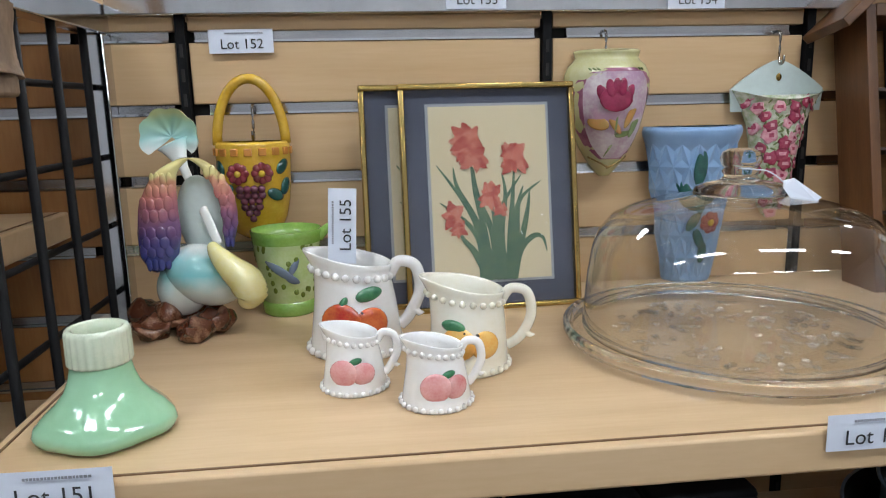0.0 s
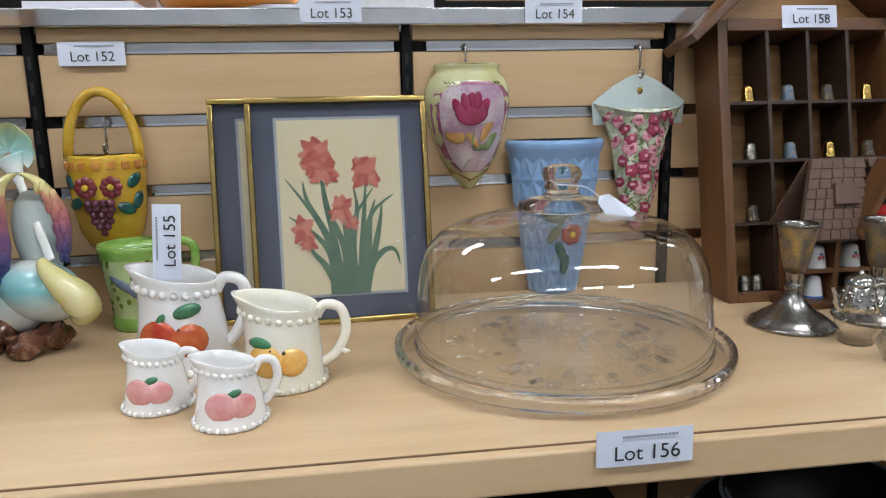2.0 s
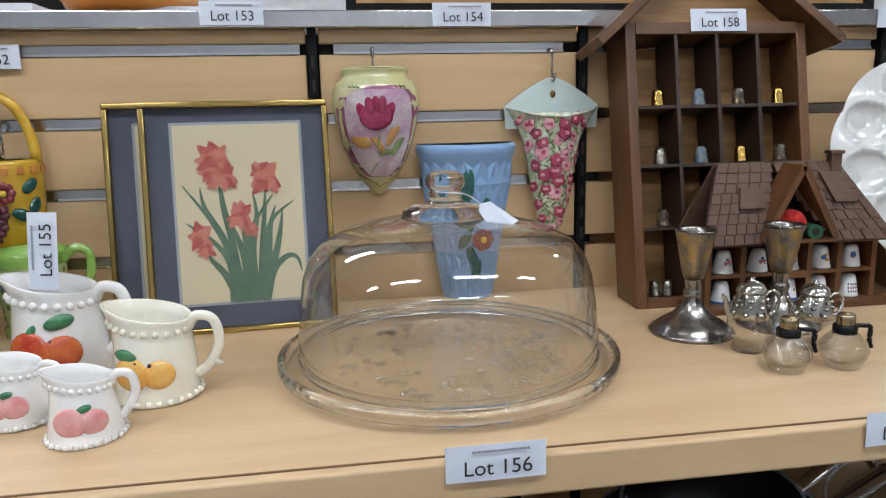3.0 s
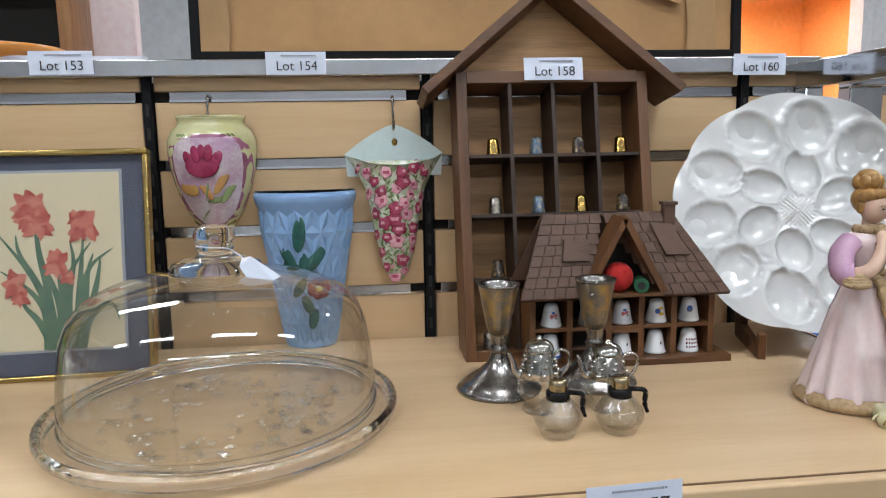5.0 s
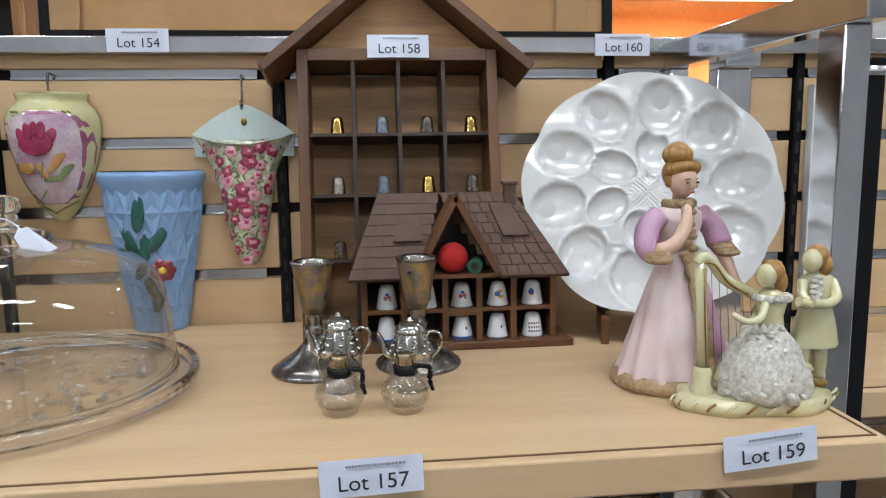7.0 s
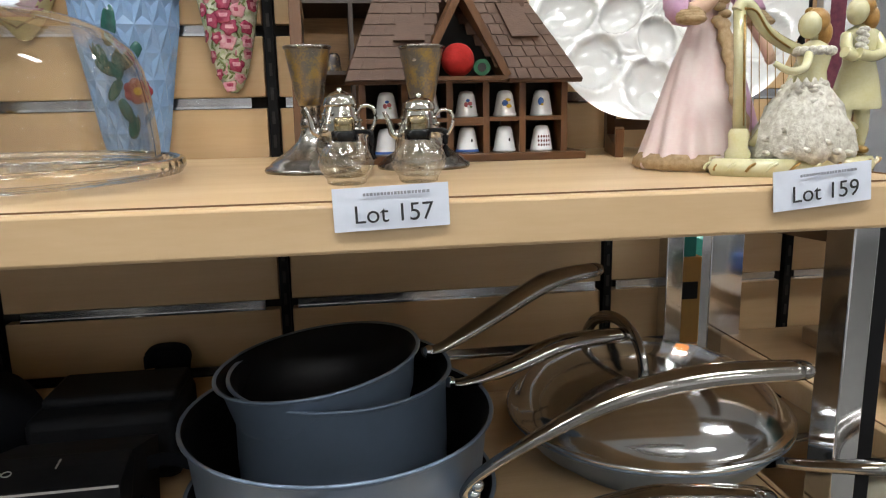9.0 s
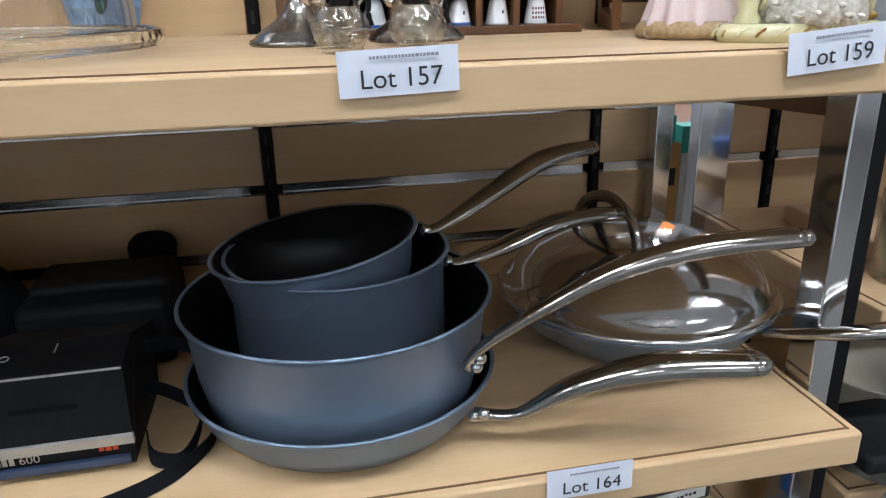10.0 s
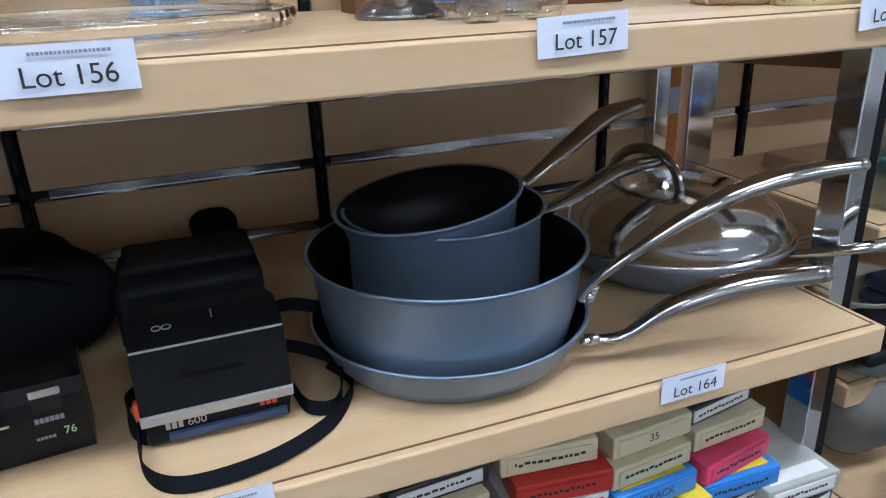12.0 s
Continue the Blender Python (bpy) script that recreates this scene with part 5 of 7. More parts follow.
LEAN_C = 10.5
CAB = pose(0.3085, -0.1200, Z1, -LEAN_C)
cab = thing("thimble_cabinet", (0, 0, 0), "brown wooden house-shaped thimble cabinet with a gable roof", "display cabinet")
cab.matrix_world = CAB
CW, CH, CD = 0.222, 0.3235, 0.058
for x in (-CW / 2 + 0.006, CW / 2 - 0.006):
    s = Shape()
    s.box(x, CD / 2, CH / 2, 0.012, CD, CH, WALNUT, bevel=0.0008)
    s.ob("side_board", cab)
for z, hh in ((0.006, 0.012), (CH - 0.006, 0.014)):
    s = Shape()
    s.box(0, CD / 2 - 0.001, z, CW - 0.024, CD, hh, WALNUT_H, bevel=0.0008)
    s.ob("cross_board", cab)
s = Shape()
s.box(0, CD - 0.002, CH / 2, CW - 0.024, 0.004, CH - 0.03, OAK_PLY)
s.ob("back_panel", cab, "oak veneer back panel")
ROWS_Z = [0.2305, 0.1635, 0.0920]
# dividers and shelves are coloured darker than the case to paint in cell shade
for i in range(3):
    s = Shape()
    s.box(-0.1 + 0.2 * (i + 1) / 4, CD / 2 - 0.003, CH / 2, 0.0042, CD - 0.008, CH - 0.026, WALNUT_SHADE)
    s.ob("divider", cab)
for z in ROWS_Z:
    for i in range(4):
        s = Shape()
        s.box(-0.075 + 0.05 * i, CD / 2 - 0.002, z - 0.0018, 0.0455, CD - 0.008, 0.0036, WALNUT_SHADE)
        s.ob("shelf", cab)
for sx in (-1, 1):
    s = Shape()
    ang = radians(40.5)
    ln = 0.196
    s.box(sx * (math.cos(ang) * (ln / 2 - 0.002)), CD / 2 - 0.008, CH + 0.100 - math.sin(ang) * (ln / 2 - 0.004), ln, CD + 0.018, 0.011, WALNUT_H, Matrix.Rotation(sx * ang, 4, "Y"), bevel=0.0012)
    s.ob("roof_board", cab)
s = Shape()
s.poly([(-0.108, 0.026, CH), (0.108, 0.026, CH), (0.0, 0.026, CH + 0.092)], OAK_PLY, (0, 0.004, 0))
s.ob("gable_panel", cab, "oak veneer gable panel")
tg = lot_tag("158", (0, 0, 0), on="the cabinet")
tg.matrix_world = CAB @ pose(0.0005, -0.0035, CH + 0.002)
GT = "metal thimbles"
for row, col, m, lb in ((0, 0, BRASS, "brass"), (0, 1, BLUE_THIMBLE, "blue enamelled"), (0, 2, DARK_THIMBLE, "dark enamelled"), (0, 3, BRASS, "brass"), (1, 0, PEWTER, "pewter"), (1, 1, BLUE_THIMBLE, "blue enamelled"), (1, 2, BRASS, "brass"), (1, 3, DARK_THIMBLE, "dark enamelled"), (2, 0, DARK_THIMBLE, "dark enamelled"), (2, 1, DARK_THIMBLE, "dark enamelled")):
    o = thimble((0, 0, 0), m, GT, "small %s metal thimble on a cabinet shelf" % lb, 0.0205, 0.0078, 0.0062)
    o.matrix_world = CAB @ pose(-0.075 + 0.05 * col + 0.006, 0.014, ROWS_Z[row] + 0.0002)
for x in (-0.082, -0.066):
    o = thimble((0, 0, 0), PEWTER, GT, "small pewter metal thimble at the cabinet's bottom", 0.0185, 0.0072, 0.006)
    o.matrix_world = CAB @ pose(x, 0.016, 0.0125)

# ---- small cottage shelf ----
cot = thing("thimble_cottage", (0.3650, -0.1560, Z1), "brown wooden cottage thimble shelf with a shingled roof", "display shelf")
cot.scale.z = 0.95
s = Shape()
s.box(0, 0.022, 0.004, 0.236, 0.056, 0.008, WALNUT_H, bevel=0.0008)
s.ob("base_board", cot)
PX = [-0.1005, -0.060, -0.0165, 0.0195, 0.056, 0.0985]
for x in PX:
    s = Shape()
    s.box(x, 0.026, 0.045, 0.0062, 0.042, 0.074, WALNUT)
    s.ob("post", cot)
for x0, x1 in zip(PX, PX[1:]):
    for z in (0.0425, 0.0815):
        s = Shape()
        s.box((x0 + x1) / 2, 0.026, z, x1 - x0 - 0.0064, 0.042, 0.0042, WALNUT_H)
        s.ob("shelf", cot)
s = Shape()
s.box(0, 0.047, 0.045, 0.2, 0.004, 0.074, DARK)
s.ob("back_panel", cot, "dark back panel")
s = Shape()
s.box(0.0015, 0.007, 0.0385, 0.029, 0.006, 0.004, WALNUT_H)
s.ob("arch_rail", cot)
EZ, RZ, EY, RY = 0.0815, 0.1700, -0.008, 0.030


def roof_pt(u, v):
    """u along the roof in metres, v from eave to ridge; the ends slant in."""
    t = v
    return Vector((u * mix(1.0, 0.627, t) + mix(-0.0035, -0.0125, t) * 0 + mix(-0.002, -0.012, t), mix(EY, RY, v), mix(EZ, RZ, v)))


s = Shape()
H = 0.1145
corners = [roof_pt(-H, 0), roof_pt(H, 0), roof_pt(H, 1), roof_pt(-H, 1)]
s.poly([roof_pt(-H, 0), (-0.046, mix(EY, RY, 0.0), EZ), roof_pt(-0.012, 1.0), roof_pt(-H, 1)], SHINGLE, (0, 0.004, -0.003))
s.poly([(0.040, mix(EY, RY, 0.0), EZ), roof_pt(H, 0), roof_pt(H, 1), roof_pt(-0.012, 1.0)], SHINGLE, (0, 0.004, -0.003))
s.poly([(-0.1145, 0.052, EZ + 0.01), (0.110, 0.052, EZ + 0.01), roof_pt(H, 1) + Vector((0, 0.004, 0)), roof_pt(-H, 1) + Vector((0, 0.004, 0))], SHINGLE, (0, 0.003, 0))
s.ob("roof", cot, "brown stained roof boards")
nrm = (roof_pt(0.01, 0) - roof_pt(0, 0)).cross(roof_pt(0, 1) - roof_pt(0, 0)).normalized()
NR = 8
for i in range(NR):
    v0, v1 = i / NR + 0.004, (i + 1) / NR - 0.004
    zmid = (v0 + v1) / 2
    for side, (a0, a1) in (("l", (-H, -0.046 + zmid * 0.034)), ("r", (0.040 - zmid * 0.052, H))):
        n = max(1, round((a1 - a0) * mix(1, 0.63, zmid) / 0.0125))
        for j in range(n):
            if n <= 1 and zmid > 0.9:
                continue
            u0, u1 = mix(a0, a1, j / n) + 0.0005, mix(a0, a1, (j + 1) / n) - 0.0005
            q = [roof_pt(u0, v0), roof_pt(u1, v0), roof_pt(u1, v1), roof_pt(u0, v1)]
            lift = nrm * (0.0006 + 0.0008 * ((i * 7 + j * 3) % 5) / 5)
            s = Shape()
            s.poly([p + lift for p in q], SHINGLE, nrm * 0.0012)
            s.ob("shingle", cot)
for u0, u1, v0, v1 in ((-0.075, -0.040, 0.42, 0.68), (0.062, 0.095, 0.46, 0.84)):
    s = Shape()
    s.poly([roof_pt(u0, v0) + nrm * 0.003, roof_pt(u1, v0) + nrm * 0.003, roof_pt(u1, v1) + nrm * 0.003, roof_pt(u0, v1) + nrm * 0.003], SHINGLE, nrm * 0.0035)
    s.ob("roof_patch", cot)
s = Shape()
s.box(0.0555, 0.027, 0.168, 0.0125, 0.010, 0.026, SHINGLE, bevel=0.0006)
s.box(0.0555, 0.027, 0.1805, 0.0165, 0.013, 0.004, SHINGLE, bevel=0.0006)
s.ob("chimney", cot)
for x0 in (-0.0475, 0.0375):
    s = Shape()
    a, b = Vector((x0, -0.012, 0.0850)), Vector((-0.0065, -0.012, 0.1685))
    d = (b - a).normalized()
    side = Vector((d.z, 0, -d.x)) * 0.0035
    s.poly([a + side, a - side, b - side, b + side], WALNUT, (0, 0.034, 0))
    s.ob("dormer_board", cot)
s = Shape()
s.box(-0.005, 0.01, 0.0835, 0.084, 0.044, 0.004, WALNUT_H)
s.ob("dormer_floor", cot)
s = Shape()
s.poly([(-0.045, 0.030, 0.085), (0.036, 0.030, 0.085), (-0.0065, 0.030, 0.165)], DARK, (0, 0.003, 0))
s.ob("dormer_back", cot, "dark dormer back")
e = thing("pincushion", (0.3565, -0.1530, Z1 + 0.0815), "round red felt pincushion in the cottage dormer", "pincushion")
s = Shape()
s.ball((0, 0, 0.0150), (0.0160, 0.0150, 0.0160), RED_FELT, u=24, v=16)
s.ob("ball", e)
e = thing("thread_spool", (0.3795, -0.1580, Z1 + 0.0815), "small dark green thread spool lying in the dormer", "spool")
s = Shape()
s.tube([(0.003, 0.012, 0.0075), (-0.002, -0.008, 0.0075)], 0.0072, GREEN_THREAD, 18)
s.ob("thread", e)
s = Shape()
s.tube([(-0.002, -0.008, 0.0075), (-0.0023, -0.0092, 0.0075)], 0.0078, GREEN_THREAD, 18)
s.tube([(-0.0023, -0.0093, 0.0075), (-0.0025, -0.0098, 0.0075)], 0.0042, DARK, 14)
s.ob("rim", e)
GP = "porcelain thimbles"
D1 = [(-0.002, 0.012, 0.002, 0.0025, DEC_PINK), (0.002, 0.013, 0.0024, 0.002, DEC_PINK), (0.0, 0.016, 0.002, 0.0015, DEC_BLUE), (0.003, 0.010, 0.0015, 0.001, SAGE)]
D2 = [(-0.002, 0.013, 0.003, 0.003, DEC_BLUE), (0.002, 0.010, 0.003, 0.002, DEC_YELLOW), (0.001, 0.016, 0.003, 0.0015, DEC_YELLOW)]
D3 = [(-0.003, 0.014, 0.003, 0.004, DEC_BLUE), (-0.002, 0.011, 0.0015, 0.001, DEC_YELLOW)]
D4 = [(x * 0.0022, 0.006 + k * 0.0042, 0.0009, 0.0014, DEC_BROWN) for k in range(3) for x in (-2.4, -1.2, 0, 1.2, 2.4)]
D5 = [(0.003, 0.012, 0.001, 0.002, INK)]
for x, z, dc, lb, bd in ((-0.0785, 0.0448, D1, "white porcelain thimble with a pink flower", None), (-0.037, 0.0448, D1, "white porcelain thimble with a pink flower", None), (0.0005, 0.0448, D1, "white porcelain thimble with pink and blue flowers", PORCELAIN), (0.0395, 0.0448, D2, "white porcelain thimble with a blue and yellow scene", PORCELAIN), (0.077, 0.0448, D3, "white porcelain thimble with a dark blue bird", None),
                         (-0.0795, 0.0082, None, "plain white porcelain thimble", DEC_BLUE), (0.001, 0.0082, D5, "white porcelain thimble with a fine band", DEC_BLUE), (0.039, 0.0082, D5, "white porcelain thimble with a small black mark", PORCELAIN), (0.0775, 0.0082, D4, "white porcelain thimble with brown lettering", None)):
    thimble((0.3665 + x, -0.138, Z1 + z * 0.95), PORCELAIN, GP, lb, 0.0255, 0.0112, 0.0078, dc, bd)

# ---- goblets ----


def goblet(at, label):
    e = thing("goblet", at, label, "goblet", "silver goblets")
    s = Shape()
    s.lathe([(0.0, 0.002), (0.041, 0.0), (0.042, 0.002), (0.0405, 0.0045), (0.037, 0.006), (0.036, 0.008), (0.030, 0.0125), (0.020, 0.019), (0.012, 0.027), (0.0085, 0.035), (0.0085, 0.039)], SILVER_TARNISH, 56)
    s.ob("foot", e, "tarnished silver foot")
    s = Shape()
    s.lathe([(0.0085, 0.038), (0.0098, 0.041), (0.0085, 0.044), (0.0072, 0.0475), (0.0088, 0.051), (0.0080, 0.054), (0.0095, 0.0565)], SILVER_TARNISH, 32)
    s.ob("stem", e)
    s = Shape()
    s.lathe([(0.0, 0.056), (0.0095, 0.0565), (0.0125, 0.066), (0.0150, 0.080), (0.0175, 0.094), (0.0192, 0.103)], SILVER_WORN, 48)
    s.ob("bowl", e, "silver bowl worn through to gilt")
    s = Shape()
    s.lathe([(0.0192, 0.103), (0.0205, 0.1045), (0.0205, 0.106), (0.0190, 0.1065), (0.0165, 0.1045), (0.0150, 0.095), (0.0110, 0.07), (0.0, 0.062)], SILVER_TARNISH, 48)
    s.ob("rim", e, "tarnished silver rim and inside")
    return e


g1 = goblet((0.2170, -0.2075, Z1), "tarnished silver goblet with a worn gilt bowl")
copy_thing(g1, pose(0.3155, -0.2020, Z1, 0, 0, 70))


# ---- teapot-shaped shakers ----
def teapot_shaker(at, rz):
    e = thing("shaker", at, "teapot-shaped shaker of silver metal over clear glass", "shaker", "teapot shakers", rz=rz)
    s = Shape()
    s.lathe([(0.0, 0.001), (0.0145, 0.0), (0.0160, 0.002), (0.0135, 0.007), (0.0125, 0.010), (0.0170, 0.015), (0.0200, 0.023), (0.0195, 0.032), (0.0165, 0.040)], CRUET_GLASS, 40)
    s.ob("glass_body", e, "clear glass lower body")
    s = Shape()
    s.lathe([(0.0168, 0.035), (0.0180, 0.0365), (0.0160, 0.045), (0.0130, 0.057), (0.0118, 0.0605)], SILVER, 48, warp=lambda a, r, z: (r * (1 + 0.03 * math.sin(a * 10) * math.sin(z * 900)) * math.cos(a), r * (1 + 0.03 * math.sin(a * 10) * math.sin(z * 900)) * math.sin(a), z))
    for k in range(8):
        a = 2 * math.pi * k / 8
        for z, r, q in ((0.041, 0.0168, 0.0030), (0.048, 0.0150, 0.0026), (0.054, 0.0135, 0.0022)):
            s.ball((r * math.cos(a + z * 20), r * math.sin(a + z * 20), z), (q, q, q * 0.8), SILVER, u=8, v=6)
    s.ob("sleeve", e, "embossed silver sleeve")
    s = Shape()
    s.lathe([(0.0122, 0.060), (0.0135, 0.0615), (0.0130, 0.063), (0.0120, 0.067), (0.0090, 0.0705), (0.0045, 0.0725), (0.0020, 0.0735), (0.0026, 0.0750), (0.0, 0.0765)], SILVER, 32)
    s.ob("cap", e)
    s = Shape()
    s.tube(curve([(0.0130, 0, 0.055), (0.0180, 0, 0.0605), (0.0250, 0, 0.0590), (0.0275, 0, 0.051), (0.0245, 0, 0.041), (0.0190, 0, 0.034), (0.0190, 0, 0.030)], 5), 0.0016, SILVER, 8)
    s.ob("handle", e)
    s = Shape()
    sp = curve([(-0.0150, 0, 0.036), (-0.0210, 0, 0.040), (-0.0235, 0, 0.050), (-0.0275, 0, 0.060)], 5)
    s.tube(sp, [mix(0.0042, 0.0016, i / (len(sp) - 1)) for i in range(len(sp))], SILVER, 10)
    s.ob("spout", e)
    return e


t1 = teapot_shaker((0.2420, -0.2690, Z1), -2)
t1.scale.z = 0.92
copy_thing(t1, pose(0.3035, -0.2740, Z1, 0, 0, -4) @ Matrix.Diagonal((1, 1, 0.92, 1)))


# ---- coffee-pot shakers ----
def coffee_shaker(at, rz):
    e = thing("shaker", at, "coffee-pot shaker of ribbed clear glass with a black collar", "shaker", "coffee-pot shakers", rz=rz)
    s = Shape()

    def rib(a, r, z):
        q = r * (1 + (0.035 * math.cos(a * 16) if 0.014 < z < 0.031 else 0))
        return q * math.cos(a), q * math.sin(a), z
    s.lathe([(0.0, 0.002), (0.0120, 0.0), (0.0140, 0.001), (0.0150, 0.005), (0.0185, 0.010), (0.0198, 0.0135), (0.0198, 0.016), (0.0185, 0.021), (0.0150, 0.026), (0.0110, 0.0305), (0.0088, 0.033), (0.0075, 0.033), (0.0095, 0.029), (0.0140, 0.024), (0.0175, 0.018), (0.0178, 0.012), (0.0130, 0.006), (0.0, 0.004)], CRUET_GLASS, 80, warp=rib)
    s.ob("glass_body", e)
    s = Shape()
    s.lathe([(0.0090, 0.0305), (0.0098, 0.031), (0.0100, 0.0375), (0.0085, 0.0385)], BLACK_SMOOTH, 32)
    s.box(0.0130, 0, 0.0375, 0.012, 0.005, 0.0030, BLACK_SMOOTH, bevel=0.0008)
    s.tube(curve([(0.0175, 0, 0.0378), (0.0205, 0, 0.035), (0.0200, 0, 0.026), (0.0225, 0, 0.018)], 5), [0.0022] * 12 + [0.0016] * 4, BLACK_SMOOTH, 8)
    s.ob("collar_and_handle", e, "black plastic collar and handle")
    s = Shape()
    s.lathe([(0.0076, 0.038), (0.0078, 0.0385), (0.0074, 0.0395), (0.0078, 0.0405), (0.0074, 0.0415), (0.0078, 0.0425), (0.0075, 0.0465), (0.0062, 0.048), (0.0, 0.0483)], CAP_BRASS, 28)
    s.ob("cap", e, "brass-coloured screw cap")
    return e


c1 = coffee_shaker((0.2440, -0.3240, Z1), -25)
copy_thing(c1, pose(0.2965, -0.3250, Z1, 0, 0, -18))

# ---- egg plate ----
ep = thing("egg_plate", (0.570, -0.1210, Z1), "large white glazed egg plate with oval wells, propped upright", "plate", rz=-15)
s = Shape()
PR = 0.1465
NT, NRR = 200, 64


def well(px, py, cx, cy, ang, a, b, depth):
    dx, dy = px - cx, py - cy
    u, v = dx * math.cos(ang) + dy * math.sin(ang), -dx * math.sin(ang) + dy * math.cos(ang)
    q = (u / a) ** 2 + (v / b) ** 2
    return -depth * (1 - q) ** 0.6 if q < 1 else 0.0025 * math.exp(-(q - 1) * 5.0)


wells = []
for i in range(10):
    t = 2 * math.pi * (i + 0.25) / 10
    wells.append((0.107 * math.cos(t), 0.107 * math.sin(t), t + 0.30, 0.034, 0.0275, 0.0105))
for i in range(6):
    t = 2 * math.pi * (i + 0.35) / 6
    wells.append((0.050 * math.cos(t), 0.050 * math.sin(t), t + 0.35, 0.027, 0.0205, 0.0095))
rings = []
for k in range(1, NRR + 1):
    q = k / NRR
    ring = []
    for i in range(NT):
        t = 2 * math.pi * i / NT
        R0 = PR * (1 + 0.030 * abs(math.sin(5 * (t - 0.16)))) * q
        px, py = R0 * math.cos(t), R0 * math.sin(t)
        z = 0.012 * q ** 3 + sum(well(px, py, *w) for w in wells)
        r = math.hypot(px, py)
        if r < 0.019:
            z += 0.003 * (1 - (r / 0.019) ** 2) + 0.0011 * math.sin(px * 1100) * math.sin(py * 1100)
        if 0.070 < r < 0.086:
            z += 0.0009 * math.sin((px + py) * 1500) * (1 if math.sin(5 * t + 0.5) > 0.2 else 0)
        ring.append((px, -z, py))
    rings.append(ring)
vs = s.loft(rings, PLATE_GLAZE, True, (True, False))
s.loft([rings[-1], [(x * 0.97, y + 0.006, z * 0.97) for x, y, z in rings[-1]], [(x * 0.5, 0.018, z * 0.5) for x, y, z in rings[-1]]], PLATE_GLAZE, True, (False, True))
for v in s.bm.verts:
    v.co = Matrix.Rotation(radians(-20), 4, "X") @ (v.co * 0.915) + Vector((0.006, 0.0, 0.1575))
s.ob("plate", ep)
st = thing("plate_stand", (0.572, -0.1360, Z1), "dark brown wooden plate easel", "plate stand", rz=-15)
for x in (-0.05, 0.05):
    s = Shape()
    s.poly([(x, -0.04, 0.0), (x, 0.06, 0.0), (x, 0.085, 0.14), (x, 0.072, 0.14), (x, 0.035, 0.02), (x, -0.028, 0.012), (x, -0.034, 0.03), (x, -0.042, 0.028)], WALNUT, (0.008, 0, 0))
    s.ob("leg", st)
s = Shape()
s.box(0.004, 0.045, 0.03, 0.10, 0.008, 0.012, WALNUT_H)
s.ob("cross_bar", st)


# ---- lady figurine: one mesh ----
def folds(k, amt):
    def f(a, r, z):
        q = r * (1 + amt * math.sin(a * k + z * 30) * max(0, 1 - z / 0.115))
        return q * math.cos(a), q * math.sin(a) * 0.85, z
    return f


lady = Shape()
lady.lathe([(0.0, 0.0), (0.050, 0.0), (0.053, 0.004), (0.049, 0.016), (0.043, 0.035), (0.035, 0.060), (0.027, 0.085), (0.019, 0.105), (0.0135, 0.118)], DRESS_PINK, 96, warp=folds(13, 0.07))
lady.lathe([(0.0538, 0.001), (0.0565, 0.004), (0.0555, 0.009), (0.0500, 0.0135)], TRIM_TAN, 64, warp=lambda a, r, z: (r * (1 + 0.02 * math.sin(a * 22)) * math.cos(a), r * (1 + 0.02 * math.sin(a * 22)) * math.sin(a) * 0.87, z))
rows = []
for r, z in ((0.0552, 0.001), (0.0510, 0.016), (0.0450, 0.035), (0.0370, 0.060), (0.0290, 0.085), (0.0208, 0.105), (0.0150, 0.118)):
    rows.append([(r * 1.03 * math.cos(a), r * 1.03 * math.sin(a) * 0.87, z) for a in [radians(mix(-86, 110, i / 20)) for i in range(21)]])
lady.loft(rows, DRESS_LILAC, False)
edge = [Vector(rw[0]) * 1.01 for rw in rows]
lady.tube(curve(edge, 5), [0.0075 * (1 + 0.22 * math.sin(i * 1.9)) for i in range(31)], TRIM_TAN, 10, 0.5)
lady.lathe([(0.0150, 0.112), (0.0140, 0.118), (0.0170, 0.130), (0.0205, 0.143), (0.0195, 0.151), (0.0110, 0.158), (0.0070, 0.161)], DRESS_PINK, 32, warp=lambda a, r, z: (r * math.cos(a) * 1.10, r * math.sin(a) * 0.8, z))
for i in range(9):
    lady.ball((0.0060 * (1 - i / 8) * (1 if i % 2 else -1) * 0.4 + 0.0015 * math.sin(i * 2), -0.0150 - 0.0012 * math.sin(i * 0.6), 0.116 + i * 0.0052), (0.0070, 0.0035, 0.0036), TRIM_TAN, u=8, v=6)
for sx, pts in ((-1, [(-0.021, -0.002, 0.149), (-0.034, -0.004, 0.138), (-0.037, -0.012, 0.122), (-0.024, -0.024, 0.126), (-0.012, -0.025, 0.142), (-0.009, -0.022, 0.154)]), (1, [(0.021, -0.002, 0.149), (0.034, -0.004, 0.137), (0.039, -0.010, 0.119), (0.041, -0.018, 0.104), (0.047, -0.022, 0.088)])):
    arm = curve(pts, 5)
    n = len(arm)
    cut = n // 2
    lady.tube(arm[:cut], [mix(0.0098, 0.0112, i / cut) for i in range(cut)], DRESS_LILAC, 14)
    lady.tube(arm[cut - 1:], [mix(0.0068, 0.0042, i / (n - cut)) for i in range(n - cut + 1)], SKIN, 10)
    for j in range(4):
        lady.ball(arm[cut - 1] + Vector((sx * 0.001 * j, -0.002 * j, -0.0022 * j)), (0.0125, 0.0115, 0.0042), TRIM_TAN, u=10, v=6)
    lady.ball(arm[-1], (0.0048, 0.0042, 0.0062), SKIN, u=8, v=6)
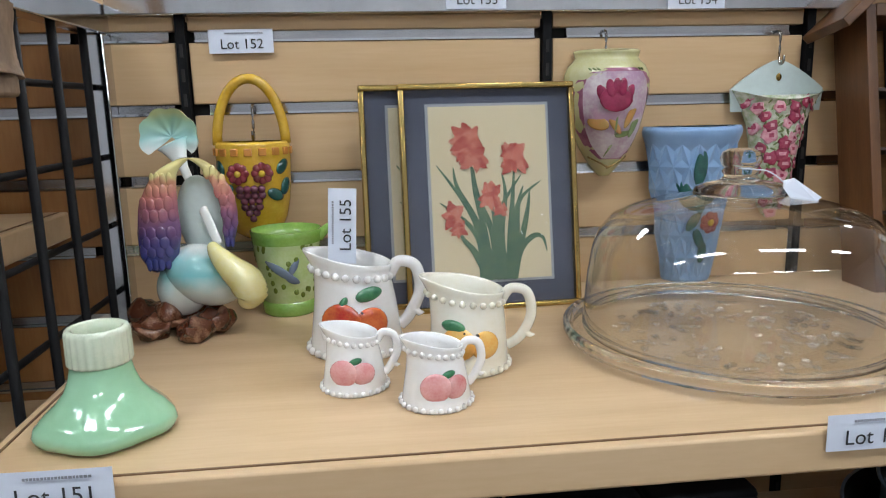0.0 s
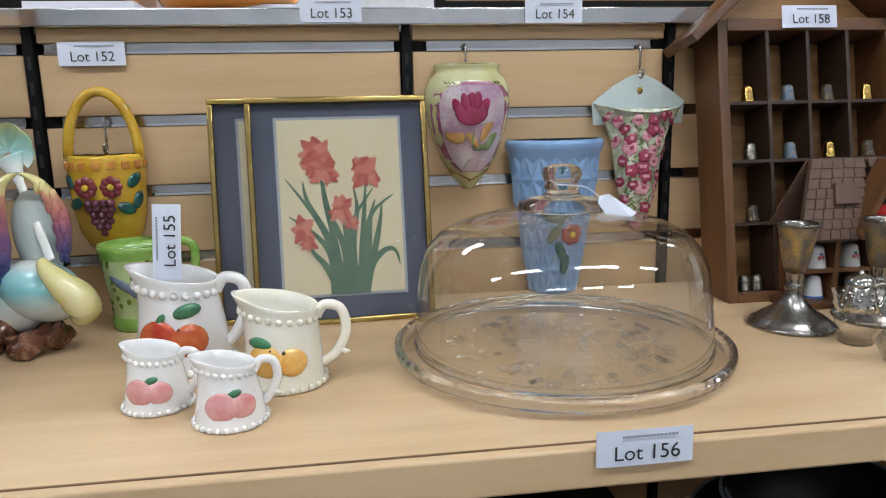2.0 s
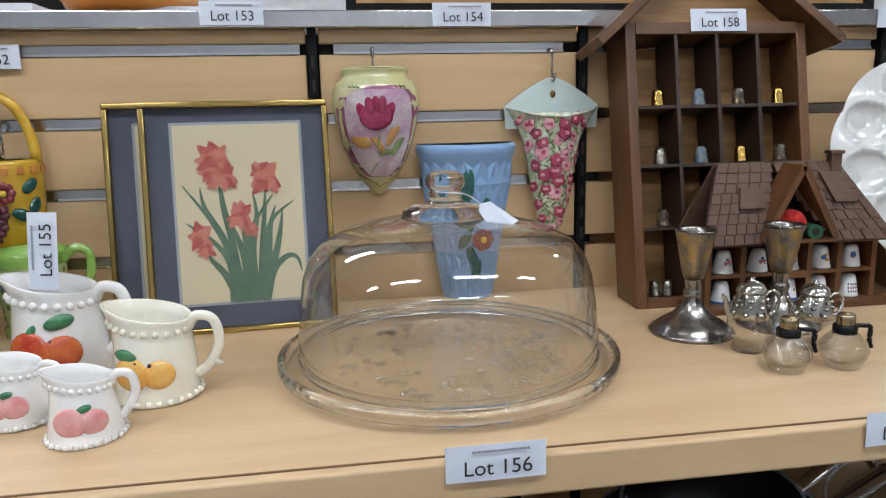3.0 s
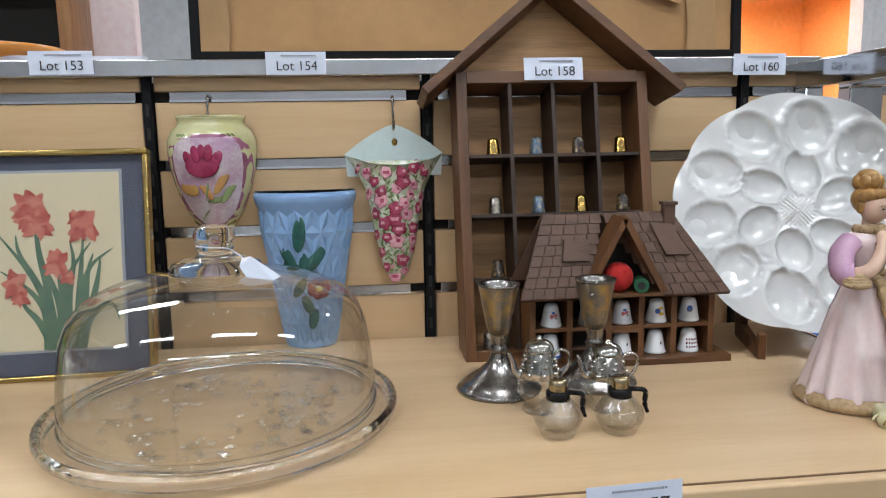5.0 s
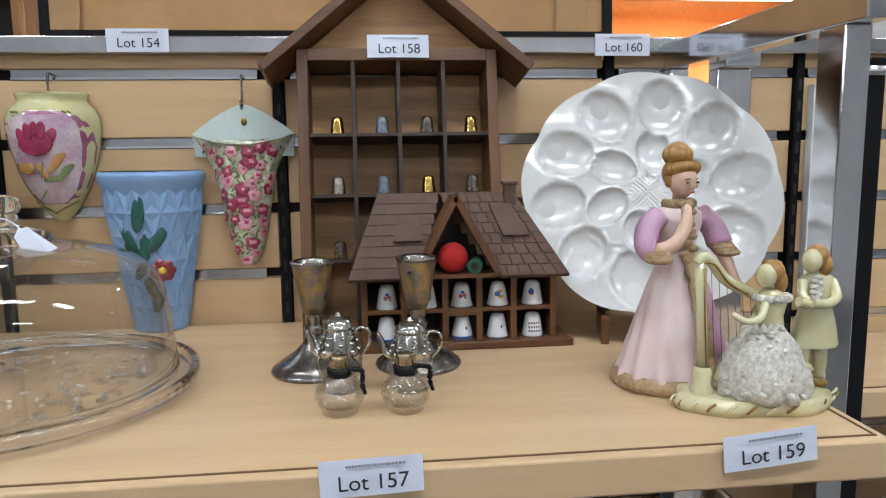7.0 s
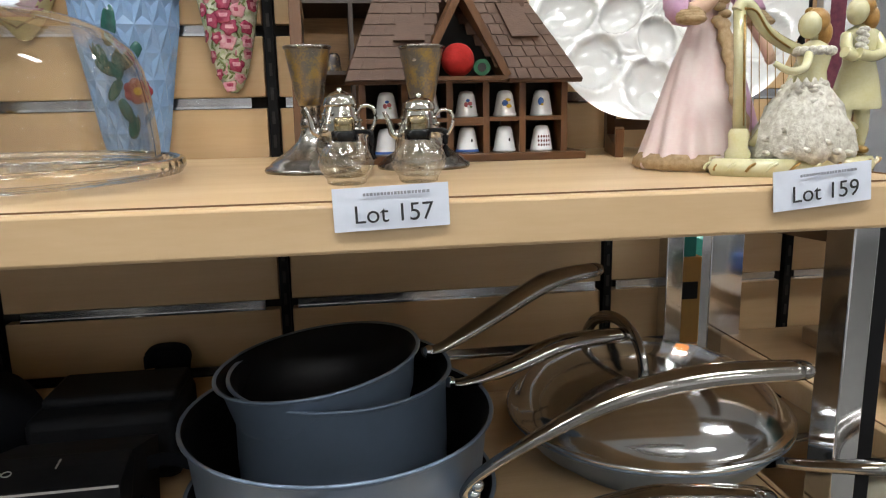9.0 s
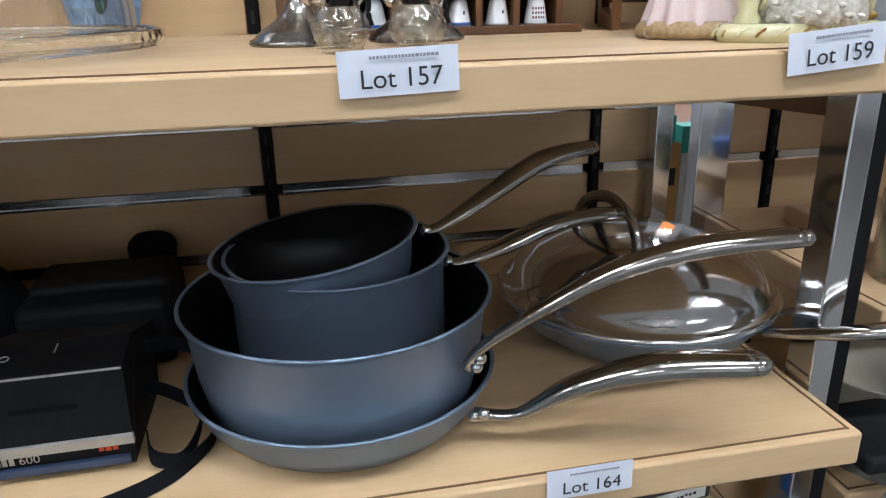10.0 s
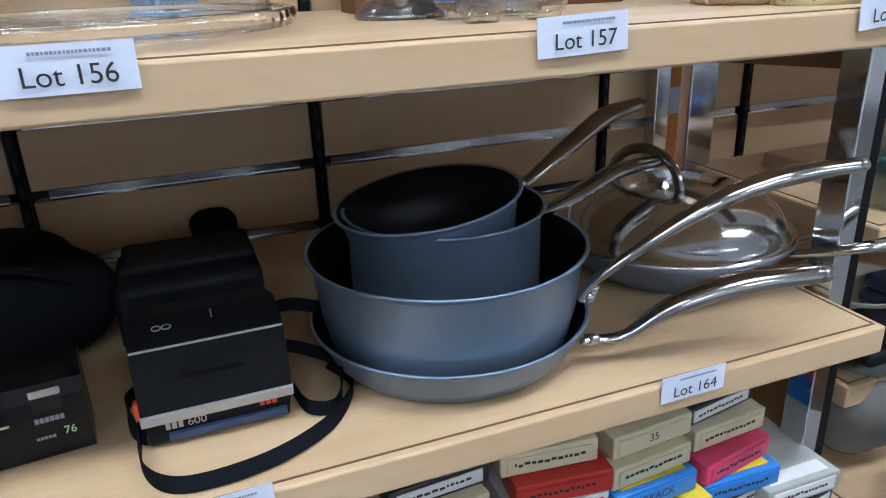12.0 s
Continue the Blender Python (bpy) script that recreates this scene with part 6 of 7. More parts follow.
for i in range(14):
    a = radians(170 + i * 200 / 13)
    lady.ball((0.0125 * math.cos(a), 0.0105 * math.sin(a), 0.1590), (0.0036, 0.0036, 0.0044), TRIM_TAN, u=8, v=6)
lady.tube([(0, 0, 0.155), (0, -0.002, 0.170)], 0.0062, SKIN, 12)
lady.ball((-0.001, -0.0060, 0.1790), (0.0112, 0.0122, 0.0150), SKIN, u=20, v=14)
lady.ball((0, 0.0015, 0.1850), (0.0140, 0.0140, 0.0135), HAIR, u=18, v=12)
for i in range(11):
    a = radians(190 + i * 160 / 10)
    lady.ball((0.0118 * math.cos(a), 0.0118 * math.sin(a) - 0.002, 0.1880 + 0.003 * math.sin(radians(i * 18))), (0.0050, 0.0048, 0.0052), HAIR, u=8, v=6)
for sx in (-1, 1):
    lady.ball((sx * 0.0112, -0.001, 0.1790), (0.0034, 0.0050, 0.0066), HAIR, u=8, v=6)
for i in range(7):
    a = 2 * math.pi * i / 7
    lady.ball((0.0075 * math.cos(a), 0.003 + 0.0075 * math.sin(a), 0.2000), (0.0058, 0.0058, 0.0072), HAIR, u=10, v=7)
lady.ball((0, 0.003, 0.2050), (0.0095, 0.0095, 0.0070), HAIR)
for sx in (-1, 1):
    lady.ball((sx * 0.0050, -0.0180, 0.1775), (0.0019, 0.0007, 0.0009), STEM_DARK, u=6, v=5)
    lady.tube([(sx * 0.0028, -0.0188, 0.1803), (sx * 0.0050, -0.0184, 0.1810), (sx * 0.0072, -0.0168, 0.1802)], 0.0005, HAIR, 5)
    lady.ball((sx * 0.0055, -0.0140, 0.1745), (0.0026, 0.0020, 0.0024), SKIN, u=8, v=6)
lady.ball((0, -0.0190, 0.1745), (0.0016, 0.0020, 0.0030), SKIN, u=8, v=6)
lady.ball((0, -0.0180, 0.1695), (0.0026, 0.0009, 0.0010), DEC_PINK, u=8, v=5)
o = lady.ob("lady_figurine")
o.matrix_world = pose(0.5375, -0.2860, Z1, 0, 0, 14)
tagged(o, "porcelain lady figurine in a pink and lilac gown with tan ruffles", "figurine")

# ---- couple with a harp: one mesh ----
duo = Shape()
NB = 48
ring = []
for i in range(NB):
    a = 2 * math.pi * i / NB
    ring.append(((0.066 + 0.004 * math.sin(a * 6)) * math.cos(a), (0.040 + 0.004 * math.sin(a * 5 + 1)) * math.sin(a)))
duo.loft([[(x, y, 0.0) for x, y in ring], [(x * 1.03, y * 1.03, 0.006) for x, y in ring], [(x * 0.98, y * 0.98, 0.012) for x, y in ring], [(x * 0.90, y * 0.90, 0.0128) for x, y in ring]], IVORY_GLAZE, True, (True, True))
for i in range(14):
    a = radians(180 + i * 180 / 13)
    duo.tube(curve([(0.067 * math.cos(a) - 0.004, 0.041 * math.sin(a), 0.004), (0.069 * math.cos(a), 0.043 * math.sin(a), 0.008), (0.066 * math.cos(a) + 0.004, 0.041 * math.sin(a), 0.010)], 3), 0.0011, GILT if i % 2 else IVORY_GLAZE, 6)
# harp
duo.lathe([(0.009, 0.012), (0.0095, 0.016), (0.007, 0.020), (0.0078, 0.030), (0.0060, 0.034)], IVORY_GLAZE, 16, at=(-0.048, -0.006, 0))
duo.tube([(-0.048, -0.006, 0.033), (-0.0505, -0.006, 0.080), (-0.053, -0.006, 0.118)], [0.0048, 0.0042, 0.0046], IVORY_GLAZE, 12)
duo.tube(curve([(-0.055, -0.006, 0.117), (-0.051, -0.006, 0.122), (-0.044, -0.006, 0.119), (-0.032, -0.006, 0.104), (-0.014, -0.004, 0.094), (0.004, -0.003, 0.088)], 5), 0.0046, IVORY_GLAZE, 10)
duo.tube(curve([(-0.052, -0.0106, 0.118), (-0.043, -0.0110, 0.116), (-0.031, -0.0110, 0.101), (-0.013, -0.009, 0.091)], 5), 0.0009, GILT, 6)
duo.tube([(-0.0475, -0.0106, 0.036), (-0.052, -0.0108, 0.114)], 0.0008, GILT, 6)
duo.tube(curve([(0.004, -0.003, 0.088), (-0.010, -0.003, 0.060), (-0.036, -0.004, 0.020)], 5), 0.0034, IVORY_GLAZE, 8)
for i in range(6):
    q = i / 5
    duo.tube([(mix(-0.043, -0.010, q), -0.005, mix(0.112, 0.094, q)), (mix(-0.036, -0.006, q), -0.004, mix(0.022, 0.070, q))], 0.0004, GILT, 4)
# seated girl
duo.lathe([(0.0, 0.010), (0.034, 0.010), (0.0375, 0.016), (0.033, 0.034), (0.026, 0.048), (0.017, 0.060), (0.0105, 0.068)], LACE, 60, at=(0.000, -0.012, 0), warp=lambda a, r, z: (r * (1 + 0.10 * math.sin(a * 15 + z * 150)) * math.cos(a), r * (1 + 0.10 * math.sin(a * 15 + z * 150)) * math.sin(a) * 0.86, z + 0.002 * math.sin(a * 11)))
rng = random.Random(3)
for i in range(90):
    a, q = rng.uniform(0, 6.28), rng.uniform(0, 1)
    r = mix(0.0365, 0.012, q) * 1.03
    z = mix(0.016, 0.066, q)
    duo.ball((r * math.cos(a), -0.012 + r * math.sin(a) * 0.86, z), (0.0042, 0.0030, 0.0022), LACE, Matrix.Rotation(rng.uniform(0, 3), 4, "Z") @ Matrix.Rotation(rng.uniform(-0.6, 0.6), 4, "X"), 7, 5)
duo.lathe([(0.0105, 0.066), (0.0095, 0.074), (0.0118, 0.084), (0.0100, 0.092), (0.0045, 0.096)], IVORY_GLAZE, 24, at=(0.006, -0.010, 0))
for i in range(14):
    a = 2 * math.pi * i / 14
    duo.ball((0.006 + 0.0125 * math.cos(a), -0.010 + 0.0105 * math.sin(a), 0.0885), (0.0042, 0.0042, 0.0036), LACE, u=7, v=5)
duo.tube(curve([(-0.004, -0.018, 0.086), (-0.012, -0.025, 0.076), (-0.024, -0.026, 0.074), (-0.034, -0.022, 0.080)], 4), [0.0034, 0.0034, 0.0034, 0.0033, 0.0032, 0.0031, 0.003, 0.0028, 0.0027, 0.0026, 0.0024, 0.0022, 0.002], IVORY_GLAZE, 8)
duo.tube([(0.006, -0.010, 0.094), (0.005, -0.011, 0.102)], 0.0034, IVORY_GLAZE, 8)
duo.ball((-0.0010, -0.0130, 0.1065), (0.0082, 0.0082, 0.0098), IVORY_GLAZE)
duo.ball((0.0050, -0.0110, 0.1095), (0.0096, 0.0092, 0.0096), HAIR)
duo.ball((0.0110, -0.0120, 0.1010), (0.0062, 0.0060, 0.0095), HAIR)
duo.ball((0.0085, -0.004, 0.098), (0.0052, 0.005, 0.008), HAIR)
duo.ball((0.0010, -0.009, 0.1160), (0.0038, 0.0034, 0.0034), GILT)
# stool
for x, y in ((0.030, -0.024), (0.036, 0.002)):
    duo.tube(curve([(x - 0.006, y, 0.036), (x + 0.002, y, 0.032), (x, y, 0.020), (x + 0.003, y, 0.012)], 4), 0.0042, IVORY_GLAZE, 8)
# standing boy
BX, BY = 0.0455, -0.006
for sx in (-0.006, 0.0075):
    duo.tube(curve([(BX + sx, BY, 0.054), (BX + sx * 1.2, BY, 0.036), (BX + sx * 1.3, BY + 0.001, 0.018)], 4), [0.0068, 0.0066, 0.006, 0.0056, 0.0054, 0.0055, 0.0048, 0.004, 0.0036], IVORY_GLAZE, 10)
    duo.ball((BX + sx * 1.3 - 0.002, BY - 0.004, 0.0155), (0.0052, 0.0075, 0.0034), GILT, Matrix.Rotation(radians(-30), 4, "Z"))
duo.lathe([(0.0190, 0.046), (0.0200, 0.049), (0.0165, 0.066), (0.0125, 0.080), (0.0135, 0.094), (0.0125, 0.103), (0.0045, 0.108)], IVORY_GLAZE, 28, at=(BX + 0.003, BY + 0.001, 0), warp=lambda a, r, z: (r * math.cos(a) * 1.02, r * math.sin(a) * 0.72, z))
duo.tube(curve([(BX - 0.012, BY - 0.002, 0.100), (BX - 0.016, BY - 0.008, 0.090), (BX - 0.014, BY - 0.014, 0.084), (BX - 0.024, BY - 0.016, 0.087)], 4), 0.0042, IVORY_GLAZE, 8)
duo.tube(curve([(BX + 0.013, BY - 0.002, 0.100), (BX + 0.012, BY - 0.011, 0.088), (BX - 0.002, BY - 0.017, 0.084), (BX - 0.014, BY - 0.018, 0.086)], 4), 0.0042, IVORY_GLAZE, 8)
for i in range(8):
    duo.ball((BX - 0.006 + 0.002 * (i % 2), BY - 0.010, 0.088 + i * 0.0022), (0.0045, 0.0035, 0.0026), LACE, u=7, v=5)
duo.ball((BX - 0.0060, BY - 0.004, 0.1165), (0.0078, 0.0080, 0.0098), IVORY_GLAZE)
duo.ball((BX + 0.0000, BY - 0.001, 0.1200), (0.0092, 0.0090, 0.0094), HAIR)
duo.ball((BX + 0.0060, BY - 0.004, 0.1120), (0.0055, 0.0055, 0.0085), HAIR)
duo.ball((BX + 0.0035, BY + 0.004, 0.1105), (0.0046, 0.0046, 0.0065), HAIR)
o = duo.ob("musicians_figurine")
o.matrix_world = pose(0.5800, -0.3440, Z1, 0, 0, 2)
tagged(o, "ivory glazed figurine of a couple with a gilt harp", "figurine")

# ---- instant cameras ----
ic = thing("instant_camera", (0.0075, -0.3330, Z2), "black box-shaped instant camera with a silver stripe, folded shut", "camera", rz=0.8)
IW = 0.116


def extrude_x(prof, w, m, x0=0.0, taper=1.0):
    s = Shape()
    s.loft([[(x0 + k * w / 2 * mix(taper, 1.0, min(1, z / 0.03)), y, z) for y, z in prof] for k in (-1, 1)], m, True, (True, True), smooth=False)
    return s


body = extrude_x([(0.004, 0.004), (0.008, 0.0), (0.125, 0.0), (0.125, 0.070), (0.052, 0.0925), (0.046, 0.0945), (0.030, 0.0925), (0.006, 0.0875), (0.003, 0.0850), (-0.003, 0.034), (0.002, 0.031)], IW, BLACK_PLASTIC, taper=0.93)
bmesh.ops.bevel(body.bm, geom=[q for q in body.bm.edges if q.calc_face_angle(0) > 0.35], offset=0.0016, segments=2, affect="EDGES", profile=0.5)
body.ob("body", ic)
extrude_x([(-0.0035, 0.0245), (-0.005, 0.0325), (-0.002, 0.034), (0.002, 0.0255)], IW + 0.0010, SILVER_STRIPE).ob("stripe", ic, "silver painted stripe")
extrude_x([(0.003, 0.0055), (-0.0005, 0.006), (-0.0005, 0.0115), (0.003, 0.0125)], IW * 0.80, BLUE_PLASTIC, 0.006).ob("print_slot", ic, "dark blue print slot lip")
extrude_x([(0.0030, 0.0850), (0.0018, 0.0856), (0.0030, 0.0870), (0.0042, 0.0864)], IW * 0.985, SILVER_STRIPE).ob("hinge_line", ic, "bright hinge edge")
s = Shape()
s.box(0.0, -0.0004, 0.0605, 0.046, 0.0016, 0.0032, BLACK_SMOOTH, Matrix.Rotation(radians(-6), 4, "X"))
s.ob("word_bar", ic, "embossed word bar, black on black")
s = Shape()
s.box(0.006, 0.0335, 0.0935, 0.0012, 0.012, 0.0008, SILVER_STRIPE, Matrix.Rotation(radians(7), 4, "X"))
s.ob("scratch", ic, "pale scuff on the top")
s = Shape()
s.box(-IW / 2 - 0.001, 0.003, 0.038, 0.005, 0.008, 0.015, RED_PLASTIC, bevel=0.0008)
s.ob("red_button", ic, "red-orange side catch")
text_mesh("lettering", "600", 0.0095, SILVER_STRIPE, ic, (-0.018, 0.0012, 0.0185), wide=1.05)
s = Shape()
for i, w in enumerate((0.0042, 0.0042, 0.0042)):
    s.box(-0.040 + i * 0.0048, 0.0014, 0.0185, w * 0.85, 0.0004, 0.0058, SILVER_STRIPE)
s.ob("word_bar", ic)
s = Shape()
for i in range(3):
    s.box(0.033 + i * 0.005, 0.0012, 0.0205, 0.0038, 0.0004, 0.005, RED_PLASTIC)
s.ob("word_bar", ic, "small red lettering bars")
s = Shape()
for x in (-0.024, -0.0165):
    s.tube([(x - 0.012 + 0.0034 * math.cos(a), 0.026 + 0.0030 * math.sin(a), 0.0922 + 0.0006 * math.sin(a)) for a in [2 * math.pi * i / 14 for i in range(15)]], 0.0005, SILVER_STRIPE, 5, caps=(False, False))
s.ob("close_up_mark", ic, "small white ring mark")


def webbing(name, parent, pts, w, lay):
    s = Shape()
    line = curve(pts, 6)
    rings = []
    for k, p in enumerate(line):
        d = (line[min(k + 1, len(line) - 1)] - line[max(k - 1, 0)]).normalized()
        t = k / (len(line) - 1) * (len(lay) - 1)
        i = min(int(t), len(lay) - 2)
        u = Vector(lay[i]).lerp(Vector(lay[i + 1]), t - i).normalized()
        sd = u - d * u.dot(d)
        sd.normalize()
        nn = d.cross(sd) * 0.0007
        rings.append([p + sd * w / 2 + nn, p - sd * w / 2 + nn, p - sd * w / 2 - nn, p + sd * w / 2 - nn])
    s.loft(rings, WEBBING, True, (True, True), smooth=False)
    return s.ob(name, parent, "black woven neck strap")


webbing("strap", ic, [(-0.056, 0.02, 0.022), (-0.062, 0.004, 0.012), (-0.060, -0.030, 0.0065), (-0.042, -0.056, 0.0065), (-0.010, -0.062, 0.0065), (0.036, -0.054, 0.0065), (0.080, -0.030, 0.0065), (0.108, 0.006, 0.0065), (0.112, 0.030, 0.008), (0.098, 0.045, 0.018)], 0.0125, [(0, 0.2, 1), (0, 0.2, 1), (0, 0, 1), (0.1, 0.5, 1), (0, 0.8, 1), (0, 0.9, 0.8), (0, 0.6, 1), (0.1, 0, 1), (0, 0, 1), (0, 0, 1)])
webbing("strap", ic, [(0.055, 0.060, 0.040), (0.080, 0.050, 0.034), (0.104, 0.030, 0.024), (0.094, -0.006, 0.008), (0.070, -0.002, 0.008), (0.062, 0.022, 0.014)], 0.012, [(0, 0, 1), (0, 0.1, 1), (0.2, 0.2, 1), (0, 0.4, 1), (0, 0.2, 1)])
webbing("strap", ic, [(0.050, 0.085, 0.060), (0.075, 0.085, 0.064), (0.10, 0.08, 0.058)], 0.012, [(0, 0, 1), (0, 0.1, 1), (0, 0.1, 1)])
webbing("strap", ic, [(-0.054, 0.05, 0.03), (-0.068, 0.04, 0.026), (-0.066, 0.02, 0.012), (-0.057, 0.006, 0.010)], 0.013, [(0, 0, 1), (0, 0.1, 1), (0.2, 0.2, 1), (0, 0.3, 1)])

pc = thing("camera", (-0.1390, -0.2920, Z2), "black compact film camera with a square flash", "camera", rz=6)
extrude_x([(-0.020, 0.002), (-0.016, 0.0), (0.030, 0.0), (0.030, 0.068), (0.0, 0.068), (-0.012, 0.062), (-0.016, 0.05)], 0.098, BLACK_SMOOTH).ob("body", pc)
s = Shape()
s.box(0.022, -0.0155, 0.049, 0.021, 0.004, 0.016, PANE_GLASS)
s.box(0.022, -0.0138, 0.049, 0.022, 0.003, 0.017, SILVER_STRIPE, bevel=0.001)
s.ob("flash", pc, "clear square flash window")
text_mesh("lettering", "76", 0.0095, GREEN_TINT, pc, (0.034, -0.0200, 0.0215), wide=0.95)
s = Shape()
for i in range(6):
    s.box(0.013 + i * 0.0035, -0.0185, 0.034, 0.0028, 0.0006, 0.004, INK_GREY)
for i in range(5):
    s.box(0.011 + i * 0.0028, -0.0198, 0.0195, 0.0022, 0.0006, 0.0022, INK_GREY)
s.ob("word_bar", pc)
s = Shape()
s.box(-0.020, -0.0175, 0.036, 0.03, 0.002, 0.0018, GREEN_TINT)
s.tube([(-0.022, -0.017, 0.045), (-0.022, -0.024, 0.045)], 0.013, BLACK_SMOOTH, 24)
s.ob("lens", pc)

cs = thing("camera_case", (-0.150, -0.125, Z2), "black padded camera case behind the cameras", "camera bag")
s = Shape()
for c, r in (((0, 0, 0.058), (0.085, 0.065, 0.060)), ((-0.012, 0.01, 0.098), (0.062, 0.050, 0.032))):
    s.ball(c, r, WEBBING, u=20, v=14)
for v in s.bm.verts:
    v.co.z = max(v.co.z, 0.0)
s.ob("body", cs)
s = Shape()
s.tube(curve([(-0.05, -0.050, 0.10), (0.0, -0.064, 0.118), (0.05, -0.050, 0.095)], 6), 0.006, WEBBING, 8, 0.5)
s.ob("carry_strap", cs)
cs = thing("camera_case", (0.000, -0.110, Z2), "flat-topped black camera case against the slat wall", "camera bag")
s = Shape()
s.box(0, 0, 0.036, 0.142, 0.110, 0.072, BLACK_PLASTIC, bevel=0.010)
s.box(0.002, 0.012, 0.076, 0.130, 0.074, 0.012, BLACK_PLASTIC, bevel=0.005)
s.ob("body", cs)
s = Shape()
s.tube(curve([(0.018, 0.080, 0.070), (0.018, 0.086, 0.088), (0.035, 0.088, 0.092), (0.052, 0.086, 0.088), (0.052, 0.080, 0.066)], 6), 0.0085, WEBBING, 10, 0.6)
s.box(0.035, 0.084, 0.074, 0.030, 0.010, 0.030, WEBBING, bevel=0.003)
s.ob("carry_strap", cs)
o2 = thing("camera_case", (-0.32, -0.16, Z2), "black padded camera case beside the cameras", "camera bag")
s = Shape()
s.box(0, 0, 0.07, 0.16, 0.14, 0.14, WEBBING, bevel=0.02)
s.ob("body", o2)
s = Shape()
s.tube(curve([(-0.06, -0.07, 0.12), (0.0, -0.085, 0.15), (0.06, -0.07, 0.12)], 6), 0.006, WEBBING, 8, 0.5)
s.ob("carry_strap", o2)

# ---- tapes on the bottom shelf ----
TAPE = {"cream": (0.62, 0.55, 0.36), "red": (0.48, 0.03, 0.02), "blue": (0.03, 0.19, 0.55), "black": (0.015, 0.015, 0.017), "white": (0.70, 0.70, 0.68), "pink": (0.62, 0.05, 0.13), "yellow": (0.72, 0.55, 0.04), "tan": (0.50, 0.35, 0.22), "grey": (0.38, 0.38, 0.35), "green": (0.05, 0.20, 0.09)}
TM = {k: mat(k + "_cartridge_plastic", v, 0.4, second=tuple(c * 0.85 for c in v), scale=30, bump=0.04) for k, v in TAPE.items()}


def tape(x, y, z, rz, col, band, words="", w=0.101, d=0.135, h=0.022):
    e = thing("tape_cartridge", (x, y, z), "%s plastic tape cartridge with a %s label in a stack" % (col, band), "tape", "stacked tapes", rz=rz)
    s = Shape()
    s.box(0, d / 2, h / 2, w, d, h, TM[col], bevel=0.0016)
    s.ob("case", e)
    s = Shape()
    s.box(0, -0.0006, h / 2, w * 0.86, 0.0012, h * 0.62, TM[band])
    if col in ("black", "grey", "blue"):
        s.box(0, d * 0.12, h + 0.0004, w * 0.80, d * 0.13, 0.0008, TM["yellow" if col == "blue" else band])
    s.ob("paper_label", e)
    if words:
        text_mesh("lettering", words, h * 0.5, INK, e, (0.0, -0.0016, h / 2))
    else:
        s = Shape()
        rng = random.Random(int(x * 1000 + z * 777))
        q = -w * 0.36
        while q < w * 0.32:
            k = rng.uniform(0.002, 0.006)
            s.box(q + k / 2, -0.0014, h * rng.uniform(0.46, 0.54), k, 0.0006, h * 0.11, INK if band != "black" else TM["white"])
            q += k + 0.0018
        s.ob("print_line", e)
    return e


stacks = [(0.185, -0.372, 8, ["tan", "red", "cream", "red", "cream", "black"], ""), (0.300, -0.372, -2, ["cream", "tan", "red", "white", "red", "cream"], ""), (0.412, -0.366, 3, ["black", "black", "yellow", "blue", "cream", "cream"], "TRACK"), (0.518, -0.360, 5, ["black", "black", "blue", "pink", "cream", "black"], ""), (0.600, -0.400, 6, ["black", "grey"], ""), (0.062, -0.375, -3, ["green", "cream", "tan", "red", "cream"], ""), (-0.046, -0.38, 4, ["black", "red", "cream", "white", "blue"], ""), (-0.155, -0.38, -5, ["cream", "black", "tan", "red", "cream"], "")]
BANDS = {"cream": "cream", "red": "red", "blue": "blue", "black": "white", "white": "pink", "pink": "pink", "yellow": "black", "tan": "cream", "grey": "white", "green": "yellow"}
for si, (x, y, rz, cols, words) in enumerate(stacks):
    rng = random.Random(si + 40)
    z = Z3 + 0.0004
    for k, c in enumerate(cols):
        h = 0.0255 if c != "black" else 0.0225
        wd = words if (words and k == 3) else ("35" if si == 2 and k == 5 else "")
        tape(x + rng.uniform(-0.006, 0.006), y + rng.uniform(-0.01, 0.010) - 0.011 * min(3, len(cols) - 1 - k) + 0.012, z, rz + rng.uniform(-7, 7), c, BANDS[c], wd, h=h)
        z += h + 0.0014

# ---- above the rail ----
bp = thing("large_picture", (0.2400, 0.045, 1.592), "large black-framed picture turned backwards, torn kraft paper backing", "picture frame", rx=-3)
BW, BH = 0.70, 0.50
for x in (-BW / 2 + 0.006, BW / 2 - 0.006):
    s = Shape()
    s.box(x, 0.008, BH / 2, 0.012, 0.022, BH, BLACK_METAL, bevel=0.001)
    s.ob("frame_stile", bp)
for z in (0.006, BH - 0.006):
    s = Shape()
    s.box(0, 0.008, z, BW - 0.024, 0.022, 0.012, BLACK_METAL, bevel=0.001)
    s.ob("frame_rail", bp)
s = Shape()
n, mrows = 40, 24
rows = [[(mix(-BW / 2 + 0.012, BW / 2 - 0.012, i / n), 0.004 + 0.0035 * noise.noise((i * 0.35, j * 0.4, 3)), mix(0.012, BH - 0.012, j / mrows)) for i in range(n + 1)] for j in range(mrows + 1)]
s.loft(rows, KRAFT, False)
s.ob("backing_paper", bp)
for x in (-0.325, 0.295):
    s = Shape()
    rows = [[(x + (-0.02 + 0.04 * i / 4) + 0.002 * math.sin(j * 1.3), -0.0012 + 0.003 * noise.noise((i * 0.9, j * 0.5, 9)), mix(0.012, BH - 0.012, j / 20)) for i in range(5)] for j in range(21)]
    s.loft(rows, KRAFT_TAPE, False)
    s.ob("paper_tape", bp, "strip of crinkled kraft tape")
s = Shape()
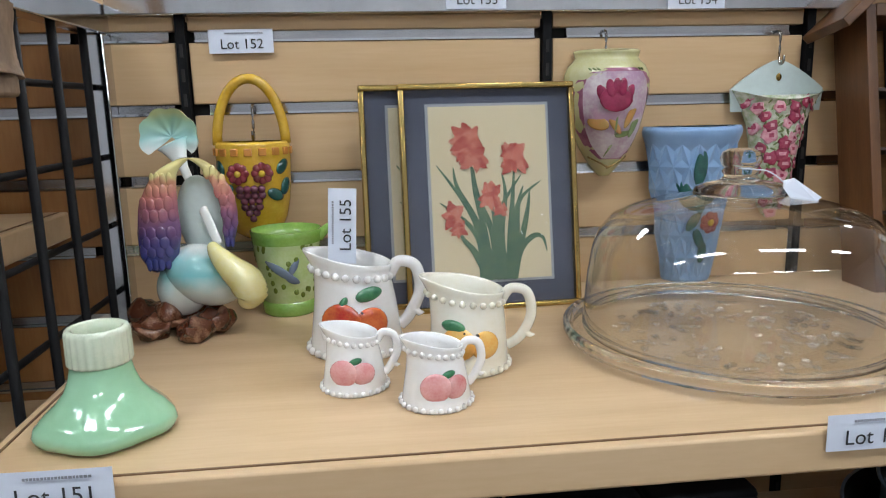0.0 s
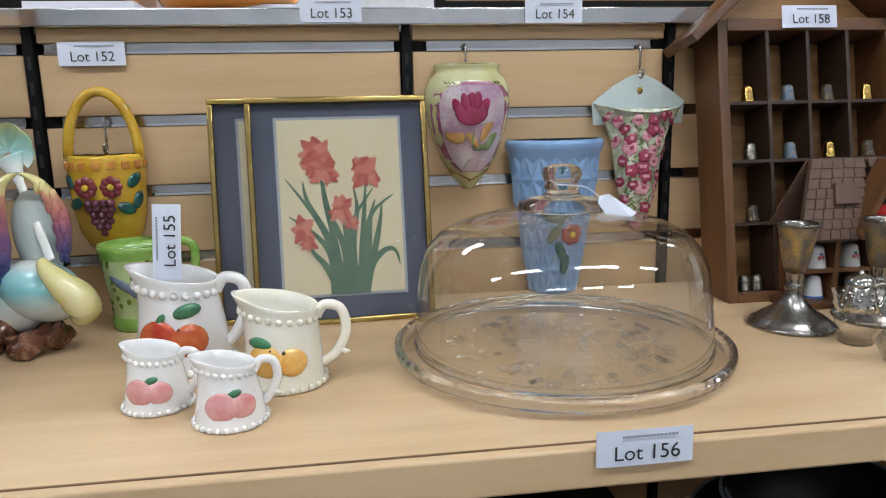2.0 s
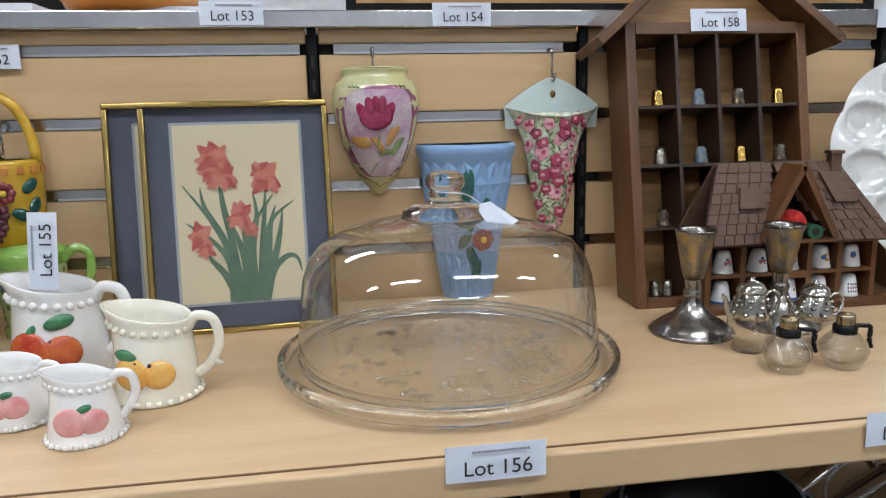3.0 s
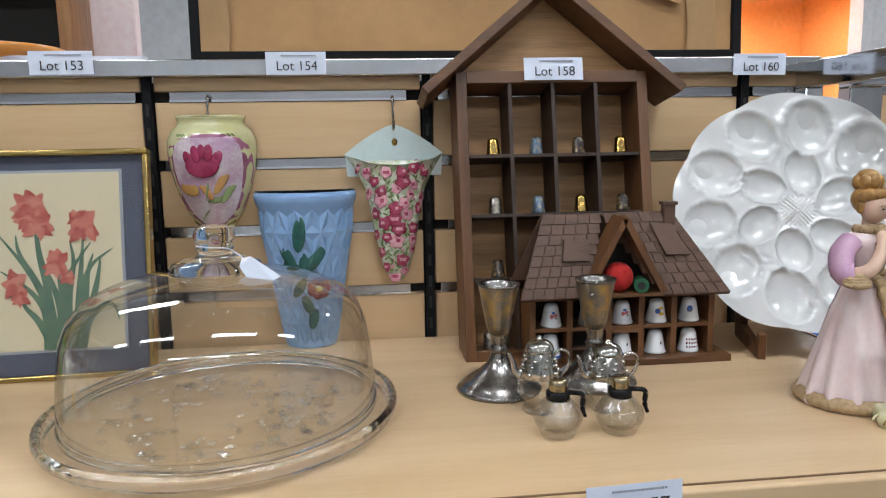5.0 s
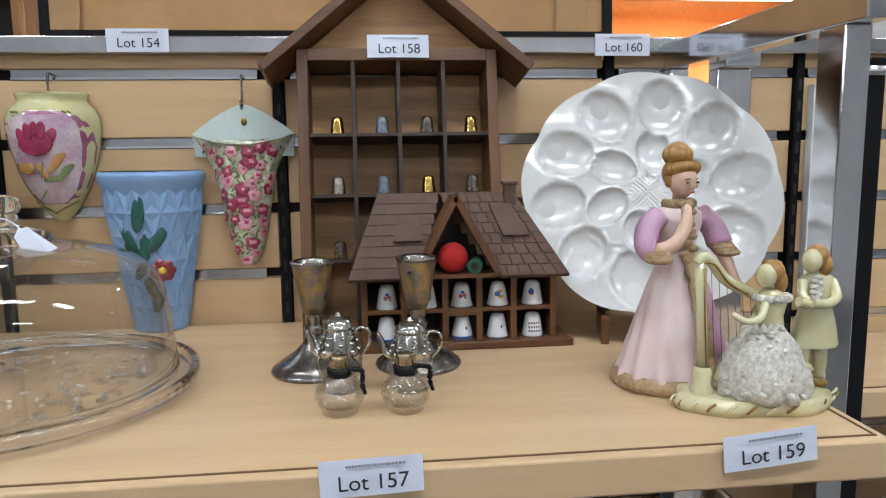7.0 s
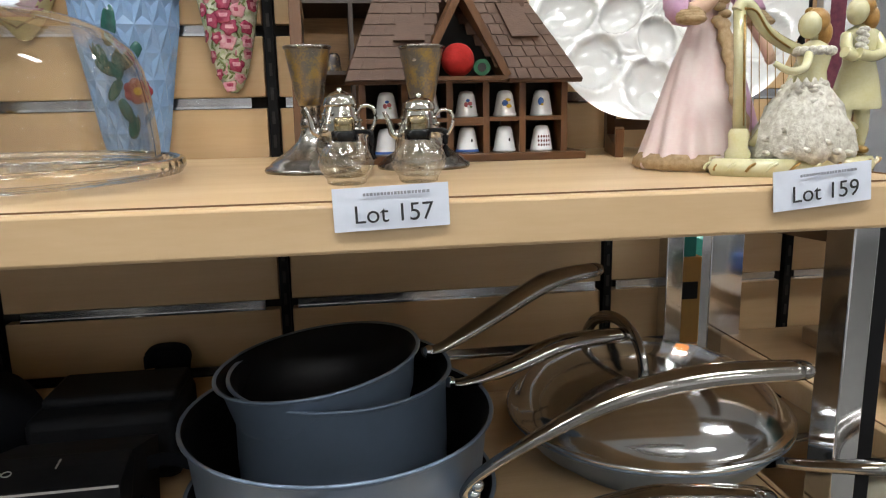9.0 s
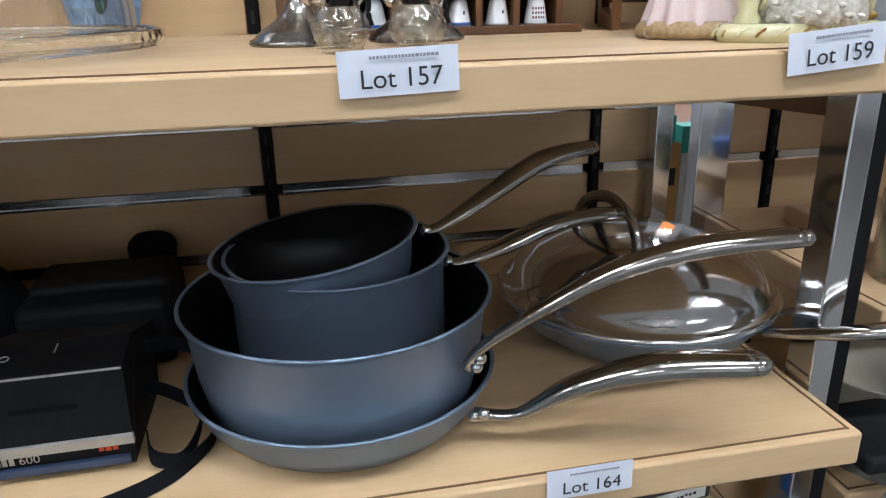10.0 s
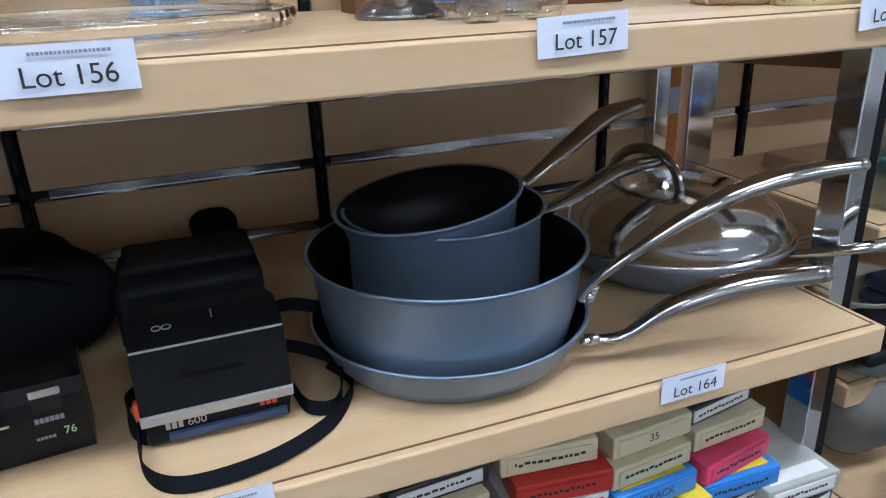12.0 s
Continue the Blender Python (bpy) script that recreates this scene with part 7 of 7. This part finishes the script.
s.poly([(0.18, -0.004, 0.115), (0.215, -0.004, 0.085), (0.262, -0.008, 0.068), (0.268, -0.003, 0.075), (0.270, -0.002, 0.13), (0.20, -0.002, 0.13)], KRAFT, (0, -0.0008, 0))
s.ob("torn_flap", bp, "torn curling paper flap")

for i, (x, w, m, lb) in enumerate(((-0.36, 0.16, WOOD_MID, "orange-brown wooden bowl on the top ledge"),)):
    e = thing("bowl", (x, 0.09, 1.5915), lb, "bowl")
    s = Shape()
    s.lathe([(0.0, 0.0), (0.05, 0.0), (0.078, 0.010), (0.085, 0.022), (0.082, 0.023), (0.07, 0.012), (0.0, 0.006)], ORANGE_GLAZE, 40)
    s.ob("body", e)
e = thing("paper_sheet", (-0.25, 0.06, 1.5915), "white paper pad lying on the top ledge", "paper")
s = Shape()
s.box(-0.02, 0.03, 0.004, 0.20, 0.10, 0.008, PAPER, Matrix.Rotation(0.1, 4, "Z"))
s.ob("sheet", e)
e = thing("paper_sheet", (-0.52, 0.06, 1.5915), "white paper pad lying on the top ledge", "paper")
s = Shape()
s.box(0, 0.03, 0.006, 0.12, 0.10, 0.012, PAPER)
s.ob("sheet", e)

# ---- far side of the room ----
bk = thing("bookcase", (-1.50, 2.10, 0.0), "honey wood bookcase with dark empty shelves", "bookcase")
s = Shape()
for x in (-0.55, 0.55):
    s.box(x, 0, 1.1, 0.045, 0.35, 2.2, WOOD_MID, bevel=0.003)
s.ob("side_board", bk)
for z in (0.08, 0.5, 0.95, 1.38, 1.80, 2.18):
    s = Shape()
    s.box(0, 0, z, 1.055, 0.33, 0.028, WOOD_MID)
    s.ob("shelf", bk)
s = Shape()
s.box(0, 0.165, 1.1, 1.055, 0.01, 2.15, DARK)
s.ob("back_panel", bk, "dark back panel")
bx = thing("cardboard_panel", (-0.72, 2.05, 0.0), "tall pinkish cardboard panel beside the bookcase", "panel")
s = Shape()
s.box(-0.09, 0, 1.15, 0.16, 0.06, 2.3, DRESS_PINK, bevel=0.004)
s.ob("board", bx)
cb = thing("cabinet", (3.40, 2.60, 0.0), "dark wooden cabinet against the far side", "cabinet")
s = Shape()
s.box(0.2, 0, 1.03, 0.9, 0.4, 2.06, WOOD_MID, bevel=0.006)
s.ob("carcass", cb)
s = Shape()
s.box(0.2, -0.19, 1.00, 0.82, 0.03, 1.96, WALNUT)
s.ob("dark_front", cb)

# things seen through the slit between the stand frames
sh = thing("shelf", (1.15, 0.62, 0.7725), "pale shelf board holding cartons on the stand's far side", "shelf")
s = Shape()
s.box(0, 0.10, -0.012, 0.70, 0.30, 0.024, MAPLE)
s.ob("board", sh)
for x in (-0.33, 0.33):
    for y in (-0.03, 0.23):
        s = Shape()
        s.box(x, y, -0.39825, 0.025, 0.025, 0.7485, CHROME)
        s.ob("post", sh)
ORANGE_CARD = mat("orange_carton", (0.74, 0.27, 0.04), 0.6)
TEAL_CARD = mat("teal_carton", (0.05, 0.45, 0.40), 0.6)
BLUE_CARD = mat("blue_carton", (0.03, 0.17, 0.62), 0.5)
AMBER_CARD = mat("amber_carton", (0.66, 0.36, 0.10), 0.6)
for x, w, h, m, lb, tag in ((0.985, 0.070, 0.195, AMBER_CARD, "amber carton with a dark printed band", DARK), (1.045, 0.045, 0.170, TM["white"], "white carton with green print", TM["green"]), (1.0905, 0.040, 0.275, BLUE_CARD, "bright blue carton among the others", None), (1.165, 0.095, 0.32, ORANGE_CARD, "orange carton with a white sticker", PAPER)):
    e = thing("carton", (x, 0.58, 0.773), lb, "carton", "cartons on the far shelf")
    s = Shape()
    s.box(0, 0.03, h / 2, w, 0.06, h, m, bevel=0.001)
    s.ob("box", e)
    if tag:
        s = Shape()
        s.box(0.005, -0.001, h * 0.62, w * 0.6, 0.001, h * 0.2, tag)
        s.ob("sticker", e)
for x, z in ((0.985, 0.1955), (1.045, 0.1705)):
    e = thing("carton", (x, 0.58, 0.773 + z), "small teal carton stacked on another", "carton", "cartons on the far shelf")
    s = Shape()
    s.box(0, 0.03, 0.030, 0.043, 0.05, 0.06, TEAL_CARD, bevel=0.001)
    s.ob("box", e)

deck("shelf", 0.69, 1.62, -0.22, 1.205, "maple shelf board of the neighbouring bay, over a shaded recess")
br = thing("shelf_bracket", (0.676, 0.0, Z1 - THICK), "dark brown steel shelf bracket under the shelf end", "bracket")
s = Shape()
s.poly([(0, -0.014, -0.001), (0, -0.30, -0.001), (0, -0.30, -0.042), (0, -0.014, -0.060)], GROOVE, (0.003, 0, 0))
s.box(0.002, -0.303, -0.017, 0.008, 0.006, 0.028, SILVER_STRIPE)
s.ob("plate", br)

# ---- neighbouring bay beyond the chrome frame ----
for (x, y, w, d, h, m, lb) in ((0.93, -0.16, 0.26, 0.18, 0.022, TM["tan"], "flat tan box on the neighbouring shelf"), (1.12, -0.22, 0.10, 0.07, 0.02, BLACK_PLASTIC, "black gadget beside a flat tan box")):
    e = thing("flat_box", (x, y, 1.0055), lb, "box")
    s = Shape()
    s.box(0, 0, h / 2, w, d, h, m, bevel=0.003)
    s.ob("case", e)
for i, (x, y, r, h) in enumerate(((0.80, -0.27, 0.035, 0.12), (0.89, -0.25, 0.03, 0.10), (0.98, -0.28, 0.035, 0.14), (1.25, -0.2, 0.04, 0.13))):
    e = thing("glass_jar", (x, y, 1.0055), "clear glass jar on the neighbouring shelf", "jar", "glass jars")
    s = Shape()
    s.lathe([(0.0, 0.0), (r, 0.0), (r, h * 0.75), (r * 0.7, h * 0.9), (r * 0.7, h), (r * 0.65, h), (r * 0.65, h * 0.9), (r * 0.93, h * 0.74), (r * 0.93, 0.005), (0, 0.005)], DOME_GLASS, 32)
    s.ob("body", e)
    s = Shape()
    s.lathe([(0.0, 0.006), (r * 0.92, 0.006), (r * 0.92, h * 0.5), (0, h * 0.5)], BLUE_CARD if i % 2 else TEAL_LEAF, 24)
    s.ob("contents", e, "dark blue contents")
deck("shelf", 0.72, 1.62, -0.33, 0.80, "lower maple shelf board of the neighbouring bay")
e = thing("bowl", (0.86, -0.20, 0.8005), "cream stoneware bowl on the neighbouring shelf", "bowl")
s = Shape()
s.lathe([(0.0, 0.0), (0.045, 0.0), (0.06, 0.03), (0.075, 0.06), (0.08, 0.065), (0.072, 0.062), (0.05, 0.02), (0, 0.012)], CREAM_GLAZE, 40)
s.ob("body", e)
e = thing("cloth_bundle", (0.98, -0.26, 0.8005), "dark blue folded cloth with a red edge", "cloth")
s = Shape()
for k, m in enumerate((RED_FELT, BLUE_PLASTIC, BLUE_PLASTIC)):
    s.box(0, 0, 0.012 + k * 0.022, 0.2 - 0.01 * k, 0.14, 0.021, m, bevel=0.008)
s.ob("folds", e)
deck("shelf", 0.70, 1.62, -0.40, 0.66, "bottom shelf board of the neighbouring bay")
BAG = mat("clear_plastic_bag", (0.45, 0.46, 0.44), 0.25, trans=0.6, ior=1.15, bump=0.8, bump_scale=60)
e = thing("plastic_bag", (0.80, -0.28, 0.6605), "crumpled clear plastic bag with a dark rim", "bag")
s = Shape()
s.ball((0, 0, 0.085), (0.075, 0.07, 0.085), BAG, u=24, v=16)
for v in s.bm.verts:
    v.co += v.co.normalized() * 0.018 * noise.noise(v.co * 28)
    v.co.z = max(v.co.z, 0)
s.ob("bag", e)
s = Shape()
s.box(0.0, -0.02, 0.185, 0.16, 0.10, 0.02, BLACK_PLASTIC, bevel=0.006)
s.tube(curve([(-0.05, -0.07, 0.198), (-0.01, -0.06, 0.215), (0.03, -0.05, 0.205), (0.06, -0.03, 0.196)], 5), 0.003, BLACK_SMOOTH, 6)
s.ob("case_top", e, "black case top with a cable")
e = thing("skillet", (0.83, -0.42, 0.6605), "dark pan standing on edge beyond the tapes", "pan")
s = Shape()
s.lathe([(0.0, 0.0), (0.09, 0.0), (0.11, 0.04), (0.113, 0.041), (0.09, 0.004), (0.0, 0.004)], PEWTER, 48)
for v in s.bm.verts:
    v.co = Matrix.Rotation(radians(75), 4, "X") @ v.co + Vector((0, 0, 0.112))
s.ob("body", e)

fp = thing("framed_print", (0.865, -0.0075, 1.2420), "narrow white-framed picture hung on the slat wall beyond the stand", "picture frame")
s = Shape()
for x in (-0.026, 0.026):
    s.box(x, 0, 0.145, 0.010, 0.014, 0.29, WALL_PAINT, bevel=0.001)
for z in (0.005, 0.285):
    s.box(0, 0, z, 0.042, 0.014, 0.010, WALL_PAINT, bevel=0.001)
s.ob("frame", fp)
s = Shape()
s.box(0, 0.003, 0.145, 0.042, 0.004, 0.27, PLUM)
s.ob("picture", fp, "dark plum picture")

# ---- beyond the wire grid ----
e = thing("rug", (-0.95, -0.18, 1.3605), "folded beige rug with a fringed edge", "rug")
s = Shape()
for k in range(2):
    s.box(0, 0, 0.010 + k * 0.019, 0.40, 0.26, 0.018, RUG, bevel=0.007)
s.ob("folds", e)
s = Shape()
rng = random.Random(8)
for i in range(90):
    x = -0.195 + i * 0.0043
    s.tube([(x, -0.13, 0.012), (x + rng.uniform(-0.003, 0.003), -0.142, 0.004), (x + rng.uniform(-0.005, 0.005), -0.148, -0.012)], [0.0013, 0.001, 0.0006], RUG, 5)
s.ob("fringe", e)
e = thing("storage_bin", (-0.94, -0.18, 1.1405), "translucent plastic storage bin half full of tan things", "bin")
s = Shape()
for x in (-0.14, 0.14):
    s.box(x, 0, 0.07, 0.003, 0.22, 0.14, BIN)
for y in (-0.11, 0.11):
    s.box(0, y, 0.07, 0.283, 0.003, 0.14, BIN)
s.box(0, 0, 0.002, 0.28, 0.22, 0.003, BIN)
s.box(0, -0.114, 0.137, 0.30, 0.010, 0.008, BIN)
s.box(0.144, 0, 0.137, 0.010, 0.236, 0.008, BIN)
s.ob("tub", e)
s = Shape()
s.box(0, 0, 0.035, 0.26, 0.2, 0.06, TM["tan"], bevel=0.008)
s.ob("contents", e, "tan contents")
e = thing("wooden_leg", (-0.640, -0.245, 1.4900), "weathered carved wooden leg hung against the grid", "wood carving")
s = Shape()
leg = curve([(-0.004, 0.002, 0.14), (0.002, 0.0, 0.09), (0.004, 0.0, 0.055), (-0.002, 0.0, 0.025), (-0.004, -0.002, 0.008)], 6)
s.tube(leg, [mix(0.012, 0.0085, min(1, i / 14)) if i < 15 else 0.0085 + (i - 14) * 0.0011 for i in range(len(leg))], DRIFTWOOD, 14)
s.box(-0.003, -0.002, 0.0, 0.026, 0.026, 0.018, DRIFTWOOD, Matrix.Rotation(0.4, 4, "Z"), bevel=0.004)
s.ob("leg", e)

# ---- small pieces that belong to a part ----
SUB = {"rivet": ("handle",), "lid_handle": ("lid",), "knob": ("lid",), "lid_edge": ("lid",), "plate_rim": ("plate",), "decoration": ("body",), "band": ("body",), "bead": ("body",), "moulded_leaf": ("body",), "moulded_fruit": ("body",), "stem": ("body",),
       "moulded_grape": ("body",), "moulded_flower": ("body",), "lattice_window": ("body",), "painted_rose": ("body",), "painted_sprig": ("body",), "painted_tulip": ("painted_panel",), "painted_leaves": ("painted_panel", "paper"), "painted_irises": ("paper",),
       "rim_line": ("body",), "painted_scroll": ("body",), "shingle": ("roof",), "roof_patch": ("roof",), "lettering": ("paper", "case", "body"), "printed_line": ("paper",), "paper_label": ("case",), "print_line": ("case",), "torn_flap": ("backing_paper",),
       "paper_tape": ("backing_paper",), "print_slot": ("body",), "stripe": ("body",), "word_bar": ("body",), "sticker": ("box",), "fringe": ("folds",)}
for o in [o for o in scene.objects if o.parent and o.name.split(".")[0] in SUB and o.parent.type == "EMPTY"]:
    kin = {c.name.split(".")[0]: c for c in o.parent.children}
    for nm in SUB[o.name.split(".")[0]]:
        if nm in kin:
            o.parent = kin[nm]
            break
for o in [o for o in scene.objects if o.name.startswith("feather_row") and o.parent]:
    wings = [c for c in o.parent.children if c.name.startswith("wing")]
    if wings:
        mean = sum((v.co.x for v in o.data.vertices)) / len(o.data.vertices)
        o.parent = min(wings, key=lambda c: abs(sum(v.co.x for v in c.data.vertices) / len(c.data.vertices) - mean))

# ---- slat boards and slot strips ----
SLATS = 10
COLUMNS = [(a, b) for a, b in zip(STANDARDS, STANDARDS[1:]) if b != 0.820] + [(0.571, 0.667), (0.722, 0.820)]
for ci, (x0, x1) in enumerate(COLUMNS):
    if x1 in STANDARDS:
        st = Shape()
        st.box(x1, -0.001, 0.94, 0.0100, 0.010, 1.26, BLACK_METAL)
        for i in range(0, 46):
            st.box(x1, -0.0062, 0.34 + i * 0.0265, 0.0035, 0.0012, 0.014, DARK)
        st.ob("slotted_standard", slatwall, "black slotted steel standard")
    for k in range(-1, 14):
        top = SLOT0 - k * PITCH - SLOT_H / 2
        lo = SLOT0 - (k + 1) * PITCH + SLOT_H / 2
        if k == -1:
            top = RAIL_LO + 0.0
        b = Shape()
        # boards beyond the wire grid: browner wood puts that bay's shade into the colour
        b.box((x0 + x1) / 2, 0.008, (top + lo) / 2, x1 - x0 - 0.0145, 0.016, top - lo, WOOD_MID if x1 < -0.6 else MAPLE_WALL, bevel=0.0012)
        b.ob("board", slatwall)
        c = Shape()
        zc = SLOT0 - (k + 1) * PITCH
        gap = 0.014 + 0.010 * ((k + ci) % 3 == 0)
        c.box((x0 + x1) / 2, 0.0065, zc, x1 - x0 - 2 * gap, 0.010, SLOT_H - 0.0015, CHROME_DULL)
        c.box((x0 + x1) / 2, 0.0005, zc - SLOT_H / 2 + 0.0018, x1 - x0 - 2 * gap, 0.003, 0.0025, CHROME)
        c.ob("slot_strip", slatwall, "dull chrome slot strip")
